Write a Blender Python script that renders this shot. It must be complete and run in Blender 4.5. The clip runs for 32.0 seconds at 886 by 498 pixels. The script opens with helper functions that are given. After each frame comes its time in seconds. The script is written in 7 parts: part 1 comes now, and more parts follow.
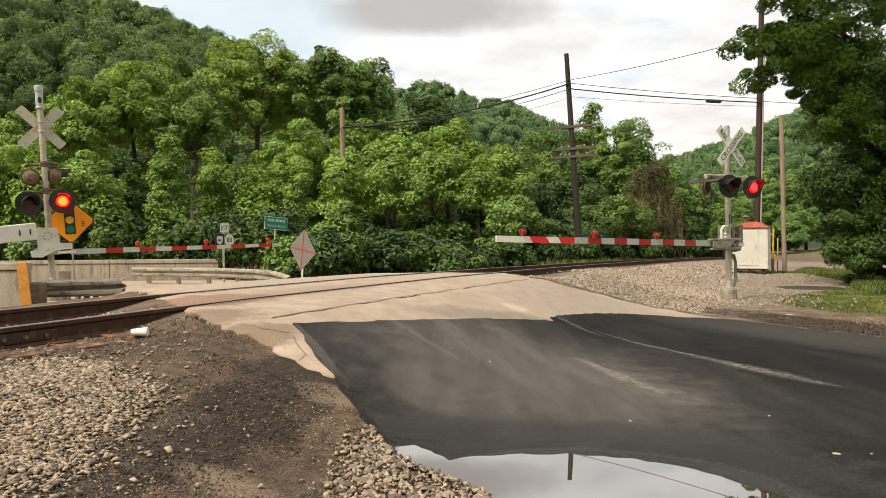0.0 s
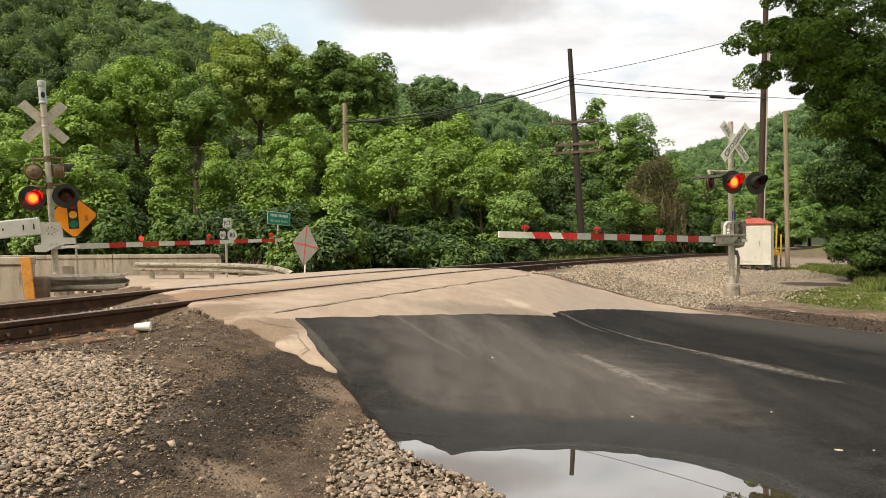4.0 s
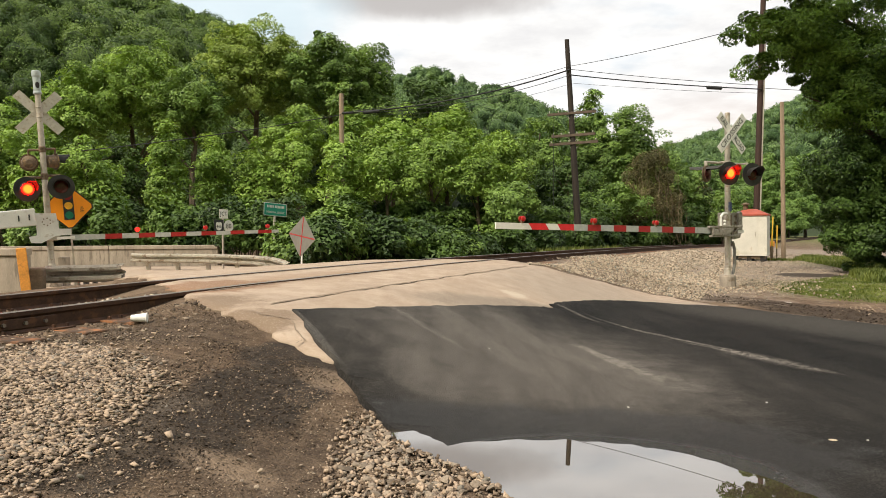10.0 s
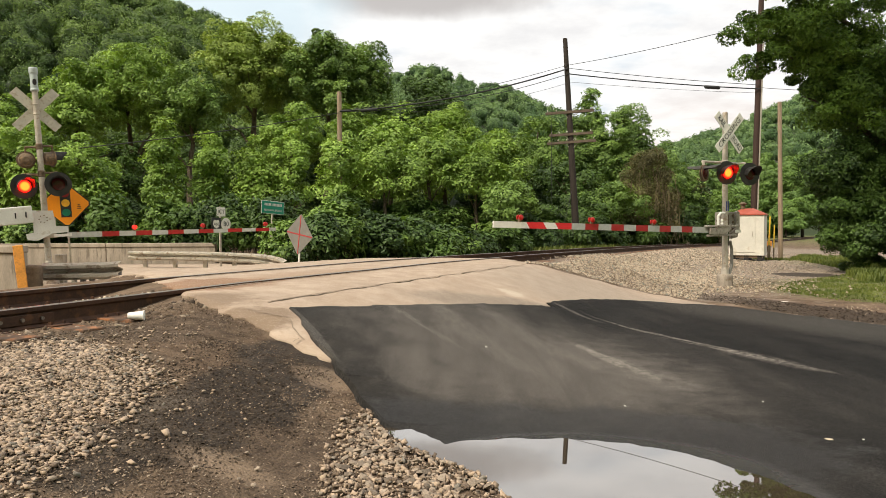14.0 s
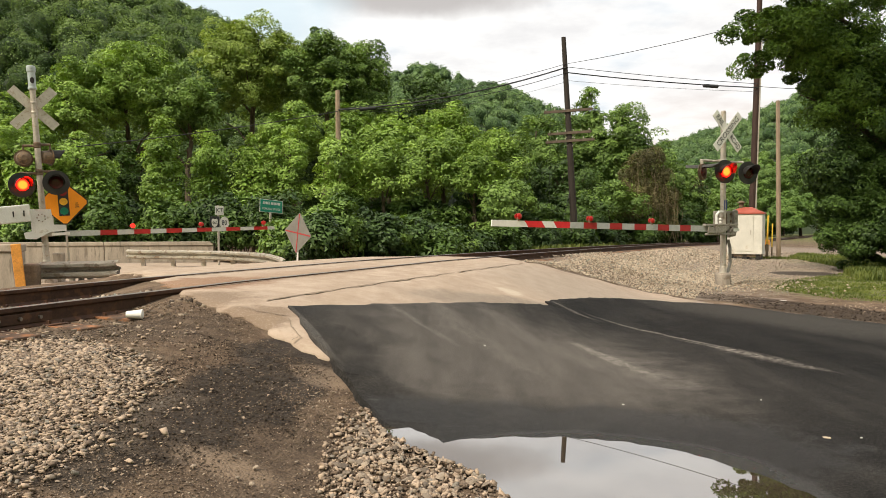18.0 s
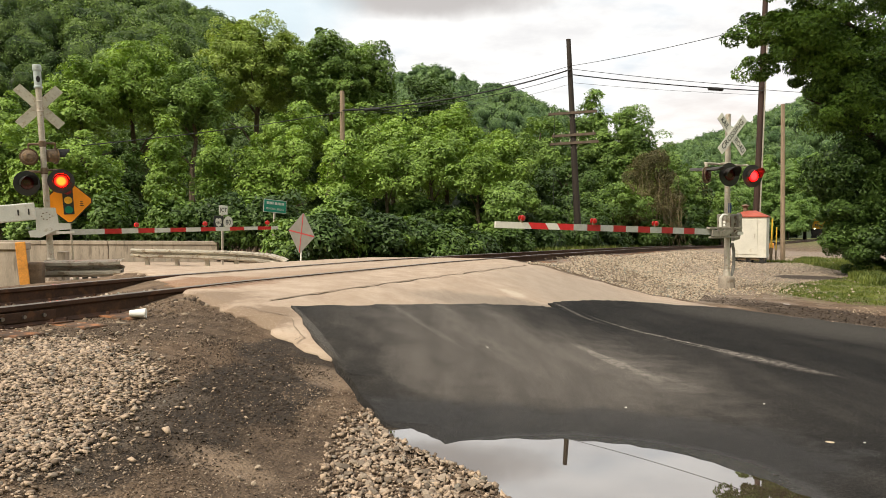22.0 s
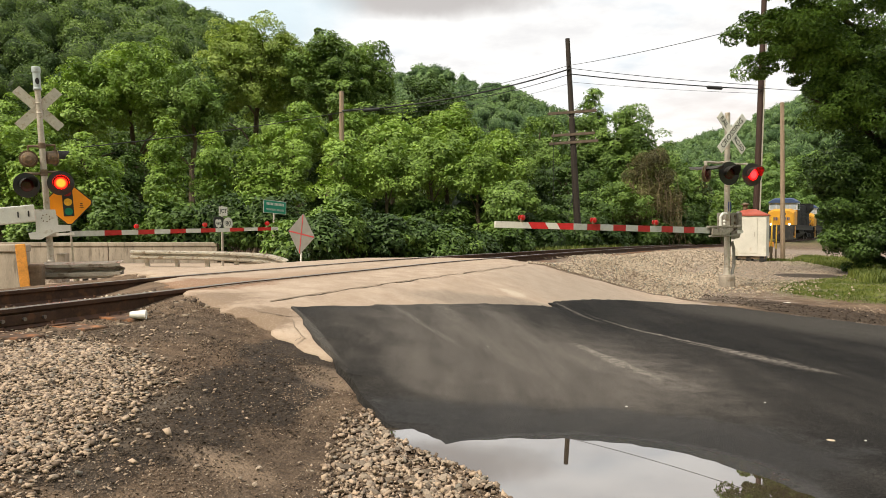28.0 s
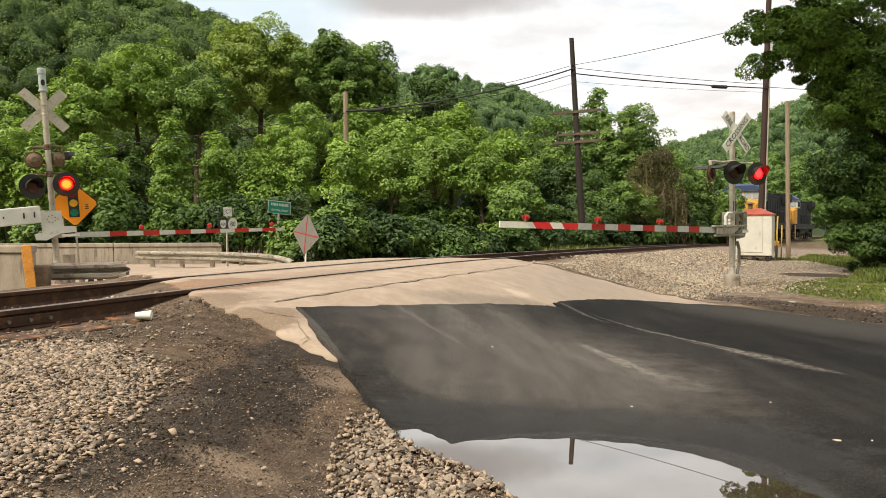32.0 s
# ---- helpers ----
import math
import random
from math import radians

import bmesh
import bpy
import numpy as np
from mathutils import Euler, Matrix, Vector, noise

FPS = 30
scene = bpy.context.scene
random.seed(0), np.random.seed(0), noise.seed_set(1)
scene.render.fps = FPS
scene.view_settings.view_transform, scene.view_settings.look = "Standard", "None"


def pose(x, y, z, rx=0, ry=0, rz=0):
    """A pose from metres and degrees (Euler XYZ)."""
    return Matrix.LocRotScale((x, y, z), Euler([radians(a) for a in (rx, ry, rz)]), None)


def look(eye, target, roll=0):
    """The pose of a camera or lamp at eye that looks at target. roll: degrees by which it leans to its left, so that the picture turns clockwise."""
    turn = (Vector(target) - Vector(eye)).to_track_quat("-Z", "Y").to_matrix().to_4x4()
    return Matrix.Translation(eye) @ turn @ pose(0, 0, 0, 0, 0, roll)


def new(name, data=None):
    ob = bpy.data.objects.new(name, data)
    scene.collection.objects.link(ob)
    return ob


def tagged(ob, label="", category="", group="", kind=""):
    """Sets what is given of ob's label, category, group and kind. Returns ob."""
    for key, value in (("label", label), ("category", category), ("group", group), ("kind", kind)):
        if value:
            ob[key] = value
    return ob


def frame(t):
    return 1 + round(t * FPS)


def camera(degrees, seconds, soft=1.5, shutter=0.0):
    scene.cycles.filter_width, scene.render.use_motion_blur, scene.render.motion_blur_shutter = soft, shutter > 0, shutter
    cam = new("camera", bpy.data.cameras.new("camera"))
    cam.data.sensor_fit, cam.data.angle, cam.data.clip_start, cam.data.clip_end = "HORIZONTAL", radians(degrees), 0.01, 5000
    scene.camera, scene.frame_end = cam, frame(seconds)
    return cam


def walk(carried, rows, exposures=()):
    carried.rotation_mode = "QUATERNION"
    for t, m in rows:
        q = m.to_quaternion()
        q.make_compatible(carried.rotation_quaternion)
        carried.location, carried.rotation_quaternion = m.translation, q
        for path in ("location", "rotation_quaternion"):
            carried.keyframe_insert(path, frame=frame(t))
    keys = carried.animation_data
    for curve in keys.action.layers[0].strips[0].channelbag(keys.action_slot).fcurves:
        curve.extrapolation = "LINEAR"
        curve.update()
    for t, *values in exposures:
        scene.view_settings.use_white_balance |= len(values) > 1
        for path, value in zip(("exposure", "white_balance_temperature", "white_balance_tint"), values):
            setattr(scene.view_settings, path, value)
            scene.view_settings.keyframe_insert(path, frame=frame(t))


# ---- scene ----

# ---- camera and its path: one standpoint, small turns ----
EYE = (0.0, 0.0, 1.45)
cam = camera(65.0, 32.0, soft=0.75)
WALK = [
    (0, 89.778, 0.489, -0.122), (0.5, 89.773, 0.559, -0.273), (1, 89.762, 0.636, -0.439), (1.5, 89.667, 0.692, -0.493),
    (2, 89.535, 0.654, -0.418), (2.5, 89.381, 0.438, -0.236), (3, 89.364, 0.364, 0.008), (3.5, 89.429, 0.363, 0.121),
    (5.5, 89.184, 0.392, -0.052), (6, 89.098, 0.238, 0.125), (6.5, 89.045, 0.297, 0.161), (7, 89.036, 0.395, 0.088),
    (7.5, 88.976, 0.495, -0.019), (8, 88.919, 0.475, -0.103), (8.5, 88.910, 0.351, -0.084), (9, 88.836, 0.270, -0.005),
    (9.5, 88.732, 0.329, -0.042), (10, 88.677, 0.358, -0.175), (10.5, 88.694, 0.294, -0.304), (11, 88.644, 0.184, -0.364),
    (11.5, 88.597, 0.110, -0.299), (12, 88.559, 0.142, -0.241), (12.5, 88.569, 0.273, -0.273), (13, 88.605, 0.349, -0.392),
    (13.5, 88.611, 0.279, -0.457), (14, 88.556, 0.184, -0.367), (14.5, 88.422, 0.135, -0.225), (16.5, 88.621, 0.266, -0.677),
    (17, 88.559, 0.158, -0.601), (17.5, 88.473, 0.133, -0.494), (18, 88.449, 0.176, -0.493), (18.5, 88.519, 0.198, -0.610),
    (19, 88.561, 0.160, -0.686), (19.5, 88.524, 0.069, -0.609), (20, 88.456, 0.060, -0.356), (20.5, 88.401, 0.034, -0.294),
    (21, 88.525, -0.101, -0.370), (21.5, 88.589, -0.176, -0.345), (22, 88.548, -0.231, -0.210), (22.5, 88.511, -0.174, -0.041),
    (23, 88.651, -0.175, -0.034), (23.5, 88.865, -0.134, -0.182), (24, 88.888, -0.072, -0.305), (24.5, 88.740, -0.113, -0.322),
    (25, 88.644, -0.147, -0.256), (25.5, 88.779, -0.150, -0.268), (27.5, 88.654, -0.044, -0.209), (28, 88.549, 0.041, -0.216),
    (28.5, 88.593, 0.095, -0.270), (29, 88.664, 0.063, -0.252), (29.5, 88.745, -0.119, -0.048), (30, 88.991, -0.130, 0.164),
    (30.5, 88.978, 0.140, 0.306), (31, 88.855, 0.284, 0.247), (31.5, 88.701, 0.314, 0.138), (32, 88.555, 0.180, 0.142),
]
walk(cam, [(t, pose(*EYE, rx, ry, rz)) for t, rx, ry, rz in WALK], exposures=((0.0, 0.31), (32.0, 0.36)))

# ---- world, sun ----
SUN_DIR = Vector((-0.55, -0.50, 0.85)).normalized()      # towards the sun, veiled by cloud
world = bpy.data.worlds.new("world")
scene.world = world
world.use_nodes = True


class Nodes:
    """Small builder for node trees."""

    def __init__(self, tree):
        self.tree = tree
        tree.nodes.clear()

    def add(self, kind, inputs=None, operation="", use_clamp=False, data_type="", blend_type="", interpolation_type="", vector_type=""):
        node = self.tree.nodes.new(kind)
        if operation:
            node.operation = operation
        if use_clamp:
            node.use_clamp = True
        if data_type:
            node.data_type = data_type
        if blend_type:
            node.blend_type = blend_type
        if interpolation_type:
            node.interpolation_type = interpolation_type
        if vector_type:
            node.vector_type = vector_type
        for key, value in (inputs or {}).items():
            self.put(node.inputs[key], value)
        return node

    def put(self, socket, value):
        if isinstance(value, bpy.types.NodeSocket):
            self.tree.links.new(value, socket)
        else:
            socket.default_value = value

    def math(self, op, a, b=0.0, c=0.0, clamp=False):
        return self.add("ShaderNodeMath", {0: a, 1: b, 2: c}, operation=op, use_clamp=clamp).outputs[0]

    def mix(self, fac, a, b, blend="MIX"):
        node = self.add("ShaderNodeMix", data_type="RGBA", blend_type=blend)
        self.put(node.inputs[0], fac)
        self.put(node.inputs[6], a if not isinstance(a, tuple) else (*a[:3], 1))
        self.put(node.inputs[7], b if not isinstance(b, tuple) else (*b[:3], 1))
        return node.outputs[2]

    def ramp(self, value, low, high):
        return self.add("ShaderNodeMapRange", {0: value, 1: low, 2: high, 3: 0.0, 4: 1.0}, interpolation_type="SMOOTHSTEP").outputs[0]

    def noise(self, vector, scale, detail=3.0, rough=0.55):
        return self.add("ShaderNodeTexNoise", {"Vector": vector, "Scale": scale, "Detail": detail, "Roughness": rough}).outputs[0]

    def link(self, a, b):
        self.tree.links.new(a, b)


def build_sky():
    n = Nodes(world.node_tree)
    sky = n.add("ShaderNodeTexSky")
    sky.sky_type, sky.sun_disc, sky.dust_density = "NISHITA", False, 2.0
    sky.sun_elevation, sky.sun_rotation = math.asin(SUN_DIR.z), math.atan2(SUN_DIR.x, SUN_DIR.y)
    coord = n.add("ShaderNodeTexCoord").outputs["Generated"]
    xyz = n.add("ShaderNodeSeparateXYZ", {0: coord})
    x, y, z = xyz.outputs
    # clouds lie on a flat layer: divide by the height
    lift = n.math("ADD", n.math("MAXIMUM", z, 0.0), 0.12)
    flat = n.add("ShaderNodeCombineXYZ", {0: n.math("DIVIDE", x, lift), 1: n.math("DIVIDE", y, lift), 2: 0.0}).outputs[0]
    cover = n.ramp(n.noise(flat, 1.1, 5.0, 0.55), 0.24, 0.48)
    body = n.ramp(n.noise(flat, 2.3, 5.0, 0.6), 0.35, 0.75)
    blue = n.mix(1.0, sky.outputs[0], (0.105, 0.105, 0.105), "MULTIPLY")
    blue = n.mix(0.45, blue, (0.80, 0.93, 1.0))
    white = n.mix(body, (1.04, 1.03, 1.01), (0.82, 0.81, 0.81))
    colour = n.mix(cover, blue, white)
    # one low grey cloud over the valley, with a ragged edge
    ahead = n.math("MAXIMUM", y, 0.05)
    u = n.math("DIVIDE", x, ahead)
    w = n.math("DIVIDE", z, ahead)
    ragged = n.math("MULTIPLY", n.math("SUBTRACT", n.noise(coord, 9.0, 5.0, 0.6), 0.5), 1.5)
    du = n.math("POWER", n.math("ABSOLUTE", n.math("DIVIDE", n.math("SUBTRACT", u, 0.0), 0.17)), 2.0)
    dw = n.math("POWER", n.math("ABSOLUTE", n.math("DIVIDE", n.math("SUBTRACT", w, 0.338), 0.036)), 2.0)
    far = n.math("ADD", n.math("ADD", du, dw), ragged)
    grey = n.math("SUBTRACT", 1.0, n.ramp(far, 0.2, 1.5))
    colour = n.mix(n.math("MULTIPLY", grey, 0.9), colour, (0.52, 0.49, 0.475))
    # an opening of pale blue beside it
    bu = n.math("POWER", n.math("ABSOLUTE", n.math("DIVIDE", n.math("SUBTRACT", u, -0.30), 0.16)), 2.0)
    bw = n.math("POWER", n.math("ABSOLUTE", n.math("DIVIDE", n.math("SUBTRACT", w, 0.31), 0.07)), 2.0)
    gap = n.math("SUBTRACT", 1.0, n.ramp(n.math("ADD", n.math("ADD", bu, bw), ragged), 0.2, 1.6))
    colour = n.mix(n.math("MULTIPLY", gap, 0.7), colour, (0.66, 0.82, 0.90))
    # warm evening tint low in the gap of the hills
    warm = n.math("MULTIPLY", n.ramp(u, 0.15, 0.4), n.math("SUBTRACT", 1.0, n.ramp(w, 0.12, 0.25)))
    colour = n.mix(n.math("MULTIPLY", warm, n.math("ADD", 0.25, n.math("MULTIPLY", body, 0.5))), colour, (0.90, 0.77, 0.68))
    ground = n.ramp(z, -0.05, 0.0)
    colour = n.mix(ground, (0.10, 0.11, 0.08), colour)
    back = n.add("ShaderNodeBackground", {0: colour, 1: 0.85})
    out = n.add("ShaderNodeOutputWorld")
    n.link(back.outputs[0], out.inputs[0])


build_sky()
sun = new("sun", bpy.data.lights.new("sun", "SUN"))
sun.data.energy, sun.data.angle, sun.data.color = 3.6, radians(16), (1.0, 0.90, 0.72)
sun.matrix_basis = look(SUN_DIR * 50, (0, 0, 0))

# ---- materials ----
def material(name, colour, rough=0.7, metal=0.0, scale=6.0, spread=0.25, fine=60.0, bump=0.15, wear=None, wear_amount=0.0,
             space="Object", spec=0.5, random=0.0, streak=None):
    """A surface with variation at two scales, optional wear colour in patches, and relief."""
    m = bpy.data.materials.new(name)
    m.use_nodes = True
    n = Nodes(m.node_tree)
    coord = n.add("ShaderNodeTexCoord").outputs["Object"] if space == "Object" else n.add("ShaderNodeNewGeometry").outputs["Position"]
    if streak:
        coord = n.add("ShaderNodeMapping", {"Vector": coord, "Scale": streak}).outputs[0]
    big = n.noise(coord, scale, 4.0)
    small = n.noise(coord, fine, 3.0, 0.6)
    both = n.math("ADD", n.math("MULTIPLY", big, 0.6), n.math("MULTIPLY", small, 0.4))
    dark = tuple(c * (1 - spread) for c in colour)
    light = tuple(min(1.0, c * (1 + spread)) for c in colour)
    col = n.mix(n.ramp(both, 0.32, 0.68), dark, light)
    if wear:
        patch = n.ramp(n.noise(coord, scale * 1.7, 6.0, 0.65), 0.62 - 0.3 * wear_amount, 0.72 - 0.25 * wear_amount)
        col = n.mix(n.math("MULTIPLY", patch, min(1.0, 0.5 + wear_amount)), col, wear)
    if random:
        info = n.add("ShaderNodeObjectInfo").outputs["Random"]
        col = n.mix(n.math("MULTIPLY", info, random), col, n.mix(1.0, col, (0.45, 0.42, 0.38), "MULTIPLY"))
    shader = n.add("ShaderNodeBsdfPrincipled", {"Base Color": col, "Metallic": metal, "Specular IOR Level": spec})
    n.put(shader.inputs["Roughness"], n.math("ADD", rough - 0.08, n.math("MULTIPLY", small, 0.16), clamp=True))
    if bump:
        b = n.add("ShaderNodeBump", {"Strength": bump, "Distance": 0.02, "Height": both})
        n.link(b.outputs[0], shader.inputs["Normal"])
    out = n.add("ShaderNodeOutputMaterial")
    n.link(shader.outputs[0], out.inputs[0])
    return m


def glowing(name, colour, strength):
    m = bpy.data.materials.new(name)
    m.use_nodes = True
    n = Nodes(m.node_tree)
    e = n.add("ShaderNodeEmission", {0: (*colour, 1), 1: strength})
    out = n.add("ShaderNodeOutputMaterial")
    n.link(e.outputs[0], out.inputs[0])
    return m


def lamp_glow(name, inner, strength, outer, rim):
    """A lit signal lens: hot in the middle, red towards the rim."""
    m = bpy.data.materials.new(name)
    m.use_nodes = True
    n = Nodes(m.node_tree)
    coord = n.add("ShaderNodeTexCoord").outputs["Object"]
    xyz = n.add("ShaderNodeSeparateXYZ", {0: coord})
    r = n.math("SQRT", n.math("ADD", n.math("MULTIPLY", xyz.outputs[0], xyz.outputs[0]), n.math("MULTIPLY", xyz.outputs[2], xyz.outputs[2])))
    t = n.ramp(r, 0.075, 0.135)
    power = n.math("ADD", strength, n.math("MULTIPLY", t, rim - strength))
    e = n.add("ShaderNodeEmission", {0: n.mix(t, inner, outer), 1: power})
    n.link(e.outputs[0], n.add("ShaderNodeOutputMaterial").inputs[0])
    return m


def leafy(name, dark, light, through_light=0.35, patch_scale=0.45, patch_share=0.4, relief=0.0):
    """Leaves: each island its own shade of green, some light coming through."""
    m = bpy.data.materials.new(name)
    m.use_nodes = True
    n = Nodes(m.node_tree)
    geo = n.add("ShaderNodeNewGeometry")
    patch = n.noise(geo.outputs["Position"], patch_scale, 3.0)
    fac = n.math("ADD", n.math("MULTIPLY", geo.outputs["Random Per Island"], 1 - patch_share), n.math("MULTIPLY", n.ramp(patch, 0.38, 0.62), patch_share))
    col = n.mix(fac, dark, light)
    # relief also darkens the colour in the hollows, as shade between tufts
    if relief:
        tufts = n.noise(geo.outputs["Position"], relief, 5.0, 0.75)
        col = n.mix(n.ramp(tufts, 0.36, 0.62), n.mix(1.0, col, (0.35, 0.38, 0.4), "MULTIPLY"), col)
    diff = n.add("ShaderNodeBsdfPrincipled", {"Base Color": col, "Roughness": 0.55, "Specular IOR Level": 0.15 if relief else 0.35})
    if relief:
        b = n.add("ShaderNodeBump", {"Strength": 1.0, "Distance": 1.0, "Height": tufts})
        n.link(b.outputs[0], diff.inputs["Normal"])
    trans = n.add("ShaderNodeBsdfTranslucent", {"Color": n.mix(1.0, col, (1.3, 1.25, 0.5), "MULTIPLY")})
    mixed = n.add("ShaderNodeMixShader", {0: through_light, 1: diff.outputs[0], 2: trans.outputs[0]})
    out = n.add("ShaderNodeOutputMaterial")
    n.link(mixed.outputs[0], out.inputs[0])
    return m


M_ALU = material("galvanised steel", (0.46, 0.41, 0.35), 0.55, 0.35, 5, 0.16, 40, 0.05, (0.33, 0.25, 0.18), 0.25)
M_BELL = material("pale blue-grey paint", (0.40, 0.45, 0.45), 0.5, 0.1, 5, 0.12, 40, 0.04, (0.3, 0.3, 0.27), 0.2)
M_WHITE = material("white painted metal", (0.68, 0.67, 0.63), 0.5, 0.0, 3, 0.1, 50, 0.04, (0.42, 0.36, 0.28), 0.2)
M_SIGNWHITE = material("white sign face", (0.74, 0.72, 0.66), 0.45, 0.0, 4, 0.1, 30, 0.03, (0.5, 0.45, 0.36), 0.2)
M_SIGNBACK = material("bare sign back", (0.56, 0.52, 0.45), 0.5, 0.2, 6, 0.12, 50, 0.03, (0.4, 0.33, 0.24), 0.3)
M_BLACK = material("black painted metal", (0.018, 0.017, 0.016), 0.5, 0.0, 6, 0.3, 50, 0.05)
M_HOOD = material("weathered black hood", (0.05, 0.046, 0.043), 0.6, 0.0, 6, 0.3, 50, 0.05)
M_BLACKFLAT = material("dull black", (0.022, 0.02, 0.019), 0.8, 0.0, 6, 0.3, 50, 0.05)
M_LETTER = material("black letters", (0.02, 0.02, 0.02), 0.6, 0.0, 6, 0.2, 50, 0.0)
M_ARMRED = material("red reflective strip", (0.36, 0.011, 0.013), 0.4, 0.0, 8, 0.15, 60, 0.02)
M_ARMWHITE = material("grey-white reflective strip", (0.43, 0.44, 0.415), 0.45, 0.0, 8, 0.12, 60, 0.02, (0.36, 0.34, 0.30), 0.2)
M_ARMTIP = material("bright white strip", (0.80, 0.77, 0.70), 0.45, 0.0, 8, 0.08, 60, 0.02)
M_ARMTIPRED = material("bright red strip", (0.70, 0.022, 0.03), 0.4, 0.0, 8, 0.1, 60, 0.02)
M_LENS_OFF = material("unlit dark red lens", (0.05, 0.004, 0.004), 0.25, 0.0, 12, 0.2, 80, 0.05)
M_ARMLENS = material("red plastic lens", (0.45, 0.01, 0.008), 0.3, 0.0, 12, 0.2, 80, 0.05)
M_BROWNMETAL = material("rusty brown housing", (0.16, 0.11, 0.07), 0.65, 0.2, 8, 0.3, 50, 0.1, (0.28, 0.17, 0.08), 0.3)
M_ORANGE = material("orange warning sign face", (0.90, 0.30, 0.008), 0.45, 0.0, 4, 0.06, 40, 0.02)
M_SIGRED = material("dull red disc", (0.20, 0.006, 0.006), 0.4)
M_SIGYEL = material("yellow disc", (0.85, 0.42, 0.03), 0.4)
M_SIGGRN = material("green disc", (0.0, 0.16, 0.09), 0.4)
M_GREENSIGN = material("green sign face", (0.0, 0.25, 0.15), 0.45, 0.0, 4, 0.06, 40, 0.0)
M_REDTAPE = material("red tape", (0.36, 0.03, 0.03), 0.5)
M_GREYSIGN = material("grey sign back", (0.20, 0.19, 0.17), 0.5, 0.25, 5, 0.12, 40, 0.02)
M_CONCRETE = material("weathered concrete", (0.33, 0.275, 0.22), 0.9, 0.0, 1.6, 0.25, 30, 0.2, (0.15, 0.12, 0.095), 0.25, streak=(2.2, 2.2, 0.35))
M_FOOTING = material("stained concrete footing", (0.33, 0.28, 0.23), 0.9, 0.0, 4, 0.25, 40, 0.2, (0.18, 0.13, 0.09), 0.35)
M_DARKGREY = material("weathered dark grey metal", (0.10, 0.092, 0.085), 0.55, 0.1, 6, 0.25, 50, 0.05)
M_RUSTBLOCK = material("weathered tan end block", (0.20, 0.14, 0.095), 0.8, 0.0, 5, 0.3, 40, 0.2, (0.14, 0.095, 0.06), 0.35)
M_CONCRETE2 = material("pale concrete", (0.50, 0.45, 0.37), 0.9, 0.0, 3, 0.2, 40, 0.2, (0.25, 0.2, 0.15), 0.3)
M_GUARD = material("weathered galvanised rail", (0.62, 0.57, 0.49), 0.5, 0.3, 2.5, 0.15, 30, 0.05, (0.30, 0.20, 0.12), 0.3)
M_GUARDDARK = material("grimy galvanised rail", (0.38, 0.35, 0.305), 0.45, 0.2, 2.5, 0.2, 30, 0.05, (0.15, 0.11, 0.075), 0.3)
M_ARMWOOD = material("grey-brown crossarm wood", (0.11, 0.08, 0.058), 0.85, 0.0, 4, 0.3, 40, 0.3)
M_POSTWOOD = material("orange-painted wood", (0.72, 0.30, 0.05), 0.75, 0.0, 4, 0.2, 30, 0.2, (0.45, 0.18, 0.05), 0.3)
M_WOOD = material("dark creosoted pole wood", (0.028, 0.02, 0.0155), 0.85, 0.0, 3, 0.35, 30, 0.4, streak=(6, 6, 0.5))
M_WOODRED = material("red-brown pole wood", (0.045, 0.022, 0.016), 0.8, 0.0, 3, 0.3, 30, 0.4, streak=(6, 6, 0.5))
M_WOODPALE = material("pale weathered pole wood", (0.30, 0.22, 0.155), 0.85, 0.0, 3, 0.25, 30, 0.4, (0.2, 0.14, 0.09), 0.3, streak=(6, 6, 0.4))
M_WIRE = material("black cable", (0.02, 0.02, 0.022), 0.6)
M_GEAR = material("grimy grey steel", (0.33, 0.30, 0.255), 0.6, 0.3, 5, 0.25, 40, 0.08, (0.14, 0.10, 0.07), 0.3)
M_CABINET = material("off-white cabinet paint", (0.64, 0.61, 0.55), 0.6, 0.0, 1.4, 0.1, 20, 0.05, (0.46, 0.38, 0.28), 0.12)
M_REDROOF = material("faded red roof paint", (0.36, 0.075, 0.045), 0.6, 0.0, 3, 0.2, 30, 0.08)
M_STAKE = material("yellow marker stake", (0.80, 0.50, 0.06), 0.5, 0.0, 5, 0.15)
M_RUST = material("rusty rail side", (0.06, 0.028, 0.016), 0.85, 0.1, 5, 0.4, 50, 0.3, (0.115, 0.05, 0.022), 0.35)
M_RAILTOP = material("worn rail head", (0.22, 0.19, 0.165), 0.38, 0.6, 6, 0.2, 60, 0.05)
M_TIE = material("weathered tie wood", (0.11, 0.065, 0.04), 0.9, 0.0, 4, 0.4, 40, 0.4, (0.36, 0.15, 0.06), 0.45, random=0.7)
M_CUP = material("white paper cup", (0.80, 0.78, 0.74), 0.6, 0.0, 8, 0.05, 40, 0.02)
M_BARK = material("tree bark", (0.10, 0.075, 0.05), 0.9, 0.0, 5, 0.4, 40, 0.5)
M_VINE = material("dry vine stems", (0.20, 0.15, 0.09), 0.9, 0.0, 5, 0.3, 40, 0.2)
M_LITTER = material("litter", (0.7, 0.66, 0.6), 0.7)
M_LEAFRED = material("dead leaf", (0.5, 0.40, 0.29), 0.7)

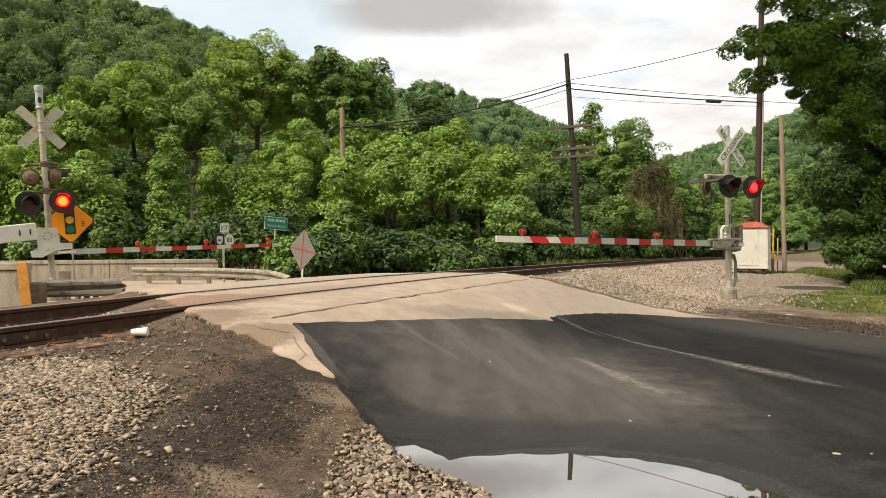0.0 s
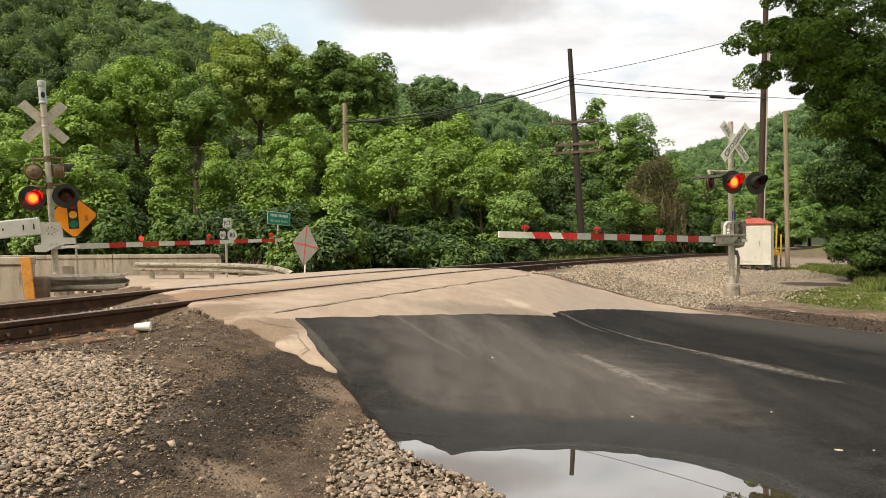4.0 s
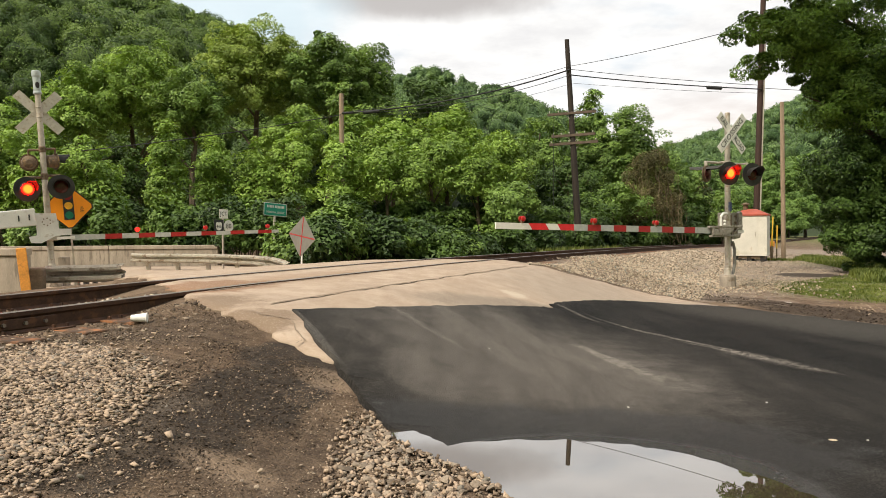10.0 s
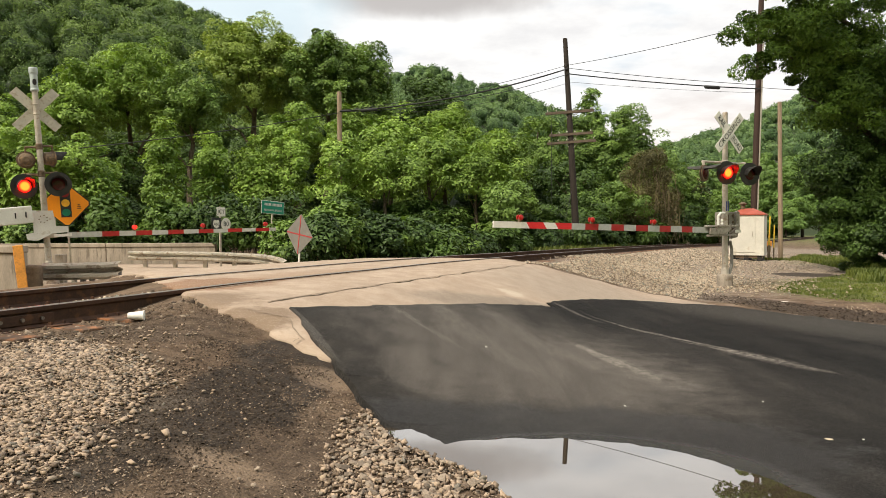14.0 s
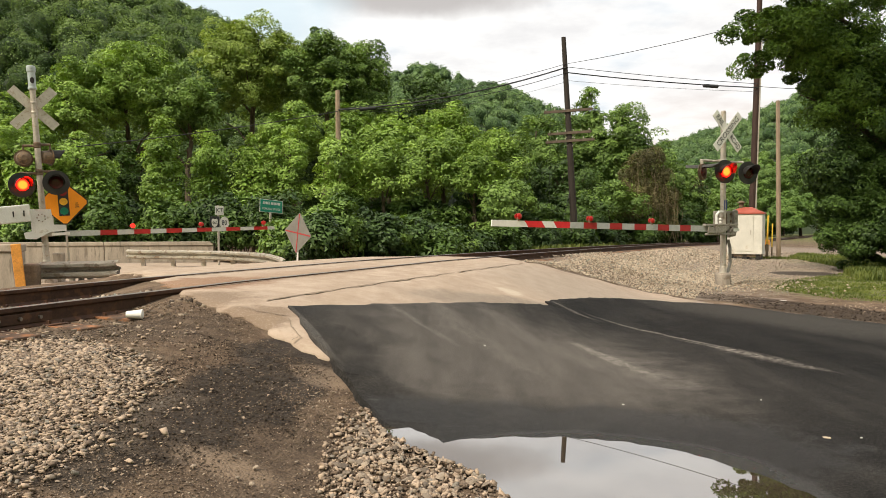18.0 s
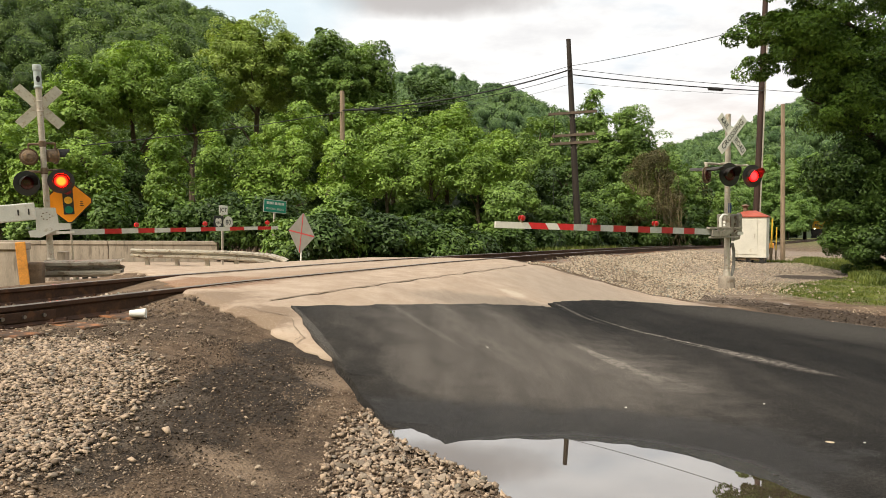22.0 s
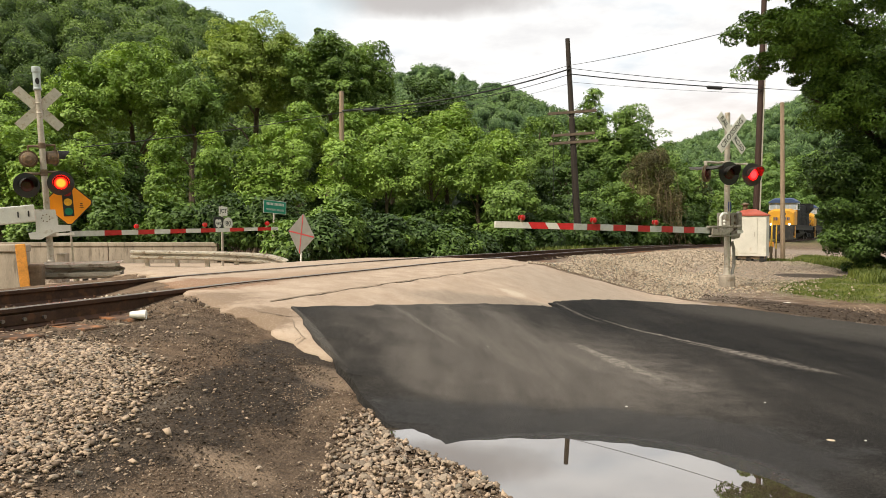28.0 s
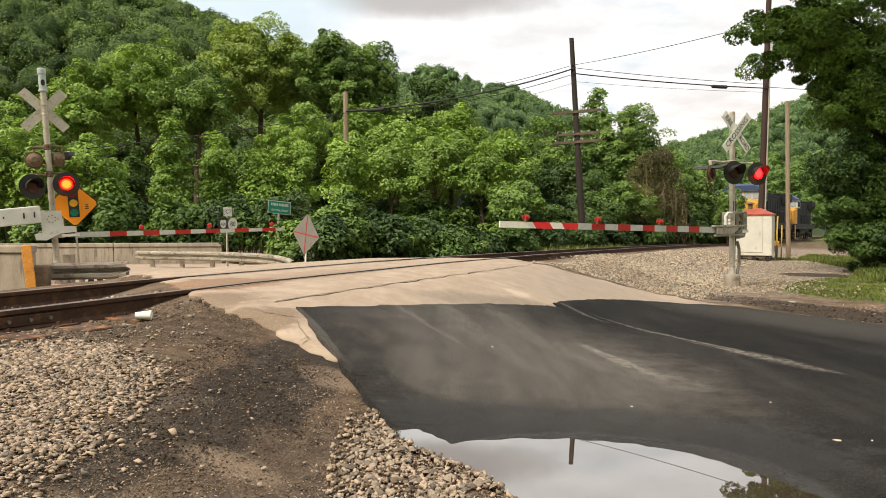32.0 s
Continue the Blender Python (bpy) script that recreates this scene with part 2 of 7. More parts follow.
LEAF_BRIGHT = leafy("bright leaves", (0.088, 0.16, 0.026), (0.36, 0.52, 0.108), 0.22)
LEAF_MID = leafy("mid green leaves", (0.05, 0.098, 0.02), (0.255, 0.39, 0.084), 0.18)
LEAF_OLIVE = leafy("olive leaves", (0.13, 0.19, 0.038), (0.38, 0.49, 0.12), 0.24)
# dark leaf colour, also painted on foliage that lies in shade
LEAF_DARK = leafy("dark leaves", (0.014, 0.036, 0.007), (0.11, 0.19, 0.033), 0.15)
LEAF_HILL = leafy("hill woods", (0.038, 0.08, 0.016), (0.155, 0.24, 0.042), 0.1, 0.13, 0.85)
# far woods: the haze of distance is put into paler, bluer greens
LEAF_FAR = leafy("haze-tinted far woods", (0.06, 0.118, 0.042), (0.175, 0.275, 0.088), 0.1, 0.10, 0.85)
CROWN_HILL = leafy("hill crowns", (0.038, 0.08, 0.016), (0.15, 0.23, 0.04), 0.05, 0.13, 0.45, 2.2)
CROWN_FAR = leafy("haze-tinted far crowns", (0.06, 0.118, 0.042), (0.165, 0.26, 0.084), 0.05, 0.10, 0.45, 1.3)
# hill earth, coloured very dark to stand for shade between crowns
M_UNDER = material("forest floor with shade in its colour", (0.022, 0.034, 0.012), 0.9, 0.0, 0.15, 0.4, 2, 0.0, space="World")
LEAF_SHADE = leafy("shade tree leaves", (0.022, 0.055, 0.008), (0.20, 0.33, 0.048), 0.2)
# leaves beyond the curve, with distance haze mixed into their colour
LEAF_HAZE = leafy("haze-tinted soft leaves", (0.095, 0.17, 0.045), (0.24, 0.37, 0.095), 0.25)
LEAF_VINE = leafy("withered vine leaves", (0.045, 0.047, 0.018), (0.23, 0.205, 0.09), 0.2)
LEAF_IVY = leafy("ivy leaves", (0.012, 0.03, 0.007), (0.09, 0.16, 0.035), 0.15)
M_GRASS = leafy("grass blades", (0.055, 0.085, 0.014), (0.185, 0.215, 0.048), 0.25, 0.9, 0.55)


def ground_zone(n, pos, cx, cy, rx, ry, turn, ragged, soft=0.6):
    """A soft-edged oval on the ground, ragged by noise: 1 inside."""
    mapped = n.add("ShaderNodeMapping", {"Vector": pos, "Location": (cx, cy, 0), "Rotation": (0, 0, radians(turn)), "Scale": (rx, ry, 1)},
                   vector_type="TEXTURE").outputs[0]
    xyz = n.add("ShaderNodeSeparateXYZ", {0: mapped})
    r2 = n.math("ADD", n.math("MULTIPLY", xyz.outputs[0], xyz.outputs[0]), n.math("MULTIPLY", xyz.outputs[1], xyz.outputs[1]))
    r2 = n.math("ADD", r2, ragged)
    return n.math("SUBTRACT", 1.0, n.ramp(r2, 1.0 - soft * 0.5, 1.0 + soft * 0.5))


def ground_material():
    m = bpy.data.materials.new("dirt ground")
    m.use_nodes = True
    n = Nodes(m.node_tree)
    pos = n.add("ShaderNodeNewGeometry").outputs["Position"]
    flat = n.add("ShaderNodeVectorMath", {0: pos, 1: (1, 1, 0)}, operation="MULTIPLY").outputs[0]
    big, mid, fine = n.noise(flat, 0.9, 5.0), n.noise(flat, 9.0, 5.0, 0.65), n.noise(flat, 70.0, 4.0, 0.7)
    grain = n.add("ShaderNodeTexVoronoi", {"Vector": flat, "Scale": 55.0}).outputs["Distance"]
    dirt = n.mix(n.ramp(mid, 0.3, 0.7), (0.075, 0.048, 0.031), (0.17, 0.117, 0.078))
    dirt = n.mix(n.math("MULTIPLY", n.ramp(big, 0.45, 0.75), 0.7), dirt, (0.25, 0.178, 0.12))
    ragged = n.math("MULTIPLY", n.math("SUBTRACT", n.noise(flat, 2.2, 6.0, 0.65), 0.5), 2.2)
    brown = n.math("MAXIMUM", ground_zone(n, flat, -0.95, 3.75, 0.55, 0.75, 0, ragged, 1.2), ground_zone(n, flat, -2.3, 5.7, 0.8, 0.45, 20, ragged, 1.2))
    dirt = n.mix(n.math("MULTIPLY", brown, 0.75), dirt, n.mix(n.ramp(mid, 0.35, 0.7), (0.055, 0.038, 0.027), (0.115, 0.082, 0.057)))
    damp = ground_zone(n, flat, -1.15, 5.35, 0.42, 0.45, 0, ragged)
    for zone in ((-1.22, 4.6, 0.42, 0.75, -10), (-1.45, 3.85, 0.34, 0.6, -8), (-1.68, 3.35, 0.32, 0.4, 0)):
        damp = n.math("MAXIMUM", damp, ground_zone(n, flat, *zone, ragged))
    dirt = n.mix(n.math("MULTIPLY", damp, 0.96), dirt, n.mix(n.ramp(mid, 0.35, 0.7), (0.02, 0.0135, 0.0085), (0.05, 0.034, 0.022)))
    sandy = n.math("MAXIMUM", ground_zone(n, flat, -0.82, 5.12, 0.3, 0.2, -20, ragged, 1.0), ground_zone(n, flat, -1.1, 3.5, 0.3, 0.12, -15, ragged, 1.8))
    dirt = n.mix(n.math("MULTIPLY", sandy, 0.6), dirt, (0.27, 0.195, 0.137))
    bed = ground_zone(n, flat, -3.6, 3.6, 2.0, 1.7, 0, ragged)
    dirt = n.mix(n.math("MULTIPLY", bed, 0.8), dirt, (0.12, 0.092, 0.068))
    # dark cinders along the road's edge, and an oily patch on the yard
    for zone in ((6.3, 15.6, 0.85, 2.0, 25), (7.0, 12.4, 0.9, 2.8, 2)):
        dirt = n.mix(n.math("MULTIPLY", ground_zone(n, flat, *zone, ragged), 0.85), dirt, (0.045, 0.032, 0.024))
    yard = ground_zone(n, flat, 17.0, 36.0, 7.0, 24.0, -33, ragged)
    dirt = n.mix(n.math("MULTIPLY", yard, 0.8), dirt, n.mix(n.ramp(fine, 0.35, 0.65), (0.20, 0.16, 0.13), (0.36, 0.29, 0.235)))
    oily = ground_zone(n, flat, 12.7, 23.9, 1.15, 1.25, 0, ragged)
    dirt = n.mix(n.math("MULTIPLY", oily, 0.9), dirt, (0.04, 0.03, 0.024))
    rusty = ground_zone(n, flat, 8.9, 18.9, 1.7, 0.8, 10, ragged)
    dirt = n.mix(n.math("MULTIPLY", rusty, 0.6), dirt, (0.27, 0.16, 0.07))
    lawn = n.math("MAXIMUM", n.math("MAXIMUM", ground_zone(n, flat, 12.6, 17.2, 4.0, 4.6, 0, ragged), n.math("MULTIPLY", ground_zone(n, flat, 19.6, 34.0, 2.6, 7.0, -20, ragged), 0.7)), ground_zone(n, flat, 0.0, 230.0, 500.0, 150.0, 0, ragged))
    dirt = n.mix(n.math("MULTIPLY", lawn, 0.85), dirt, n.mix(n.ramp(mid, 0.35, 0.65), (0.07, 0.085, 0.025), (0.16, 0.17, 0.05)))
    dirt = n.mix(n.math("MULTIPLY", n.ramp(fine, 0.62, 0.72), 0.6), dirt, (0.40, 0.34, 0.27))
    shader = n.add("ShaderNodeBsdfPrincipled", {"Base Color": dirt, "Roughness": 0.92, "Specular IOR Level": 0.25})
    n.put(shader.inputs["Roughness"], n.math("SUBTRACT", 0.95, n.math("MULTIPLY", damp, 0.25)))
    h = n.math("ADD", n.math("MULTIPLY", grain, -0.6), n.math("ADD", n.math("MULTIPLY", mid, 1.2), n.math("MULTIPLY", fine, 0.5)))
    b = n.add("ShaderNodeBump", {"Strength": 0.7, "Distance": 0.03, "Height": h})
    n.link(b.outputs[0], shader.inputs["Normal"])
    n.link(shader.outputs[0], n.add("ShaderNodeOutputMaterial").inputs[0])
    return m


ROAD_TURN = 19.0     # wheel tracks on the road lean this far left of straight ahead


def road_material(name, old):
    """Asphalt with streaks along the road, fine stone grain and wear."""
    m = bpy.data.materials.new(name)
    m.use_nodes = True
    n = Nodes(m.node_tree)
    pos = n.add("ShaderNodeNewGeometry").outputs["Position"]
    flat = n.add("ShaderNodeVectorMath", {0: pos, 1: (1, 1, 0)}, operation="MULTIPLY").outputs[0]
    along = n.add("ShaderNodeMapping", {"Vector": flat, "Rotation": (0, 0, radians(-ROAD_TURN)), "Scale": (1.1, 0.16, 1)}).outputs[0]
    streak = n.noise(along, 1.7, 5.0, 0.6)
    mid, fine = n.noise(flat, 3.0, 5.0, 0.65), n.noise(flat, 160.0, 3.0, 0.75)
    grit = n.add("ShaderNodeTexVoronoi", {"Vector": flat, "Scale": 120.0}).outputs["Distance"]
    if old:
        col = n.mix(n.ramp(mid, 0.3, 0.7), (0.325, 0.243, 0.183), (0.43, 0.338, 0.262))
        col = n.mix(n.math("MULTIPLY", n.ramp(streak, 0.45, 0.7), 0.5), col, (0.30, 0.22, 0.155))
        soil = n.math("MULTIPLY", n.math("SUBTRACT", n.noise(flat, 4.0, 6.0, 0.7), 0.5), 3.2)
        muddy = n.math("MAXIMUM", ground_zone(n, flat, -2.25, 6.6, 0.55, 0.42, 40, soil, 1.4), ground_zone(n, flat, -1.62, 6.12, 0.38, 0.3, 35, soil, 1.2))
        col = n.mix(n.math("MULTIPLY", muddy, 0.85), col, (0.175, 0.121, 0.082))
        fleck = n.noise(flat, 26.0, 5.0, 0.7)
        col = n.mix(n.math("MULTIPLY", n.ramp(fleck, 0.5, 0.72), 0.45), col, (0.27, 0.19, 0.13))
        grime = n.ramp(n.noise(flat, 0.8, 6.0, 0.7), 0.48, 0.66)
        col = n.mix(n.math("MULTIPLY", grime, 0.3), col, (0.27, 0.21, 0.165))
        stain = ground_zone(n, flat, -2.75, 8.0, 0.75, 1.0, -24, n.math("MULTIPLY", n.math("SUBTRACT", mid, 0.5), 2.0))
        col = n.mix(n.math("MULTIPLY", stain, 0.8), col, (0.21, 0.11, 0.062))
        pale = ground_zone(n, flat, 1.06, 10.2, 0.17, 0.22, 0, n.math("MULTIPLY", n.math("SUBTRACT", n.noise(flat, 7.0, 6.0, 0.7), 0.5), 3.0), 1.4)
        col = n.mix(n.math("MULTIPLY", pale, 0.45), col, (0.58, 0.50, 0.40))
        worn = n.math("MULTIPLY", n.math("SUBTRACT", n.noise(flat, 1.6, 6.0, 0.72), 0.5), 2.6)
        tyre = ground_zone(n, flat, 0.9, 9.2, 1.5, 0.4, 38, worn, 1.4)
        col = n.mix(n.math("MULTIPLY", tyre, 0.6), col, (0.15, 0.125, 0.102))
        wash = ground_zone(n, flat, 3.2, 12.3, 2.4, 2.0, 35, worn, 1.6)
        col = n.mix(n.math("MULTIPLY", wash, 0.55), col, (0.27, 0.225, 0.185))
        rust = ground_zone(n, flat, -2.0, 9.3, 2.2, 0.5, 65, worn, 1.6)
        col = n.mix(n.math("MULTIPLY", rust, 0.45), col, (0.25, 0.155, 0.095))
        rough, spec, bump = 0.9, 0.3, 0.3
    else:
        col = n.mix(n.ramp(mid, 0.3, 0.7), (0.007, 0.0067, 0.0065), (0.014, 0.0131, 0.0125))
        col = n.mix(n.math("MULTIPLY", n.ramp(streak, 0.42, 0.78), 0.55), col, (0.045, 0.041, 0.037))
        # pale dust in the middle; sky sheen there is put into the colour too
        dust_sheen = ground_zone(n, flat, 0.55, 6.9, 1.9, 3.4, 20, n.math("MULTIPLY", n.math("SUBTRACT", mid, 0.5), 2.0), 1.6)
        col = n.mix(n.math("MULTIPLY", dust_sheen, 0.75), col, n.mix(n.ramp(streak, 0.3, 0.7), (0.03, 0.027, 0.0245), (0.062, 0.056, 0.05)))
        # worn patches, lightened further in place of the same sheen
        worn = n.math("MULTIPLY", n.math("SUBTRACT", mid, 0.5), 2.4)
        patch = n.math("MAXIMUM", ground_zone(n, flat, -0.1, 5.45, 0.3, 0.6, 25, worn, 1.8), ground_zone(n, flat, 0.75, 6.4, 1.25, 1.9, 20, worn, 1.9))
        patch = n.math("MAXIMUM", patch, ground_zone(n, flat, 1.15, 5.35, 0.5, 0.28, -20, worn, 1.6))
        patch = n.math("MULTIPLY", patch, n.math("ADD", 0.45, n.math("MULTIPLY", n.ramp(n.noise(along, 3.0, 6.0, 0.7), 0.3, 0.75), 0.55)))
        col = n.mix(n.math("MULTIPLY", patch, 0.9), col, (0.125, 0.111, 0.099))
        # scraped pale lines left by wheels
        broken = n.ramp(n.noise(flat, 14.0, 6.0, 0.75), 0.36, 0.62)
        bend = n.add("ShaderNodeVectorMath", {0: flat, 1: n.add("ShaderNodeCombineXYZ", {0: n.math("MULTIPLY", n.math("SUBTRACT", n.noise(flat, 0.9, 2.0), 0.5), 0.16), 1: 0.0, 2: 0.0}).outputs[0]}, operation="ADD").outputs[0]
        for zone, amount in (((2.80, 7.97, 0.035, 1.75, 19), 0.8), ((3.17, 6.8, 0.13, 0.62, 19), 0.5), ((3.02, 7.1, 0.03, 0.9, 21), 0.7), ((1.6, 6.62, 0.075, 0.8, 15), 0.85), ((1.78, 6.0, 0.2, 0.7, 15), 0.3),
                             ((-0.2, 6.95, 0.06, 0.6, 35), 0.35), ((1.95, 9.75, 0.05, 0.5, 25), 0.6), ((0.35, 7.0, 0.16, 1.3, 22), 0.25), ((0.95, 7.4, 0.14, 1.4, 20), 0.22)):
            line = n.math("MULTIPLY", ground_zone(n, bend, *zone, worn, 1.8), broken)
            col = n.mix(n.math("MULTIPLY", line, amount), col, (0.24, 0.215, 0.19))
        # pale worn lip; light caught by its slope is painted in
        lip = ground_zone(n, flat, -1.09, 5.95, 0.04, 0.6, 29, n.math("MULTIPLY", worn, 0.3), 1.2)
        col = n.mix(n.math("MULTIPLY", lip, 0.3), col, (0.15, 0.14, 0.132))
        verge = ground_zone(n, flat, 6.2, 8.6, 1.25, 5.0, 21, n.math("MULTIPLY", n.math("SUBTRACT", streak, 0.5), 2.2), 1.5)
        col = n.mix(n.math("MULTIPLY", verge, 0.55), col, (0.072, 0.067, 0.06))
        lap = n.math("MULTIPLY", n.math("SUBTRACT", n.noise(flat, 3.0, 6.0, 0.72), 0.5), 1.7)
        wet = ground_zone(n, flat, 0.7, 4.1, 1.65, 0.78, -4, lap, 0.6)
        film = ground_zone(n, flat, 0.74, 3.2, 1.13, 1.1, 0, n.math("MULTIPLY", lap, 0.12), 0.3)
        col = n.mix(n.math("MULTIPLY", wet, 0.75), col, (0.017, 0.016, 0.016))
        rough, spec, bump = 0.79, 0.10, 0.7
    if not old:
        coarse = n.noise(flat, 80.0, 4.0, 0.85)
        col = n.mix(n.math("MULTIPLY", n.ramp(coarse, 0.51, 0.60), 0.6), col, n.mix(1.0, col, (3.0, 2.9, 2.8), "MULTIPLY"))
        col = n.mix(n.math("MULTIPLY", n.math("SUBTRACT", 1.0, n.ramp(coarse, 0.40, 0.49)), 0.6), col, n.mix(1.0, col, (0.2, 0.2, 0.2), "MULTIPLY"))
    cell = n.add("ShaderNodeTexVoronoi", {"Vector": flat, "Scale": 115.0}).outputs["Color"]
    bright = n.add("ShaderNodeSeparateXYZ", {0: cell}).outputs[0]
    speck = 0.25 if old else n.math("ADD", 0.10, n.math("MULTIPLY", dust_sheen, 0.22))
    col = n.mix(n.math("MULTIPLY", n.ramp(bright, 0.72, 0.95), speck), col, (0.50, 0.42, 0.34) if old else (0.14, 0.13, 0.12))
    col = n.mix(n.math("MULTIPLY", n.ramp(fine, 0.56, 0.70), 0.4), col, (0.24, 0.185, 0.14) if old else (0.008, 0.008, 0.008))
    shader = n.add("ShaderNodeBsdfPrincipled", {"Base Color": col, "Roughness": rough, "Specular IOR Level": spec})
    if not old:
        n.put(shader.inputs["Roughness"], n.math("SUBTRACT", n.math("SUBTRACT", rough, n.math("MULTIPLY", wet, 0.25)), n.math("MULTIPLY", film, 0.4)))
        n.put(shader.inputs["Specular IOR Level"], n.math("ADD", n.math("ADD", spec, n.math("MULTIPLY", wet, 0.07)), n.math("MULTIPLY", film, 0.3)))
    h = n.math("ADD", n.math("MULTIPLY", fine, 0.5), n.math("MULTIPLY", grit, 0.7))
    h = h if old else n.math("ADD", h, n.math("MULTIPLY", coarse, 1.1))
    b = n.add("ShaderNodeBump", {"Strength": bump, "Distance": 0.008, "Height": h})
    n.link(b.outputs[0], shader.inputs["Normal"])
    n.link(shader.outputs[0], n.add("ShaderNodeOutputMaterial").inputs[0])
    return m


def water_material():
    m = bpy.data.materials.new("still muddy water")
    m.use_nodes = True
    n = Nodes(m.node_tree)
    pos = n.add("ShaderNodeNewGeometry").outputs["Position"]
    col = n.mix(n.ramp(n.noise(pos, 2.0, 4.0), 0.35, 0.65), (0.05, 0.038, 0.026), (0.075, 0.057, 0.04))
    shader = n.add("ShaderNodeBsdfPrincipled", {"Base Color": col, "Roughness": 0.01, "IOR": 1.33, "Specular IOR Level": 0.5})
    coat = n.add("ShaderNodeBsdfGlossy", {"Color": (1.0, 0.935, 0.85, 1), "Roughness": 0.0})
    gloss = n.add("ShaderNodeFresnel", {"IOR": 5.0}).outputs[0]
    mixed = n.add("ShaderNodeMixShader", {0: gloss, 1: shader.outputs[0], 2: coat.outputs[0]})
    n.link(mixed.outputs[0], n.add("ShaderNodeOutputMaterial").inputs[0])
    return m


def stone_material(name, a, b, c):
    """Loose stones: each its own tint."""
    m = bpy.data.materials.new(name)
    m.use_nodes = True
    n = Nodes(m.node_tree)
    geo = n.add("ShaderNodeNewGeometry")
    pick = geo.outputs["Random Per Island"]
    col = n.mix(n.ramp(pick, 0.0, 0.6), a, b)
    col = n.mix(n.ramp(pick, 0.75, 1.0), col, c)
    grain = n.noise(geo.outputs["Position"], 90.0, 4.0, 0.7)
    col = n.mix(n.math("MULTIPLY", n.ramp(grain, 0.4, 0.7), 0.45), col, n.mix(1.0, col, (0.5, 0.46, 0.42), "MULTIPLY"))
    shader = n.add("ShaderNodeBsdfPrincipled", {"Base Color": col, "Roughness": 0.85, "Specular IOR Level": 0.3})
    bump = n.add("ShaderNodeBump", {"Strength": 0.4, "Distance": 0.005, "Height": grain})
    n.link(bump.outputs[0], shader.inputs["Normal"])
    n.link(shader.outputs[0], n.add("ShaderNodeOutputMaterial").inputs[0])
    return m


M_GROUND = ground_material()
M_ASPHALT = road_material("new dark asphalt", False)
M_OLDROAD = road_material("old pale pavement", True)
M_WATER = water_material()
M_STONE = stone_material("limestone gravel", (0.15, 0.11, 0.082), (0.47, 0.355, 0.262), (0.22, 0.195, 0.165))
M_BALLAST = stone_material("railway ballast", (0.20, 0.15, 0.11), (0.56, 0.455, 0.35), (0.24, 0.25, 0.22))
M_RUSTSTONE = stone_material("rust-stained ballast", (0.07, 0.04, 0.025), (0.22, 0.12, 0.065), (0.33, 0.25, 0.18))
M_DAMPGRIT = stone_material("wet black grit", (0.026, 0.018, 0.012), (0.06, 0.042, 0.028), (0.15, 0.112, 0.08))
M_CINDER = stone_material("dark cinders", (0.058, 0.042, 0.03), (0.175, 0.125, 0.087), (0.31, 0.25, 0.19))

# ---- mesh helpers ----
def part(name, bm, mat, parent=None, label="", m=None):
    """One mesh object from a bmesh, under a thing or a part."""
    mesh = bpy.data.meshes.new(name)
    bm.to_mesh(mesh)
    bm.free()
    mesh.materials.append(mat)
    ob = new(name, mesh)
    if parent is not None:
        ob.parent = parent
    if m is not None:
        ob.matrix_basis = m
    if label:
        tagged(ob, label)
    return ob


def share(name, mesh, parent, m, label=""):
    """Another object on the same mesh."""
    ob = new(name, mesh)
    ob.parent = parent
    ob.matrix_basis = m
    if label:
        tagged(ob, label)
    return ob


def thing(name, m, label, category, group="", kind=""):
    ob = new(name)
    ob.empty_display_size = 0.2
    ob.matrix_basis = m
    return tagged(ob, label, category, group, kind)


def box(bm, centre, size, turn=None, bevel=0.0):
    made = bmesh.ops.create_cube(bm, size=1.0)["verts"]
    m = Matrix.Translation(centre) @ (turn or Matrix.Identity(4)) @ Matrix.Diagonal((*size, 1))
    bmesh.ops.transform(bm, matrix=m, verts=made)
    if bevel:
        edges = {e for v in made for e in v.link_edges}
        bmesh.ops.bevel(bm, geom=list(edges), offset=bevel, segments=2, affect="EDGES", profile=0.5)
    return bm


def rod(bm, a, b, r, r2=None, sides=12, caps=True):
    a, b = Vector(a), Vector(b)
    made = bmesh.ops.create_cone(bm, cap_ends=caps, segments=sides, radius1=r, radius2=r if r2 is None else r2, depth=(b - a).length)["verts"]
    m = Matrix.Translation((a + b) / 2) @ (b - a).to_track_quat("Z", "Y").to_matrix().to_4x4()
    bmesh.ops.transform(bm, matrix=m, verts=made)
    return bm


def pipe(bm, points, r, sides=8):
    for a, b in zip(points, points[1:]):
        rod(bm, a, b, r, sides=sides)
    for p in points[1:-1]:
        made = bmesh.ops.create_uvsphere(bm, u_segments=sides, v_segments=6, radius=r)["verts"]
        bmesh.ops.translate(bm, vec=p, verts=made)
    return bm


def plate(bm, outline, thick, m=None):
    """A flat plate of the given outline in xz, thick along y."""
    m = m or Matrix.Identity(4)
    lo = [bm.verts.new(m @ Vector((x, -thick / 2, z))) for x, z in outline]
    hi = [bm.verts.new(m @ Vector((x, thick / 2, z))) for x, z in outline]
    k = len(outline)
    bm.faces.new(lo)
    bm.faces.new(hi[::-1])
    for i in range(k):
        bm.faces.new((lo[i], hi[i], hi[(i + 1) % k], lo[(i + 1) % k]))
    bmesh.ops.recalc_face_normals(bm, faces=bm.faces)
    return bm


def lathe(bm, profile, m=None, sides=20):
    """Turn a profile of (radius, height) round z."""
    m = m or Matrix.Identity(4)
    rings = []
    for r, h in profile:
        rings.append([bm.verts.new(m @ Vector((r * math.cos(2 * math.pi * i / sides), r * math.sin(2 * math.pi * i / sides), h))) for i in range(sides)])
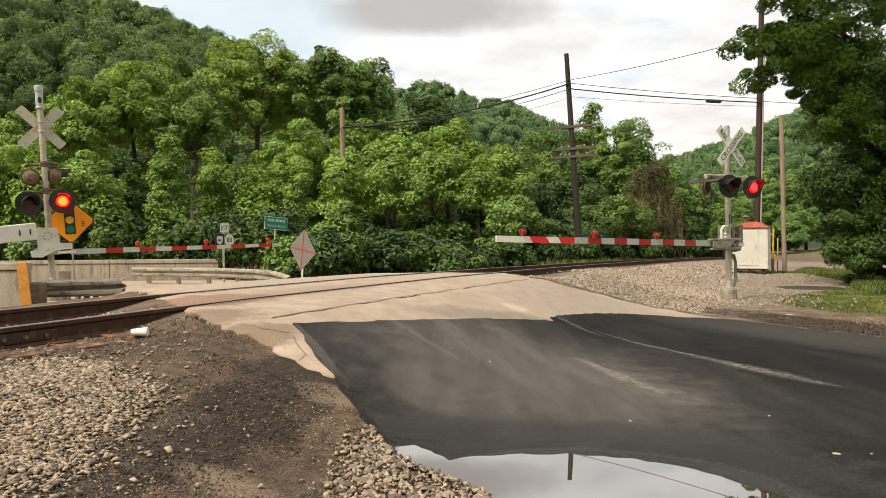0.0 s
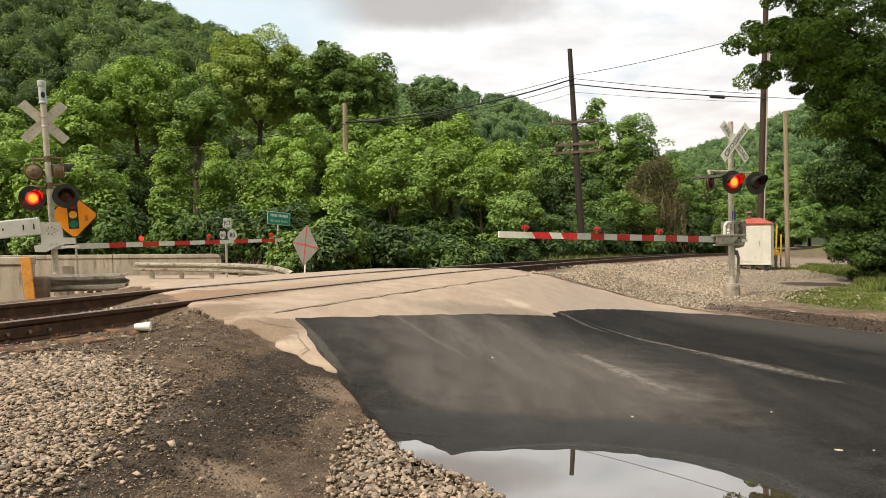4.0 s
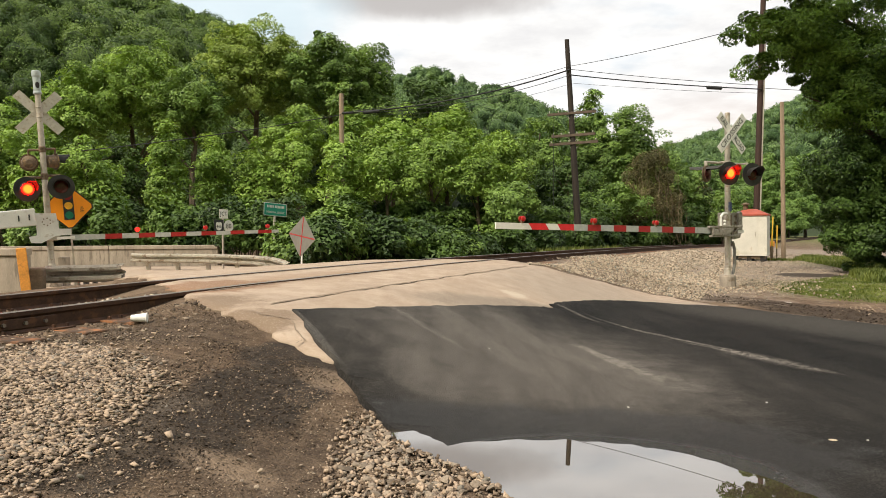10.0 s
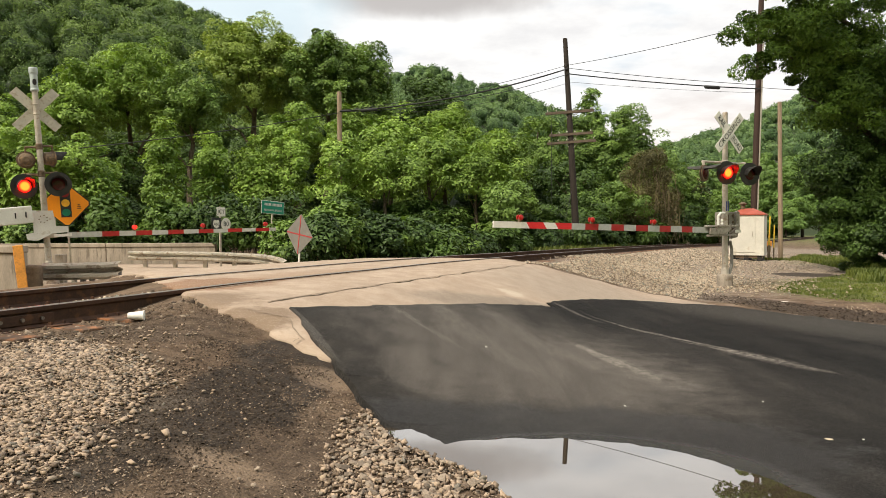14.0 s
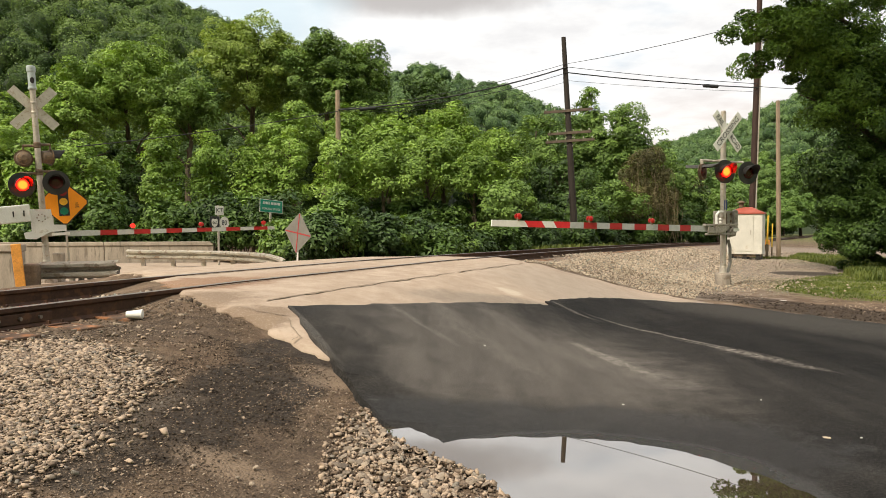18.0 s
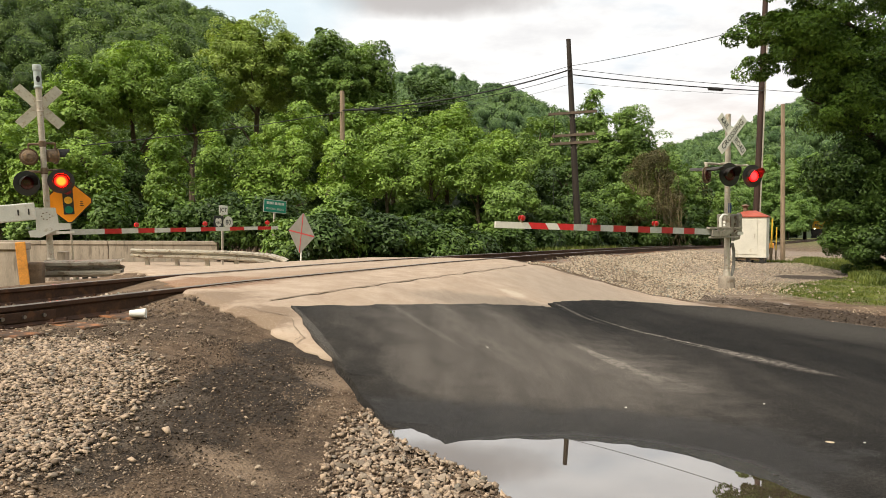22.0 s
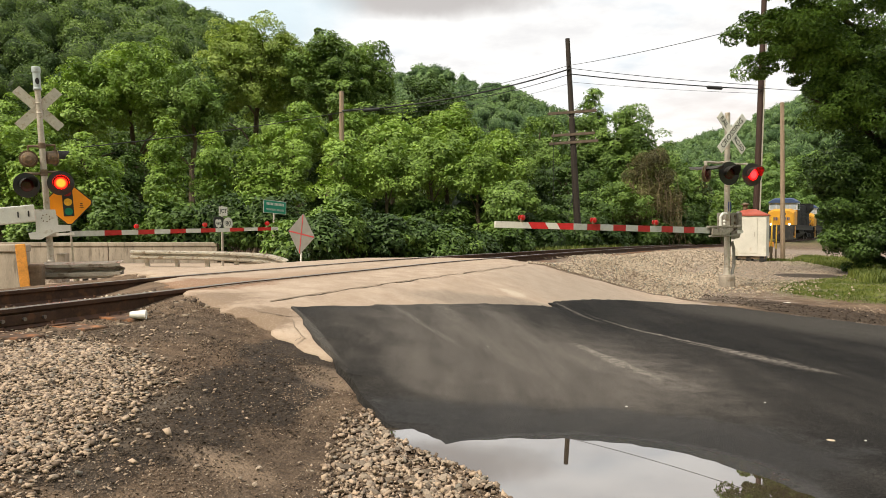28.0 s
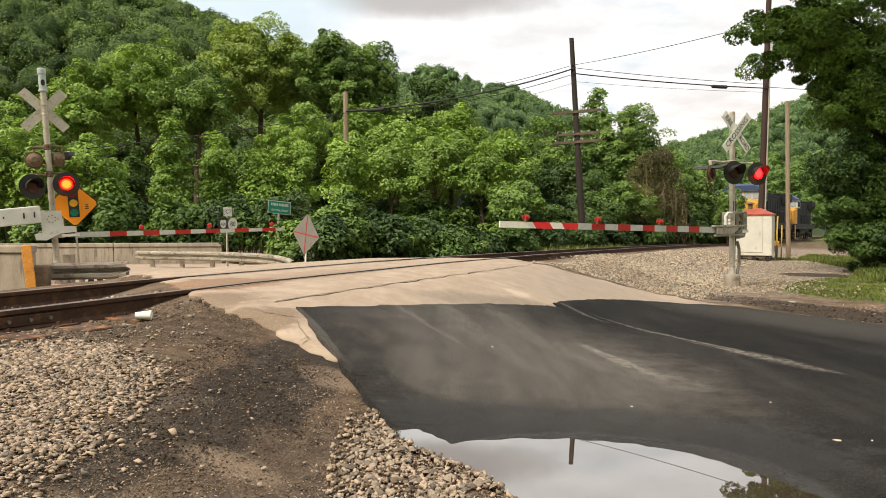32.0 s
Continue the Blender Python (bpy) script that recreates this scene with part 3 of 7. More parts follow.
    for a, b in zip(rings, rings[1:]):
        for i in range(sides):
            bm.faces.new((a[i], a[(i + 1) % sides], b[(i + 1) % sides], b[i]))
    for ring in (rings[0][::-1], rings[-1]):
        bm.faces.new(ring)
    bmesh.ops.recalc_face_normals(bm, faces=bm.faces)
    return bm


def letters(body, size, thick=0.002):
    """A mesh of a word, upright in xz, centred, facing -y."""
    curve = bpy.data.curves.new("word", "FONT")
    curve.body, curve.size, curve.extrude = body, size, thick
    curve.align_x, curve.align_y, curve.resolution_u = "CENTER", "CENTER", 2
    ob = bpy.data.objects.new("word", curve)
    scene.collection.objects.link(ob)
    mesh = bpy.data.meshes.new_from_object(ob.evaluated_get(bpy.context.evaluated_depsgraph_get()))
    bpy.data.objects.remove(ob)
    bpy.data.curves.remove(curve)
    mesh.transform(pose(0, 0, 0, 90))
    return mesh


def word(name, body, size, mat, parent, m, stretch=1.0):
    mesh = letters(body, size)
    mesh.transform(Matrix.Diagonal((stretch, 1, 1, 1)))
    mesh.materials.clear()
    mesh.materials.append(mat)
    ob = new(name, mesh)
    ob.parent = parent
    ob.matrix_basis = m
    return ob


def smooth(t):
    t = min(1.0, max(0.0, t))
    return t * t * (3 - 2 * t)


def bits(name, verts, faces, mat, parent=None):
    """A mesh of very many small pieces from numpy arrays."""
    mesh = bpy.data.meshes.new(name)
    k = faces.shape[1]
    mesh.vertices.add(len(verts))
    mesh.vertices.foreach_set("co", verts.astype(np.float32).ravel())
    mesh.loops.add(faces.size)
    mesh.loops.foreach_set("vertex_index", faces.astype(np.int32).ravel())
    mesh.polygons.add(len(faces))
    mesh.polygons.foreach_set("loop_start", np.arange(0, faces.size, k, dtype=np.int32))
    mesh.update(calc_edges=True)
    mesh.materials.append(mat)
    ob = new(name, mesh)
    if parent is not None:
        ob.parent = parent
    return ob


# ---- the lie of the land ----
NX, NY, NEAR = -0.909, 0.417, 5.39       # the near rail on the crossing: NX x + NY y = NEAR
GAUGE = 1.51                             # between the rail heads' middles
RAILTOP = 0.84
TRACK_Y = [-12.0 + 0.5 * i for i in range(500)]
TRACK_X = []
for step_y in TRACK_Y:
    if step_y <= 14.0:
        TRACK_X.append((NY * step_y - NEAR) / -NX)
    else:
        TRACK_X.append(TRACK_X[-1] + 0.5 * (0.459 + 0.20 * smooth((step_y - 14.0) / 40.0)))


def table(x, xs, zs):
    """Straight lines between the stops xs, level outside."""
    if x <= xs[0]:
        return zs[0]
    for i in range(1, len(xs)):
        if x <= xs[i]:
            return zs[i - 1] + (zs[i] - zs[i - 1]) * (x - xs[i - 1]) / (xs[i] - xs[i - 1])
    return zs[-1]


def near_rail_x(y):
    t = (y + 12.0) * 2.0
    i = min(max(int(t), 0), len(TRACK_X) - 2)
    return TRACK_X[i] + (TRACK_X[i + 1] - TRACK_X[i]) * (t - i)


def rail_z(y):
    return table(y, (-12, 5, 8, 13, 18, 45, 60, 240), (RAILTOP, RAILTOP, RAILTOP + 0.035, RAILTOP + 0.04, RAILTOP, 0.57, 0.38, 0.26))


def lateral(x, y):
    """Metres from the near rail, to the camera's side."""
    slope = (near_rail_x(y + 0.5) - near_rail_x(y - 0.5))
    return (x - near_rail_x(y)) / math.hypot(1, slope)


NEAR_SIDE = ([0, 0.5, 1.3, 2.2, 3.2, 4.0, 6.0], [1.0, 0.98, 0.90, 0.56, 0.16, 0.05, 0.0])
FAR_SIDE = ([0, 1.6, 3.4, 5.3, 7.1, 10.0], [1.0, 1.0, 0.96, 0.72, 0.45, 0.0])


def land(x, y):
    s = lateral(x, min(max(y, -11), 230))
    ahead = y + (0.417 * max(-4.0, min(s, 4.0)) if y > 12 else table(s, (-4.0, 0.0, 0.65, 1.3, 4.0), (-4.1, 0.0, 0.6, 0.72, 1.67)))
    top = rail_z(min(max(y, -12), 240)) - table(ahead, (6.4, 7.1, 15.8, 16.8), (0.175, 0.052, 0.052, 0.165))
    if s >= 0:
        low = 0.13 - 0.22 * smooth((y - 6) / 10)
        share_up = table(s, *NEAR_SIDE)
    else:
        low = 0.12
        share_up = table(-s, *FAR_SIDE)
    z = low + (top - low) * share_up
    # the low place where the water stands
    dip = 1 - smooth((math.hypot((x - 0.85) / 1.7, (y - 3.3) / 1.5) - 0.75) / 0.5)
    # the ditch behind the far rail, short of the road
    ditch = smooth((-s - 1.75) / 0.7) * smooth((-2.58 - 0.605 * (y - 7.08) - x) / 0.5) * (1 - smooth((y - 11) / 2.5))
    z -= 0.36 * ditch
    return z + (0.197 - z) * dip


def road_land(x, y):
    """The road's bed: like the land, but deeper under the standing water."""
    dip = 1 - smooth((math.hypot((x - 0.85) / 1.7, (y - 3.3) / 1.5) - 0.75) / 0.5)
    return land(x, y) - 0.074 * dip


SHORE_Y, SHORE_X = (-5.0, 1.5, 2.4, 3.26, 4.02, 4.68, 5.1), (2.1, 0.75, 0.50, 0.30, -0.22, -0.43, -0.62)


def bare_land(x, y):
    """The ground itself, which dips under the water and the asphalt's edge."""
    under = smooth((x - table(y, SHORE_Y, SHORE_X)) / 0.16) * (1 - smooth((y - 4.6) / 0.7)) * (1 - smooth((x - 7.0) / 2.0))
    return land(x, y) - 0.17 * under


def sheet(name, xs, ys, mat, lift=0.0, keep=None, rough=0.0, z_of=land):
    """A heightfield over a grid."""
    verts, faces, index = [], [], {}
    for j, y in enumerate(ys):
        for i, x in enumerate(xs):
            index[i, j] = len(verts)
            wob = rough * noise.noise((x * 1.7, y * 1.7, 0)) + rough * 0.4 * noise.noise((x * 7, y * 7, 3)) if rough else 0
            verts.append((x, y, z_of(x, y) + lift + wob))
    for j in range(len(ys) - 1):
        for i in range(len(xs) - 1):
            if keep is None or keep((xs[i] + xs[i + 1]) / 2, (ys[j] + ys[j + 1]) / 2):
                faces.append((index[i, j], index[i + 1, j], index[i + 1, j + 1], index[i, j + 1]))
    mesh = bpy.data.meshes.new(name)
    mesh.from_pydata(verts, [], faces)
    for p in mesh.polygons:
        p.use_smooth = True
    mesh.materials.append(mat)
    return new(name, mesh)


def steps(*stops):
    """Grid lines: (start, end, spacing) runs, joined."""
    out = []
    for a, b, d in stops:
        k = max(1, round((b - a) / d))
        out += [a + (b - a) * i / k for i in range(k)]
    return out + [stops[-1][1]]


def slab(name, outline, mat, lift, thick, spacing=0.25, z_of=land, batter=0.0, drop=0.0):
    """A paved patch of any outline that follows the land, with real thickness."""
    bm = bmesh.new()
    base = [bm.verts.new((x, y, 0)) for x, y in outline]
    bm.faces.new(base)
    xs, ys = [p[0] for p in outline], [p[1] for p in outline]
    for k in range(1, int((max(xs) - min(xs)) / spacing)):
        bmesh.ops.bisect_plane(bm, geom=bm.verts[:] + bm.edges[:] + bm.faces[:], plane_co=(min(xs) + k * spacing, 0, 0), plane_no=(1, 0, 0))
    for k in range(1, int((max(ys) - min(ys)) / spacing)):
        bmesh.ops.bisect_plane(bm, geom=bm.verts[:] + bm.edges[:] + bm.faces[:], plane_co=(0, min(ys) + k * spacing, 0), plane_no=(0, 1, 0))
    rim = [e for e in bm.edges if e.is_boundary]
    skirt = bmesh.ops.extrude_edge_only(bm, edges=rim)["geom"]
    low = {v for v in skirt if isinstance(v, bmesh.types.BMVert)}
    turn = 1 if sum(a[0] * b[1] - b[0] * a[1] for a, b in zip(outline, outline[1:] + outline[:1])) > 0 else -1
    if batter:
        # the sides slope outwards
        push = {v: Vector((0, 0, 0)) for v in low}
        for i, (x, y) in enumerate(outline):
            (ax, ay), (bx, by) = outline[i - 3], outline[(i + 3) % len(outline)]
            d = Vector((by - ay, ax - bx, 0)).normalized() * turn
            for v in low:
                if abs(v.co.x - x) < 0.09 and abs(v.co.y - y) < 0.09:
                    push[v] = d * batter
        for v, d in push.items():
            v.co += d
    brink = {v for e in rim if e.is_valid for v in e.verts}
    for v in bm.verts:
        v.co.z = z_of(v.co.x, v.co.y) + lift - (thick if v in low else drop if v in brink else 0)
    bmesh.ops.recalc_face_normals(bm, faces=bm.faces)
    mesh = bpy.data.meshes.new(name)
    bm.to_mesh(mesh)
    bm.free()
    mesh.materials.append(mat)
    for p in mesh.polygons:
        p.use_smooth = abs(p.normal.z) > 0.5
    if mesh.polygons and sum(p.normal.z for p in mesh.polygons) < 0:
        mesh.flip_normals()
    return new(name, mesh)


def ragged(outline, size, spacing, seed):
    """Break straight sides of an outline into an uneven edge."""
    rng = random.Random(seed)
    out = []
    for (ax, ay), (bx, by) in zip(outline, outline[1:] + outline[:1]):
        k = max(1, round(math.hypot(bx - ax, by - ay) / spacing))
        for i in range(k):
            t = i / k
            j = size if i else size * 0.3
            out.append((ax + (bx - ax) * t + rng.uniform(-j, j), ay + (by - ay) * t + rng.uniform(-j, j)))
    return out


# ---- ground, road, water ----
def track_point(s, y):
    """A point s metres to the camera's side of the near rail."""
    slope = near_rail_x(y + 0.5) - near_rail_x(y - 0.5)
    k = math.hypot(1, slope)
    return near_rail_x(y) + s / k, y - s * slope / k


def build_ground():
    xs = steps((-2500, -300, 400), (-300, -40, 20), (-40, -6, 1.0), (-6, -1, 0.2), (-1, 1, 0.08), (1, 8, 0.2), (8, 30, 1.0), (30, 90, 5), (90, 400, 30), (400, 2500, 400))
    ys = steps((-300, -20, 40), (-20, 0, 2), (0, 2, 0.2), (2, 5.4, 0.1), (5.4, 9, 0.2), (9, 24, 0.5), (24, 70, 2.0), (70, 240, 10), (240, 3000, 300))
    ob = sheet("ground", xs, ys, M_GROUND, rough=0.010, z_of=bare_land)
    tagged(ob, "brown dirt ground with damp dark patches and loose grit", "ground", kind="structure")


build_ground()
# the old pale pavement over the tracks, with its right-hand edge and broken corner
OLD = [(-2.23, 6.50), (-1.96, 6.24), (-1.74, 6.07), (-1.59, 6.0), (-1.45, 5.90), (-1.33, 5.76), (-1.20, 5.72), (-1.08, 5.58), (-0.95, 5.50), (-0.88, 5.46), (-0.80, 5.52), (-0.5, 5.8), (0.8, 8.0), (2.4, 10.4),
       (4.4, 12.4), (5.59, 13.0), (5.35, 14.43), (4.97, 15.2), (4.21, 15.2), (3.31, 14.75), (2.53, 14.4), (1.85, 14.7), (1.66, 16.0), (1.55, 18.2),
       track_point(-3.0, 19.6), track_point(-5.6, 19.0), track_point(-5.8, 14.5), (-6.2, 13.2), (-5.0, 11.3), (-4.06, 9.71), (-3.57, 8.78), (-2.98, 7.73), (-2.62, 7.08)]
road_old = slab("road_apron", ragged(OLD, 0.055, 0.09, 1), M_OLDROAD, 0.035, 0.12, 0.4, land, 0.03, 0.024)
tagged(road_old, "pale worn old pavement over the level crossing", "road", kind="structure")
NEW = [(-1.39, 6.45), (-1.28, 6.31), (-1.2, 6.08), (-1.06, 5.82), (-0.93, 5.62), (-0.81, 5.42), (-0.64, 5.02), (-0.49, 4.66), (-0.38, 4.45), (-0.31, 4.38), (-0.16, 4.29),
       (-0.05, 4.17), (0.04, 4.01), (0.15, 3.7), (0.3, 2.9), (0.42, 2.2), (0.7, 0.8), (1.2, -1.5), (2.0, -5.0), (9.5, -5.0), (8.2, 5.0), (6.3, 9.57), (6.1, 10.5), (5.83, 11.64), (5.44, 12.95), (4.96, 13.37),
       (4.3, 13.36), (3.56, 13.03), (2.66, 11.84), (1.87, 10.66), (1.57, 10.1), (1.61, 9.87), (1.11, 9.38), (0.31, 8.45), (-0.4, 7.58), (-0.93, 6.94)]
road_new = slab("road", ragged(NEW, 0.022, 0.14, 2), M_ASPHALT, 0.065, 0.16, 0.35, road_land, 0.05, 0.012)
tagged(road_new, "fresh dark asphalt road with pale scrape streaks", "road", kind="structure")
# the road beyond the tracks, which drops towards the bridge
FARROAD = [(-6.2, 13.2), track_point(-5.8, 14.5), track_point(-5.6, 19.0), (-4.0, 23.5), (-9.0, 28.6), (-24, 27.6), (-60, 25), (-60, 19), (-14.0, 18.2), (-9.5, 17.0), (-7.0, 15.0)]
road_far = slab("road_beyond", FARROAD, M_OLDROAD, 0.05, 0.1, 1.0)
tagged(road_far, "pale pavement of the road beyond the tracks", "road", kind="structure")


def build_puddle():
    """Still water in the low place at the asphalt's edge."""
    shore = [(-0.43, 4.68), (-0.36, 4.45), (-0.30, 4.22), (-0.22, 4.02), (-0.08, 3.85), (0.04, 3.68), (0.13, 3.57), (0.22, 3.41), (0.30, 3.26), (0.4, 2.7), (0.8, 2.2),
             (1.76, 2.4), (1.83, 3.0), (1.75, 3.24), (1.68, 3.38), (1.58, 3.55), (1.48, 3.72), (1.33, 3.89), (1.04, 4.06), (0.73, 4.15), (0.39, 4.15), (0.12, 4.1), (0.03, 4.04), (-0.05, 4.18), (-0.16, 4.34), (-0.29, 4.48)]
    pts = ragged(shore, 0.018, 0.07, 4)
    bm = bmesh.new()
    top = [bm.verts.new((x, y, 0.205)) for x, y in pts]
    low = [bm.verts.new((x, y, 0.185)) for x, y in pts]
    bm.faces.new(top)
    for i in range(len(pts)):
        bm.faces.new((top[i], low[i], low[(i + 1) % len(pts)], top[(i + 1) % len(pts)]))
    bmesh.ops.recalc_face_normals(bm, faces=bm.faces)
    ob = part("puddle_water", bm, M_WATER)
    tagged(ob, "still muddy puddle of rainwater mirroring the sky", "puddle", kind="structure")


build_puddle()

# ---- the railway track ----
def build_track():
    track = thing("railway_track", pose(0, 0, 0), "single railway track of rusty rails on wooden ties", "railway track")
    profile = [(-0.037, 0.0), (0.037, 0.0), (0.037, -0.032), (0.012, -0.05), (0.010, -0.135), (0.070, -0.16), (0.070, -0.175),
               (-0.070, -0.175), (-0.070, -0.16), (-0.010, -0.135), (-0.012, -0.05), (-0.037, -0.032)]
    ys = steps((-10, 26, 0.5), (26, 120, 2.0), (120, 225, 5.0))
    for side in (0.0, -GAUGE):
        bm = bmesh.new()
        rings, head = [], []
        for y in ys:
            x0, y0 = track_point(side, y)
            slope = near_rail_x(y + 0.5) - near_rail_x(y - 0.5)
            k = math.hypot(1, slope)
            rings.append([bm.verts.new((x0 + u / k, y0 - u * slope / k, rail_z(y) + v - 0.004)) for u, v in profile])
            head.append((x0, y0, slope, k, rail_z(y)))
        for a, b in zip(rings, rings[1:]):
            for i in range(len(profile)):
                bm.faces.new((a[i], b[i], b[(i + 1) % len(profile)], a[(i + 1) % len(profile)]))
        bmesh.ops.recalc_face_normals(bm, faces=bm.faces)
        rail = part("rail", bm, M_RUST, track, "rust-brown steel rail")
        bm = bmesh.new()
        strips = [[bm.verts.new((x + u / k, y - u * sl / k, z + 0.001 + (0.0 if abs(u) < 0.03 else -0.006))) for u in (-0.034, -0.024, 0.024, 0.034)] for x, y, sl, k, z in head]
        for a, b in zip(strips, strips[1:]):
            for i in range(3):
                bm.faces.new((a[i], a[i + 1], b[i + 1], b[i]))
        part("running_surface", bm, M_RAILTOP, rail, "steel rail head polished by wheels")
        # joint bar with its bolts on the left
        bm = bmesh.new()
        x0, y0 = track_point(side + 0.022, 5.05 if side else 5.5)
        turn = pose(0, 0, 0, 0, 0, -24.6)
        box(bm, (x0, y0, rail_z(5) - 0.092), (0.026, 0.75, 0.085), turn, 0.006)
        bar = part("joint_bar", bm, M_RUST, rail)
        for k in (-0.26, -0.09, 0.09, 0.26):
            bm = bmesh.new()
            c = Vector((x0, y0, rail_z(5) - 0.09)) + turn @ Vector((0.012, k, 0))
            rod(bm, c, c + turn @ Vector((0.022, 0, 0)), 0.016, sides=6)
            part("bolt", bm, M_RAILTOP, bar)
    # ties: one mesh, objects of their own
    bm = bmesh.new()
    box(bm, (0, 0, -0.09), (2.6, 0.225, 0.18), None, 0.012)
    first = None
    k = 0
    y = -3.0
    rng = random.Random(5)
    while y < 62:
        if not 7.6 < y < 16.2:
            x0, y0 = track_point(-GAUGE / 2 + rng.uniform(-0.05, 0.05), y)
            slope = near_rail_x(y + 0.5) - near_rail_x(y - 0.5)
            m = pose(x0, y0, rail_z(y) - 0.172 + rng.uniform(-0.012, 0.012), 0, 0, -math.degrees(math.atan(slope)) + rng.uniform(-1.5, 1.5))
            if first is None:
                first = part("tie", bm, M_TIE, track, m=m)
            else:
                share("tie", first.data, track, m)
            k += 1
        y += 0.49
    # plates and spikes on the ties in front
    bm = bmesh.new()
    box(bm, (0, 0, 0), (0.33, 0.19, 0.014), None, 0.004)
    for u in (-0.1, 0.1):
        for v in (-0.06, 0.06):
            box(bm, (u, v, 0.018), (0.03, 0.018, 0.03))
    plate_first = None
    y = -3.0
    while y < 7.6:
        for side in (0.0, -GAUGE):
            x0, y0 = track_point(side, y)
            m = pose(x0, y0, rail_z(y) - 0.172 + 0.006, 0, 0, -24.6)
            if plate_first is None:
                plate_first = part("tie_plate", bm, M_RUST, track, m=m)
            else:
                share("tie_plate", plate_first.data, track, m)
        y += 0.49
    return track


build_track()


def build_seams():
    """Dark flangeways and joints in the crossing's pavement, and the timber joint before it."""
    for s, width, a, b, name in ((-0.085, 0.07, 7.4, 16.2, "flangeway"), (0.075, 0.03, 7.4, 15.0, "flangeway"), (-GAUGE + 0.085, 0.06, 8.6, 17.0, "flangeway"),
                                 (1.15, 0.03, 7.1, 14.4, "pavement_joint")):
        bm = bmesh.new()
        last = None
        rng = random.Random(9)
        y = a
        while y < b:
            w = width * rng.uniform(0.6, 1.25) * 0.5
            pair = []
            for u in (-w, w):
                x0, y0 = track_point(s + u + rng.uniform(-0.008, 0.008), y)
                pair.append(bm.verts.new((x0, y0, land(x0, y0) + 0.0395)))
            if last:
                bm.faces.new((last[0], last[1], pair[1], pair[0]))
            last = pair
            y += 0.22
        ob = part(name, bm, M_CINDER)
        tagged(ob, "dark dirt-filled joint beside the rail", "pavement joint", kind="structure")
    # cracks through the broken corner
    rng = random.Random(12)
    for way, width in (([(-1.19, 5.67), (-1.15, 5.8), (-1.25, 5.98), (-1.34, 6.2)], 0.016), ([(-1.34, 6.2), (-1.2, 6.3), (-0.9, 6.72), (-0.45, 7.3)], 0.012), ([(-1.34, 6.2), (-1.62, 6.22), (-1.8, 6.3)], 0.018)):
        bm = bmesh.new()
        last = None
        for (xa, ya), (xb, yb) in zip(way, way[1:]):
            across = Vector((yb - ya, xa - xb)).normalized()
            for i in range(5):
                x0, y0 = xa + (xb - xa) * i / 5 + rng.uniform(-0.012, 0.012), ya + (yb - ya) * i / 5 + rng.uniform(-0.012, 0.012)
                w = width * rng.uniform(0.35, 1.0) * 0.5
                pair = [bm.verts.new((x0 + u * across.x, y0 + u * across.y, land(x0, y0) + 0.0415)) for u in (-w, w)]
                if last:
                    bm.faces.new((last[0], last[1], pair[1], pair[0]))
                last = pair
        ob = part("pavement_crack", bm, M_CINDER)
        tagged(ob, "thin dark crack across the broken pavement corner", "pavement crack", kind="structure")


build_seams()


# ---- crossing signals ----
def lamp_unit(parent, m, lit, glow, label="black round flasher lamp with hood", disc_r=0.30, mat=None, hood_mat=None, drum=True):
    """A round background with hood, dark lens, and a lit lens that slides forward when it flashes."""
    bm = bmesh.new()
    disc = [(disc_r * math.cos(a), disc_r * math.sin(a)) for a in (2 * math.pi * i / 28 for i in range(28))]
    plate(bm, disc, 0.012)
    unit = part("background_disc", bm, mat or M_BLACK, parent, label, m)
    bm = bmesh.new()
    lathe(bm, [(0.06, -0.24), (0.15, -0.2), (0.17, -0.02), (0.17, 0.0)], pose(0, 0, 0, 90), 20)
    if drum:
        part("housing", bm, M_BROWNMETAL, unit, "rounded lamp housing")
    else:
        bm.free()
    bm = bmesh.new()
    ring, outer = [], []
    slim = hood_mat is not None
    for i in range(21):
        a = radians(35) + radians(110) * i / 20 if slim else radians(-14) + radians(208) * i / 20
        reach = (0.42 if slim else 0.34) * (0.45 + 0.55 * max(0.0, math.sin(max(0.0, min(math.pi, a)))))
        ring.append([bm.verts.new((0.175 * math.cos(a), 0.0, 0.175 * math.sin(a))), bm.verts.new((0.19 * math.cos(a), -reach, 0.19 * math.sin(a)))])
    for a, b in zip(ring, ring[1:]):
        bm.faces.new((a[0], b[0], b[1], a[1]))
    bmesh.ops.solidify(bm, geom=bm.faces[:], thickness=0.006)
    part("hood", bm, hood_mat or M_HOOD, unit)
    bm = bmesh.new()
    lathe(bm, [(0.155, 0.0), (0.15, 0.012), (0.09, 0.026), (0.02, 0.03)], pose(0, -0.008, 0, 90), 20)
    part("lens", bm, M_LENS_OFF, unit, "dark red glass lens")
    if not lit:
        return None
    bm = bmesh.new()
    lathe(bm, [(0.145, 0.0), (0.135, 0.01), (0.10, 0.018), (0.05, 0.024), (0.01, 0.026)], pose(0, 0, 0, 90), 20)
    return part("lit_lens", bm, glow, unit, "glowing red lamp", pose(0, -0.03, 0))


GLOW_ORANGE = lamp_glow("glowing orange-red lamp", (1.0, 0.0125, 0.0012), 40.0, (1.0, 0.0010, 0.0006), 26.0)
GLOW_RED = lamp_glow("glowing red lamp", (1.0, 0.0045, 0.0045), 20.0, (1.0, 0.0012, 0.0012), 16.0)
GLOW_ARM = glowing("glowing arm lamp", (1.0, 0.025, 0.015), 2.2)


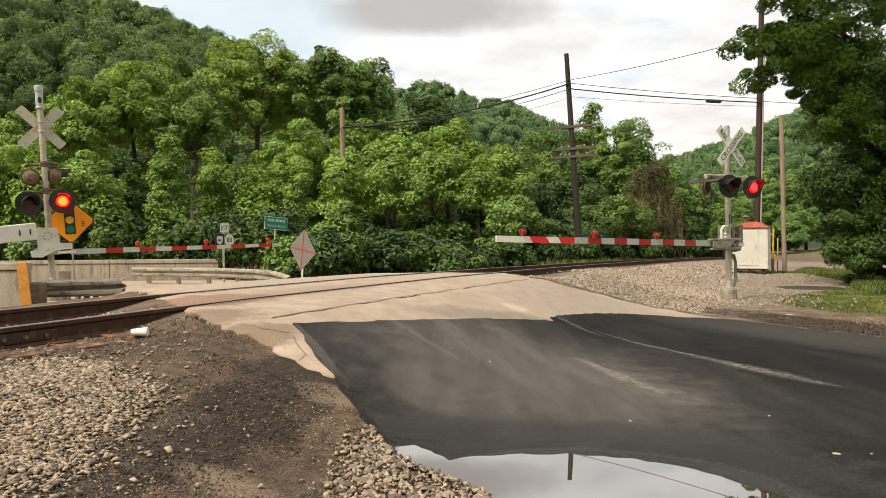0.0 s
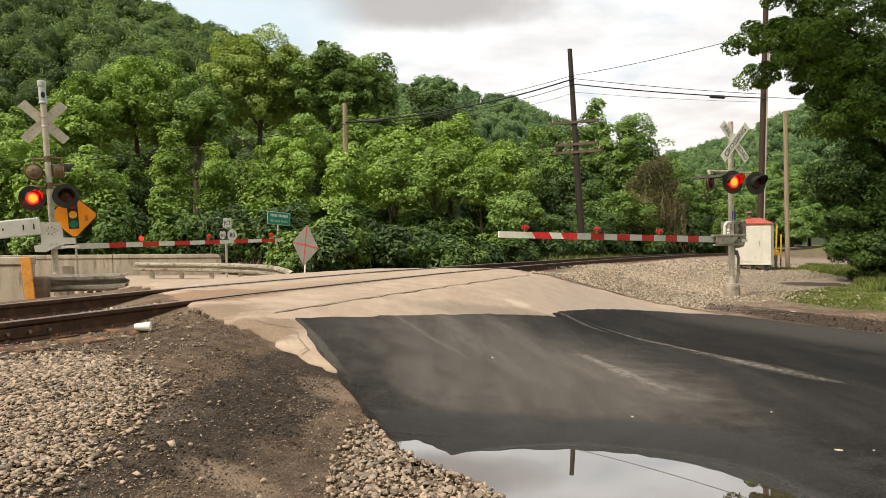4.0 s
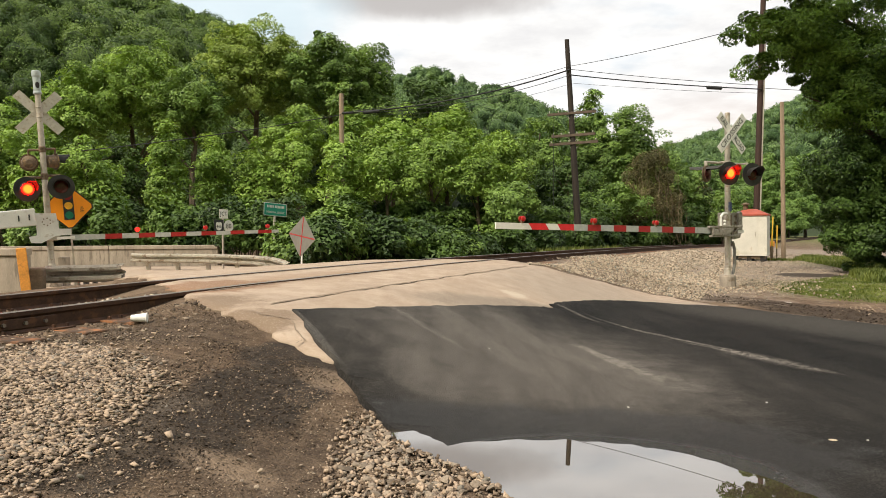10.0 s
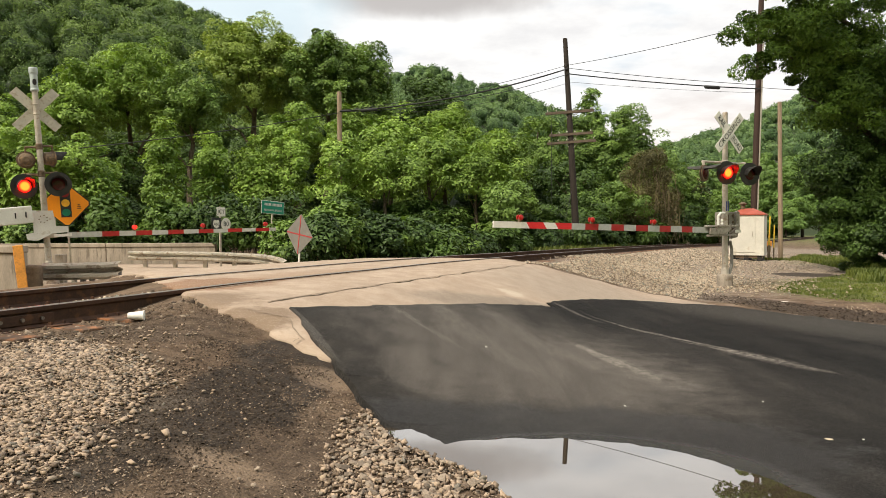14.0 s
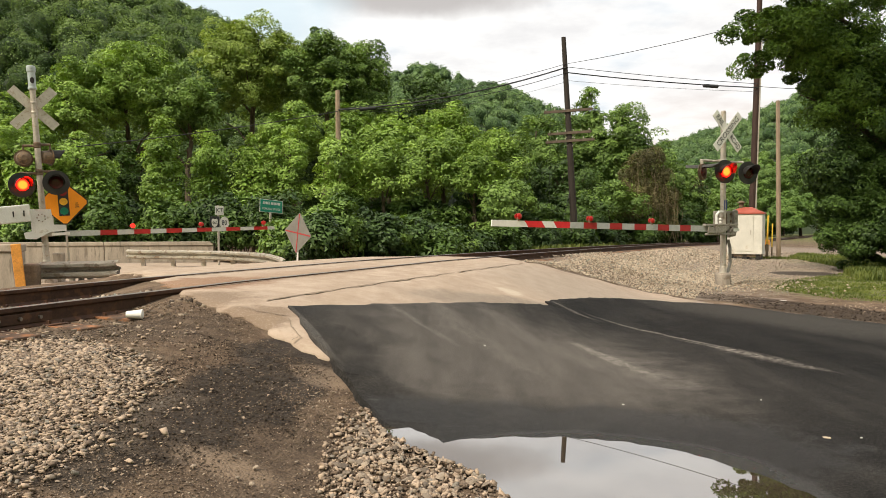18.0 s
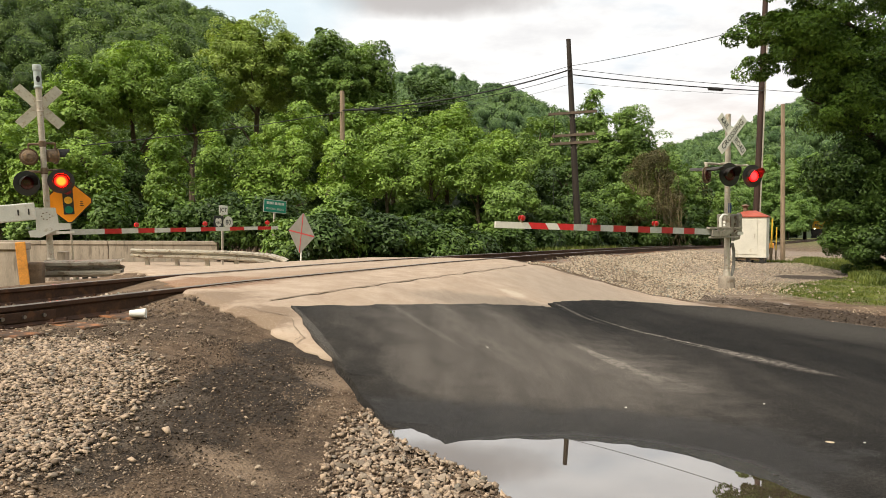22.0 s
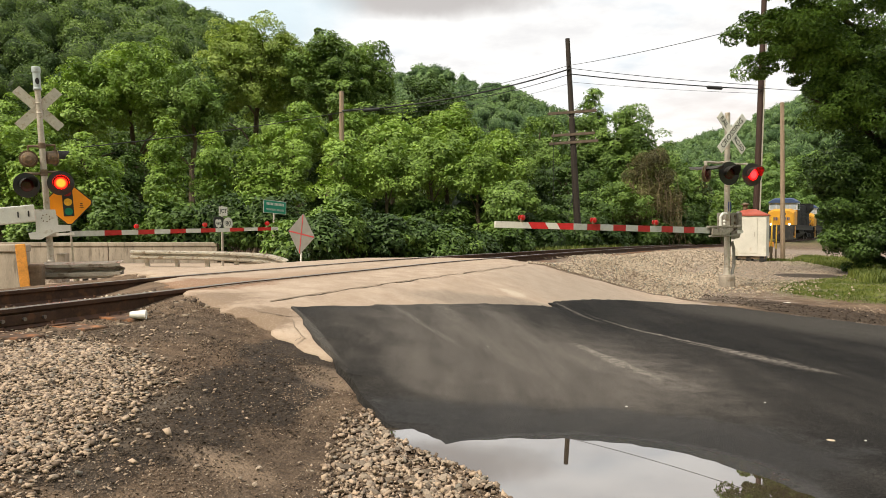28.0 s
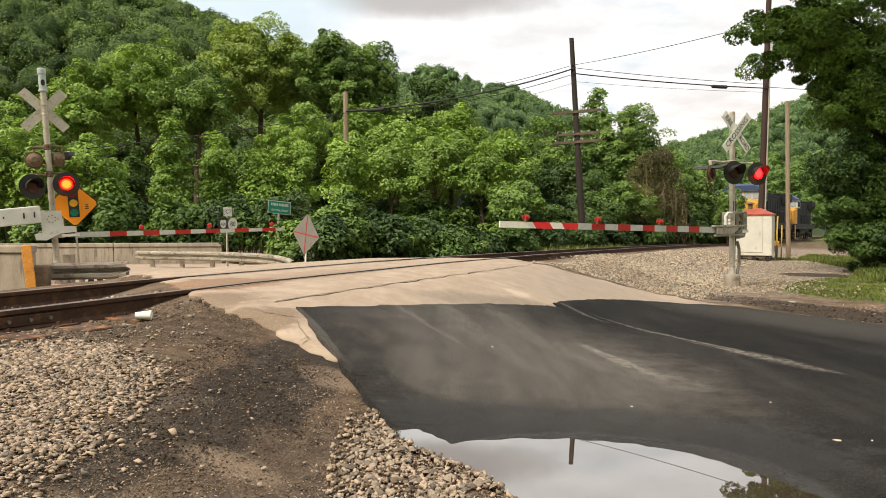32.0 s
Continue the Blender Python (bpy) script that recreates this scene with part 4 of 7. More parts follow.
def crossbuck(parent, z, size, off=0.075, yaw=0.0):
    """Two white blades with black words on the front and bare backs."""
    for turn, words in ((45, (("RAIL", -0.30), ("ROAD", 0.30))), (-45, (("CROSSING", 0.0),))):
        bm = bmesh.new()
        w, h = size / 2, 0.115
        c = 0.02
        plate(bm, [(-w + c, -h), (w - c, -h), (w, -h + c), (w, h - c), (w - c, h), (-w + c, h), (-w, h - c), (-w, -h + c)], 0.006)
        front = pose(0, 0, z, 0, 0, yaw) @ pose(0, -off - (0.014 if turn < 0 else 0), 0, 0, turn, 0)
        blade = part("blade", bm, M_SIGNWHITE, parent, "white blade lettered in black", front)
        for body, at in words:
            word("lettering", body, 0.205, M_LETTER, blade, pose(at * size, -0.006, 0), 0.80 if body != "CROSSING" else 1.08)
        bm = bmesh.new()
        plate(bm, [(-w, -h), (w, -h), (w, h), (-w, h)], 0.004)
        box(bm, (0, 0.006, h - 0.012), (size * 0.98, 0.012, 0.012))
        box(bm, (0, 0.006, -h + 0.012), (size * 0.98, 0.012, 0.012))
        part("back_panel", bm, M_SIGNBACK, blade, "bare dull metal back", pose(0, 0.007, 0))


def gate_arm(parent, root, rise, red, mats, first, stripe, count, last, lit):
    """A tapered arm along -x in striped pieces, with three lamps on top."""
    arm = new("gate_arm")
    arm.parent = parent
    arm.matrix_basis = pose(*root, 0, rise, 0)
    tagged(arm, "lowered red and white striped gate arm")
    x = 0.0
    k = 0
    pieces = [first] + [stripe] * count + list(last)
    length = sum(pieces)
    red_now = False
    while x < length - 0.02:
        step = min(pieces[k], length - x)
        near_tip = x > length - sum(last) - 0.05 and mats[2] is not mats[0]
        full, taper = (0.150, 0.018) if mats[2] is not mats[0] else (0.142, 0.05)
        h0, h1 = (full - taper * x / length) / 2, (full - taper * (x + step) / length) / 2
        lean = 0.10 if near_tip else 0.0
        bm = bmesh.new()
        first_tip = near_tip and x < length - sum(last) + 0.02
        plate(bm, [(-x + (0 if first_tip else lean), -h0), (-x - step + (lean if x + step < length - 0.02 else 0), -h1), (-x - step, h1), (-x, h0)], 0.03)
        mat = (mats[3] if red_now else mats[2]) if near_tip else (mats[1] if red_now else mats[0])
        part("stripe", bm, mat, arm, "red strip" if red_now else "white strip")
        x += step
        k += 1
        red_now = not red_now
    glows = []
    for i, at in enumerate(red):
        bm = bmesh.new()
        box(bm, (0, 0, 0.03), (0.05, 0.05, 0.08), None, 0.008)
        lampbase = part("arm_lamp", bm, M_BROWNMETAL, arm, "small red arm lamp", pose(-at, 0, 0.07))
        for s in (-1, 1):
            bm = bmesh.new()
            lathe(bm, [(0.055, 0.0), (0.062, 0.01), (0.055, 0.03), (0.015, 0.042)], pose(0, s * 0.028, 0.085, 90 * (1 if s < 0 else -1)), 12)
            part("lens", bm, M_ARMLENS, lampbase, "red lens")
        if lit == i:
            bm = bmesh.new()
            lathe(bm, [(0.06, 0.0), (0.05, 0.012), (0.01, 0.02)], pose(0, 0, 0, -90), 12)
            glows.append(part("lit_lens", bm, GLOW_ARM, lampbase, "glowing red arm lamp", pose(0, 0.072, 0.085)))
    return glows


def signal(name, m, label, top, buck, buck_size, lamps, extra, arm_z, rise, arm_cut, arm_lamps, mats, left_style, glow):
    """A crossing signal: base, mast, crossbuck, lamps, gate gear and arm."""
    sig = thing(name, m, label, "crossing signal", "crossing signals")
    flash = []
    bm = bmesh.new()
    lathe(bm, [(0.19, -0.03), (0.205, 0.0), (0.20, 0.36), (0.18, 0.41)], None, 12)
    part("concrete_base", bm, M_FOOTING, sig, "grey-brown concrete footing")
    bm = bmesh.new()
    lathe(bm, [(0.15, 0.37), (0.15, 0.40), (0.10, 0.41), (0.085, 0.55), (0.074, 0.58), (0.068, top - 0.0), (0.05, top + 0.02)])
    part("mast", bm, M_ALU, sig, "round grey metal mast")
    crossbuck(sig, buck, buck_size, *((0.075, 0.0) if left_style else (0.13, -5.0)))
    for z in (buck + 0.12, buck - 0.12):
        bm = bmesh.new()
        lathe(bm, [(0.075, -0.02), (0.08, -0.01), (0.08, 0.01), (0.075, 0.02)], pose(0, 0, z))
        box(bm, (0, -0.07, z), (0.1, 0.03, 0.035))
        part("clamp", bm, M_ALU, sig)
    for (x, y, z, turn, lit, arm_dy) in lamps:
        unit_m = pose(x, y, z, 0, 0, turn)
        flash.append((lamp_unit(sig, unit_m, lit, glow[len(flash) % 2] if lit else None), lit))
    for (x, y, z, turn) in extra:
        lamp_unit(sig, pose(x, y, z, 0, 0, turn), False, None, "brown round flasher lamp turned away", 0.21, M_BROWNMETAL, None if left_style else M_DARKGREY, left_style)
    # bracket pipes for the lamps
    for z in sorted({l[2] for l in lamps} | {e[2] for e in extra}):
        row = [l for l in list(lamps) + list(extra) if l[2] == z]
        xs = [l[0] for l in row]
        mat = M_BROWNMETAL if left_style else M_ALU
        bm = bmesh.new()
        pipe(bm, [(min(xs + [0]), 0.0, z + 0.30), (max(xs + [0]), 0.0, z + 0.30)], 0.03)
        part("lamp_bracket", bm, mat, sig, "pipe bracket carrying the lamps")
        for l in row:
            bm = bmesh.new()
            pipe(bm, [(l[0], 0.0, z + 0.30), (l[0], l[1] * 0.6, z + 0.30), (l[0], l[1] * 0.6, z + 0.14)], 0.022)
            part("lamp_hanger", bm, mat, sig)
        bm = bmesh.new()
        lathe(bm, [(0.07, z + 0.24), (0.085, z + 0.26), (0.085, z + 0.34), (0.07, z + 0.36)])
        part("collar", bm, mat, sig)
    if left_style:
        bm = bmesh.new()
        lathe(bm, [(0.07, top), (0.10, top + 0.02), (0.10, top + 0.05), (0.085, top + 0.07), (0.085, top + 0.42), (0.10, top + 0.45), (0.10, top + 0.56), (0.09, top + 0.58)])
        part("bell", bm, M_BELL, sig, "pale blue-grey bell housing on top")
        bm = bmesh.new()
        lathe(bm, [(0.045, 0.0), (0.045, 0.01)], pose(0, 0.083, top + 0.22, -90, 0, 0) @ Matrix.Diagonal((1, 1.7, 1, 1)))
        part("bell_opening", bm, M_BLACKFLAT, sig, "dark oval opening")
    # gate gear
    gear = new("gate_mechanism")
    gear.parent = sig
    gear.matrix_basis = pose(0, 0, arm_z)
    tagged(gear, "grey gate mechanism with counterweight")
    if left_style:
        bm = bmesh.new()
        plate(bm, [(0.42, -0.2), (0.2, -0.22), (-0.12, -0.06), (-0.46, -0.05), (-0.46, 0.1), (-0.2, 0.12), (-0.16, 0.5), (0.28, 0.52), (0.28, -0.02), (0.45, -0.05)][::-1], 0.05, pose(0, 0.16, 0.12))
        part("side_plate", bm, M_WHITE, gear, "white steel side plate")
        bm = bmesh.new()
        box(bm, (0.0, 0.0, 0.2), (0.42, 0.3, 0.5), None, 0.02)
        part("motor_case", bm, M_ALU, gear)
        bm = bmesh.new()
        box(bm, (0.74, 0.2, 0.52), (0.93, 0.06, 0.42), pose(0, 0, 0, 0, 4, 0), 0.025)
        weight = part("counterweight", bm, M_WHITE, gear, "white rounded counterweight plate")
        for x in (0.42, 0.64, 1.06):
            bm = bmesh.new()
            box(bm, (x, 0.235, 0.52 - 0.07 * (x - 0.74)), (0.03, 0.02, 0.14 if x < 1 else 0.05), None, 0.004)
            part("slot", bm, M_BLACKFLAT, weight)
        for i in range(7):
            bm = bmesh.new()
            a = i * 0.9
            c = Vector((0.06 + 0.09 * math.cos(a), 0.188, 0.42 + 0.09 * math.sin(a)))
            rod(bm, c, c + Vector((0, 0.02, 0)), 0.016, sides=6)
            part("bolt", bm, M_BROWNMETAL, gear)
        bm = bmesh.new()
        box(bm, (-0.34, 0.195, -0.0), (0.4, 0.006, 0.07))
        part("name_plate", bm, M_SIGNWHITE, gear, "small white plate with a red line")
    else:
        bm = bmesh.new()
        box(bm, (0.40, 0.24, 0.20), (0.50, 0.36, 0.54), None, 0.02)
        part("motor_case", bm, M_GEAR, gear, "grey motor case")
        bm = bmesh.new()
        box(bm, (-0.24, -0.10, 0.10), (1.35, 0.10, 0.05), None, 0.01)
        part("upper_bar", bm, M_GEAR, gear)
        bm = bmesh.new()
        box(bm, (-0.24, -0.10, -0.14), (1.2, 0.08, 0.05), None, 0.01)
        part("lower_bar", bm, M_GEAR, gear)
        bm = bmesh.new()
        plate(bm, [(-0.8, -0.1), (-0.5, -0.12), (-0.2, -0.1), (0.0, 0.0), (0.0, 0.07), (-0.4, 0.03), (-0.8, 0.06)], 0.05, pose(0, -0.14, 0))
        part("arm_bracket", bm, M_GEAR, gear, "grey arm bracket")
        bm = bmesh.new()
        plate(bm, [(0.25, -0.24), (0.50, -0.20), (0.60, 0.0), (0.60, 0.46), (0.52, 0.5), (0.46, 0.46), (0.46, 0.05), (0.25, -0.08)], 0.08, pose(0, 0.02, 0))
        part("counterweight_arm", bm, M_GEAR, gear, "bent grey counterweight arm")
        bm = bmesh.new()
        pipe(bm, [(-0.22, -0.02, 0.0), (-0.36, -0.06, 0.1), (-0.36, -0.06, 0.36), (-0.26, -0.06, 0.44), (-0.1, -0.06, 0.44)], 0.03)
        part("cable_pipe", bm, M_WHITE, gear)
        for i in range(3):
            bm = bmesh.new()
            made = bmesh.ops.create_uvsphere(bm, u_segments=10, v_segments=8, radius=0.035)["verts"]
            bmesh.ops.translate(bm, vec=(-0.26, -0.1, 0.08 + 0.08 * i), verts=made)
            part("insulator", bm, M_WHITE, gear)
        bm = bmesh.new()
        box(bm, (0.40, -0.11, -0.04), (0.24, 0.012, 0.08))
        part("name_plate", bm, M_SIGNWHITE, gear, "small white plate")
        bm = bmesh.new()
        box(bm, (0.02, -0.02, 0.62), (0.12, 0.1, 0.26), None, 0.01)
        part("blue_box", bm, material("blue paint", (0.02, 0.04, 0.16), 0.5), gear, "small dark blue box")
        for x in (0.22, 0.58):
            bm = bmesh.new()
            box(bm, (x, 0.05, 0.2), (0.03, 0.02, 0.4), None, 0.005)
            part("case_rib", bm, M_BROWNMETAL, gear)
        for z in (0.02, 0.2, 0.38):
            bm = bmesh.new()
            rod(bm, (0.40, 0.03, z), (0.40, 0.07, z), 0.03, sides=10)
            part("bolt", bm, M_BROWNMETAL, gear)
        bm = bmesh.new()
        pipe(bm, [(0.18, -0.02, -0.3), (0.26, -0.02, -0.5), (0.27, -0.02, -0.9), (0.18, -0.02, -1.15), (0.14, -0.02, -1.3)], 0.04)
        part("conduit", bm, M_GREYSIGN, gear, "bent grey conduit")
    glows = gate_arm(sig, (-0.46 if left_style else -0.62, 0.14 if left_style else -0.06, arm_z + (0.0 if left_style else 0.0)), rise, arm_lamps, mats, *arm_cut)
    return flash, glows


FLASH = []          # lit lenses with the half of the beat in which they shine
R_M = pose(7.52, 18.2, -0.10, 0, -0.5, 32)
flash, arm_glow = signal("crossing_signal", R_M, "railroad crossing signal with white crossbuck, flashing red lamps and lowered gate", 4.62, 4.09, 1.29,
                         [(-0.43, -0.36, 3.02, -16, True, 0), (0.53, -0.36, 3.02, -16, True, 0)], [(-0.90, -0.07, 3.02, 13), (-0.92, -0.03, 3.02, -167)],
                         1.57, 1.56, (0.779, 0.406, 10, (0.482,0.333,0.462,0.851), -1), (2.21, 4.236, 6.281), (M_ARMWHITE, M_ARMRED, M_ARMTIP, M_ARMTIPRED), False, (GLOW_ORANGE, GLOW_RED))
FLASH += [(flash[0][0], "A"), (flash[1][0], "B")]
L_M = pose(-9.68, 17.375, 0.172, 0, 3.2, 215)
flash, arm_glow2 = signal("crossing_signal", L_M, "railroad crossing signal seen from behind, red lamps flashing, gate lowered", 4.75, 4.32, 1.30,
                          [(0.42, 0.32, 2.42, 195, True, 0), (-0.31, 0.32, 2.46, 176, True, 0)], [(0.3, -0.12, 3.09, -2), (-0.28, -0.12, 3.12, -72)],
                          1.199, -1.7, (0.774, 0.406, 11, (0.215,), 0), (1.55, 3.33, 5.13), (M_ARMWHITE, M_ARMRED, M_ARMWHITE, M_ARMRED), True, (GLOW_ORANGE, GLOW_ORANGE))
FLASH += [(flash[0][0], "A"), (flash[1][0], "B")]

# ---- signs, barriers, poles ----
def disc_outline(r, k=20, squash=1.0):
    return [(r * math.cos(2 * math.pi * i / k), r * squash * math.sin(2 * math.pi * i / k)) for i in range(k)]


def diamond(half, cut=0.04):
    c = cut
    return [(-half, -c), (-half + 0.0, c), (-c, half), (c, half), (half, c), (half, -c), (c, -half), (-c, -half)]


def sign_post(parent, x, z0, z1, r=0.03):
    bm = bmesh.new()
    box(bm, (x, 0.03, (z0 + z1) / 2), (r * 1.6, r, z1 - z0), None, 0.004)
    return part("post", bm, M_ALU, parent, "thin grey metal post")


def build_signal_ahead():
    s = thing("warning_sign", pose(-9.40, 17.9, 0.25, 0, -4, 30), "orange diamond warning sign showing a traffic light, on a thin post", "road sign")
    sign_post(s, 0, 0, 2.3)
    bm = bmesh.new()
    plate(bm, diamond(0.555, 0.05), 0.006)
    part("border", bm, M_BLACK, s, "black edge", pose(0, 0.0, 1.93))
    bm = bmesh.new()
    plate(bm, diamond(0.525, 0.045), 0.006)
    face = part("face", bm, M_ORANGE, s, "orange sign face", pose(0, -0.005, 1.93))
    bm = bmesh.new()
    box(bm, (0, 0, 0), (0.24, 0.006, 0.72))
    part("traffic_light_symbol", bm, M_LETTER, face, "black upright rectangle", pose(0, -0.006, 0.03))
    for z, mat in ((0.27, M_SIGRED), (0.03, M_SIGYEL), (-0.21, M_SIGGRN)):
        bm = bmesh.new()
        plate(bm, disc_outline(0.095), 0.006)
        part("disc", bm, mat, face, m=pose(0, -0.012, z))
    for dz in (0, 0.05, 0.1):
        bm = bmesh.new()
        box(bm, (0, 0, 0), (0.09 - dz * 0.3, 0.004, 0.02))
        part("sticker_bar", bm, M_LETTER, face, m=pose(0.30, -0.005, -0.12 + dz))


def build_junction_sign():
    s = thing("junction_sign", pose(-8.12, 26.0, 0.10, 0, 0, 61), "white route junction signs for two highways on one post", "road sign")
    sign_post(s, 0, 0, 2.3, 0.045)
    bm = bmesh.new()
    box(bm, (0, 0, 0), (0.42, 0.006, 0.34), None, 0.002)
    face = part("junction_panel", bm, M_SIGNWHITE, s, "small white panel reading JCT", pose(0.02, 0, 2.11))
    word("lettering", "JCT", 0.22, M_LETTER, face, pose(0, -0.006, 0))
    bm = bmesh.new()
    box(bm, (0, 0, 0), (0.46, 0.005, 0.48), None, 0.002)
    back = part("route_panel", bm, M_LETTER, s, "black square with a white shield", pose(-0.22, 0, 1.65))
    bm = bmesh.new()
    plate(bm, [(-0.17, 0.16), (-0.1, 0.2), (0, 0.17), (0.1, 0.2), (0.17, 0.16), (0.19, 0.0), (0.14, -0.14), (0, -0.21), (-0.14, -0.14), (-0.19, 0.0)], 0.005)
    shield = part("shield", bm, M_SIGNWHITE, back, m=pose(0, -0.006, 0) @ Matrix.Diagonal((0.8, 1, 0.78, 1)))
    word("lettering", "460", 0.21, M_LETTER, shield, pose(0, -0.005, -0.01))
    bm = bmesh.new()
    plate(bm, disc_outline(0.235, 24), 0.005)
    rnd = part("route_panel", bm, M_SIGNWHITE, s, "white round route marker", pose(0.26, -0.002, 1.65))
    word("lettering", "80", 0.27, M_LETTER, rnd, pose(0, -0.005, 0))


def build_bridge_sign():
    s = thing("bridge_sign", pose(-6.50, 27.0, 0.10, 0, 3, 56), "green memorial bridge sign with white writing on a post", "road sign")
    sign_post(s, 0, 0, 2.55, 0.045)
    bm = bmesh.new()
    box(bm, (0, 0, 0), (1.17, 0.006, 0.50), None, 0.002)
    rim = part("rim", bm, M_SIGNWHITE, s, "thin white border", pose(0, 0, 2.30))
    bm = bmesh.new()
    box(bm, (0, 0, 0), (1.12, 0.006, 0.46), None, 0.002)
    face = part("face", bm, M_GREENSIGN, s, "green sign face", pose(0, -0.006, 2.30))
    for x, w in ((-0.27, 0.33), (0.22, 0.5)):
        for i in range(round(w / 0.072)):
            bm = bmesh.new()
            box(bm, (x - w / 2 + 0.072 * i + 0.02, 0, 0), (0.05, 0.004, 0.10))
            part("name_bar", bm, M_SIGNWHITE, face, m=pose(0, -0.006, 0.11))
    word("lettering", "MEMORIAL BRIDGE", 0.115, M_SIGNWHITE, face, pose(0, -0.006, -0.11), 0.93)


def build_diamond():
    s = thing("diamond_marker", pose(-4.0, 19.8, 0.35, 0, 4, -40), "grey diamond marker board with crossed red lines on a white post", "road sign")
    bm = bmesh.new()
    box(bm, (0, 0.02, 0.35), (0.05, 0.03, 0.75), None, 0.004)
    part("post", bm, M_WHITE, s, "thin white post")
    bm = bmesh.new()
    plate(bm, diamond(0.575, 0.02), 0.008)
    face = part("board", bm, M_GREYSIGN, s, "grey metal board", pose(0, 0, 1.03, 0, 5, 0))
    for turn in (0, 90):
        bm = bmesh.new()
        box(bm, (0, -0.007, 0), (1.10, 0.004, 0.034), pose(0, 0, 0, 0, turn, 0))
        part("red_line", bm, M_REDTAPE, face)


def w_beam(points, z, mat, size=1.0):
    """A corrugated guard rail along points."""
    prof = [(0.0, 0.165), (0.05, 0.16), (0.12, 0.115), (0.12, 0.06), (0.015, 0.02), (0.0, 0.0), (0.015, -0.02), (0.12, -0.06), (0.12, -0.115), (0.05, -0.16), (0.0, -0.165)]
    bm = bmesh.new()
    rings = []
    for i, (x, y, dz) in enumerate(points):
        a, b = points[max(0, i - 1)], points[min(len(points) - 1, i + 1)]
        d = Vector((b[0] - a[0], b[1] - a[1], 0)).normalized()
        side = Vector((d.y, -d.x, 0))
        rings.append([bm.verts.new(Vector((x, y, z + dz)) + side * u * size + Vector((0, 0, v * size))) for u, v in prof])
    for a, b in zip(rings, rings[1:]):
        for i in range(len(prof) - 1):
            bm.faces.new((a[i], b[i], b[i + 1], a[i + 1]))
    bmesh.ops.solidify(bm, geom=bm.faces[:], thickness=0.006)
    return bm


def build_guardrails():
    g = thing("guardrail", pose(0, 0, 0), "weathered steel guardrail curving off the bridge end", "guardrail", "guardrails")
    pts = [(-11.3, 25.5, 0.02), (-10.8, 25.4, 0.0), (-9.6, 25.1, 0.0), (-8.3, 24.5, 0.0), (-7.14, 23.6, 0.0), (-5.95, 22.4, 0.0), (-5.1, 21.2, -0.02), (-4.55, 20.3, -0.08), (-4.32, 19.9, -0.14)]
    part("beam", w_beam(pts, 0.60, M_GUARD), M_GUARD, g, "corrugated steel beam")
    for x, y in ((-8.25, 24.65), (-6.9, 23.55), (-5.85, 22.5), (-9.55, 25.25), (-10.75, 25.55)):
        bm = bmesh.new()
        box(bm, (x, y, 0.32), (0.14, 0.14, 0.66), None, 0.01)
        part("post", bm, M_ALU, g, "square guardrail post")
    g = thing("guardrail", pose(0, 0, 0), "short steel guardrail with flared end beside the signal", "guardrail", "guardrails")
    pts = [(-9.0, 15.85, 0.0), (-8.4, 16.05, 0.0), (-7.7, 16.12, 0.01), (-7.4, 16.1, 0.03), (-7.26, 16.04, 0.04)]
    part("beam", w_beam(pts, 0.56, M_GUARDDARK, 1.2), M_GUARDDARK, g, "grimy corrugated steel beam")
    for i in range(6):
        bm = bmesh.new()
        x = -8.5 + 0.19 * i
        box(bm, (x, 16.25 + 0.04 * i, 0.32), (0.09, 0.12, 0.5), None, 0.01)
        part("post", bm, M_DARKGREY if i % 3 else M_CONCRETE2, g)
    bm = bmesh.new()
    box(bm, (0, 0, 0), (0.36, 0.3, 0.52), pose(-9.06, 15.55, 0.47, 0, 0, 12), 0.05)
    part("end_block", bm, M_RUSTBLOCK, g, "rusty rounded end block")
    s = thing("marker_post", pose(-8.80, 14.75, 0.28, 0, -5.5, 20), "leaning orange-painted wooden marker post", "post")
    bm = bmesh.new()
    box(bm, (0, 0, 0.44), (0.19, 0.05, 0.94), None, 0.012)
    part("board", bm, M_POSTWOOD, s)


def build_parapets():
    for name, a, b, z0, z1, thick, cuts in (("wall_bridge_far", (-40.0, 27.3), (-9.25, 29.0), 0.05, 1.01, 0.35, 7), ("wall_bridge_near", (-34.0, 15.2), (-9.1, 15.3), -0.2, 1.17, 0.35, 6)):
        w = thing(name, pose(0, 0, 0), "stained concrete bridge parapet in cast sections", "wall", kind="structure")
        a, b = Vector((*a, 0)), Vector((*b, 0))
        d = (b - a)
        turn = pose(0, 0, 0, 0, 0, math.degrees(math.atan2(d.y, d.x)))
        for i in range(cuts):
            bm = bmesh.new()
            c = a + d * ((i + 0.5) / cuts)
            length = d.length / cuts - 0.02
            box(bm, (c.x, c.y, (z0 + z1) / 2 - 0.08), (length, thick, z1 - z0 - 0.16), turn, 0.02)
            box(bm, (c.x, c.y, z1 - 0.08), (length, thick + 0.08, 0.16), turn, 0.02)
            part("section", bm, M_CONCRETE, w)
    b = thing("concrete_block", pose(-9.62, 17.75, 0.1, 0, 0, 10), "small concrete block behind the signal mast", "block")
    bm = bmesh.new()
    box(bm, (0, 0, 0.4), (0.22, 0.3, 0.8), None, 0.02)
    part("block", bm, M_CONCRETE, b)


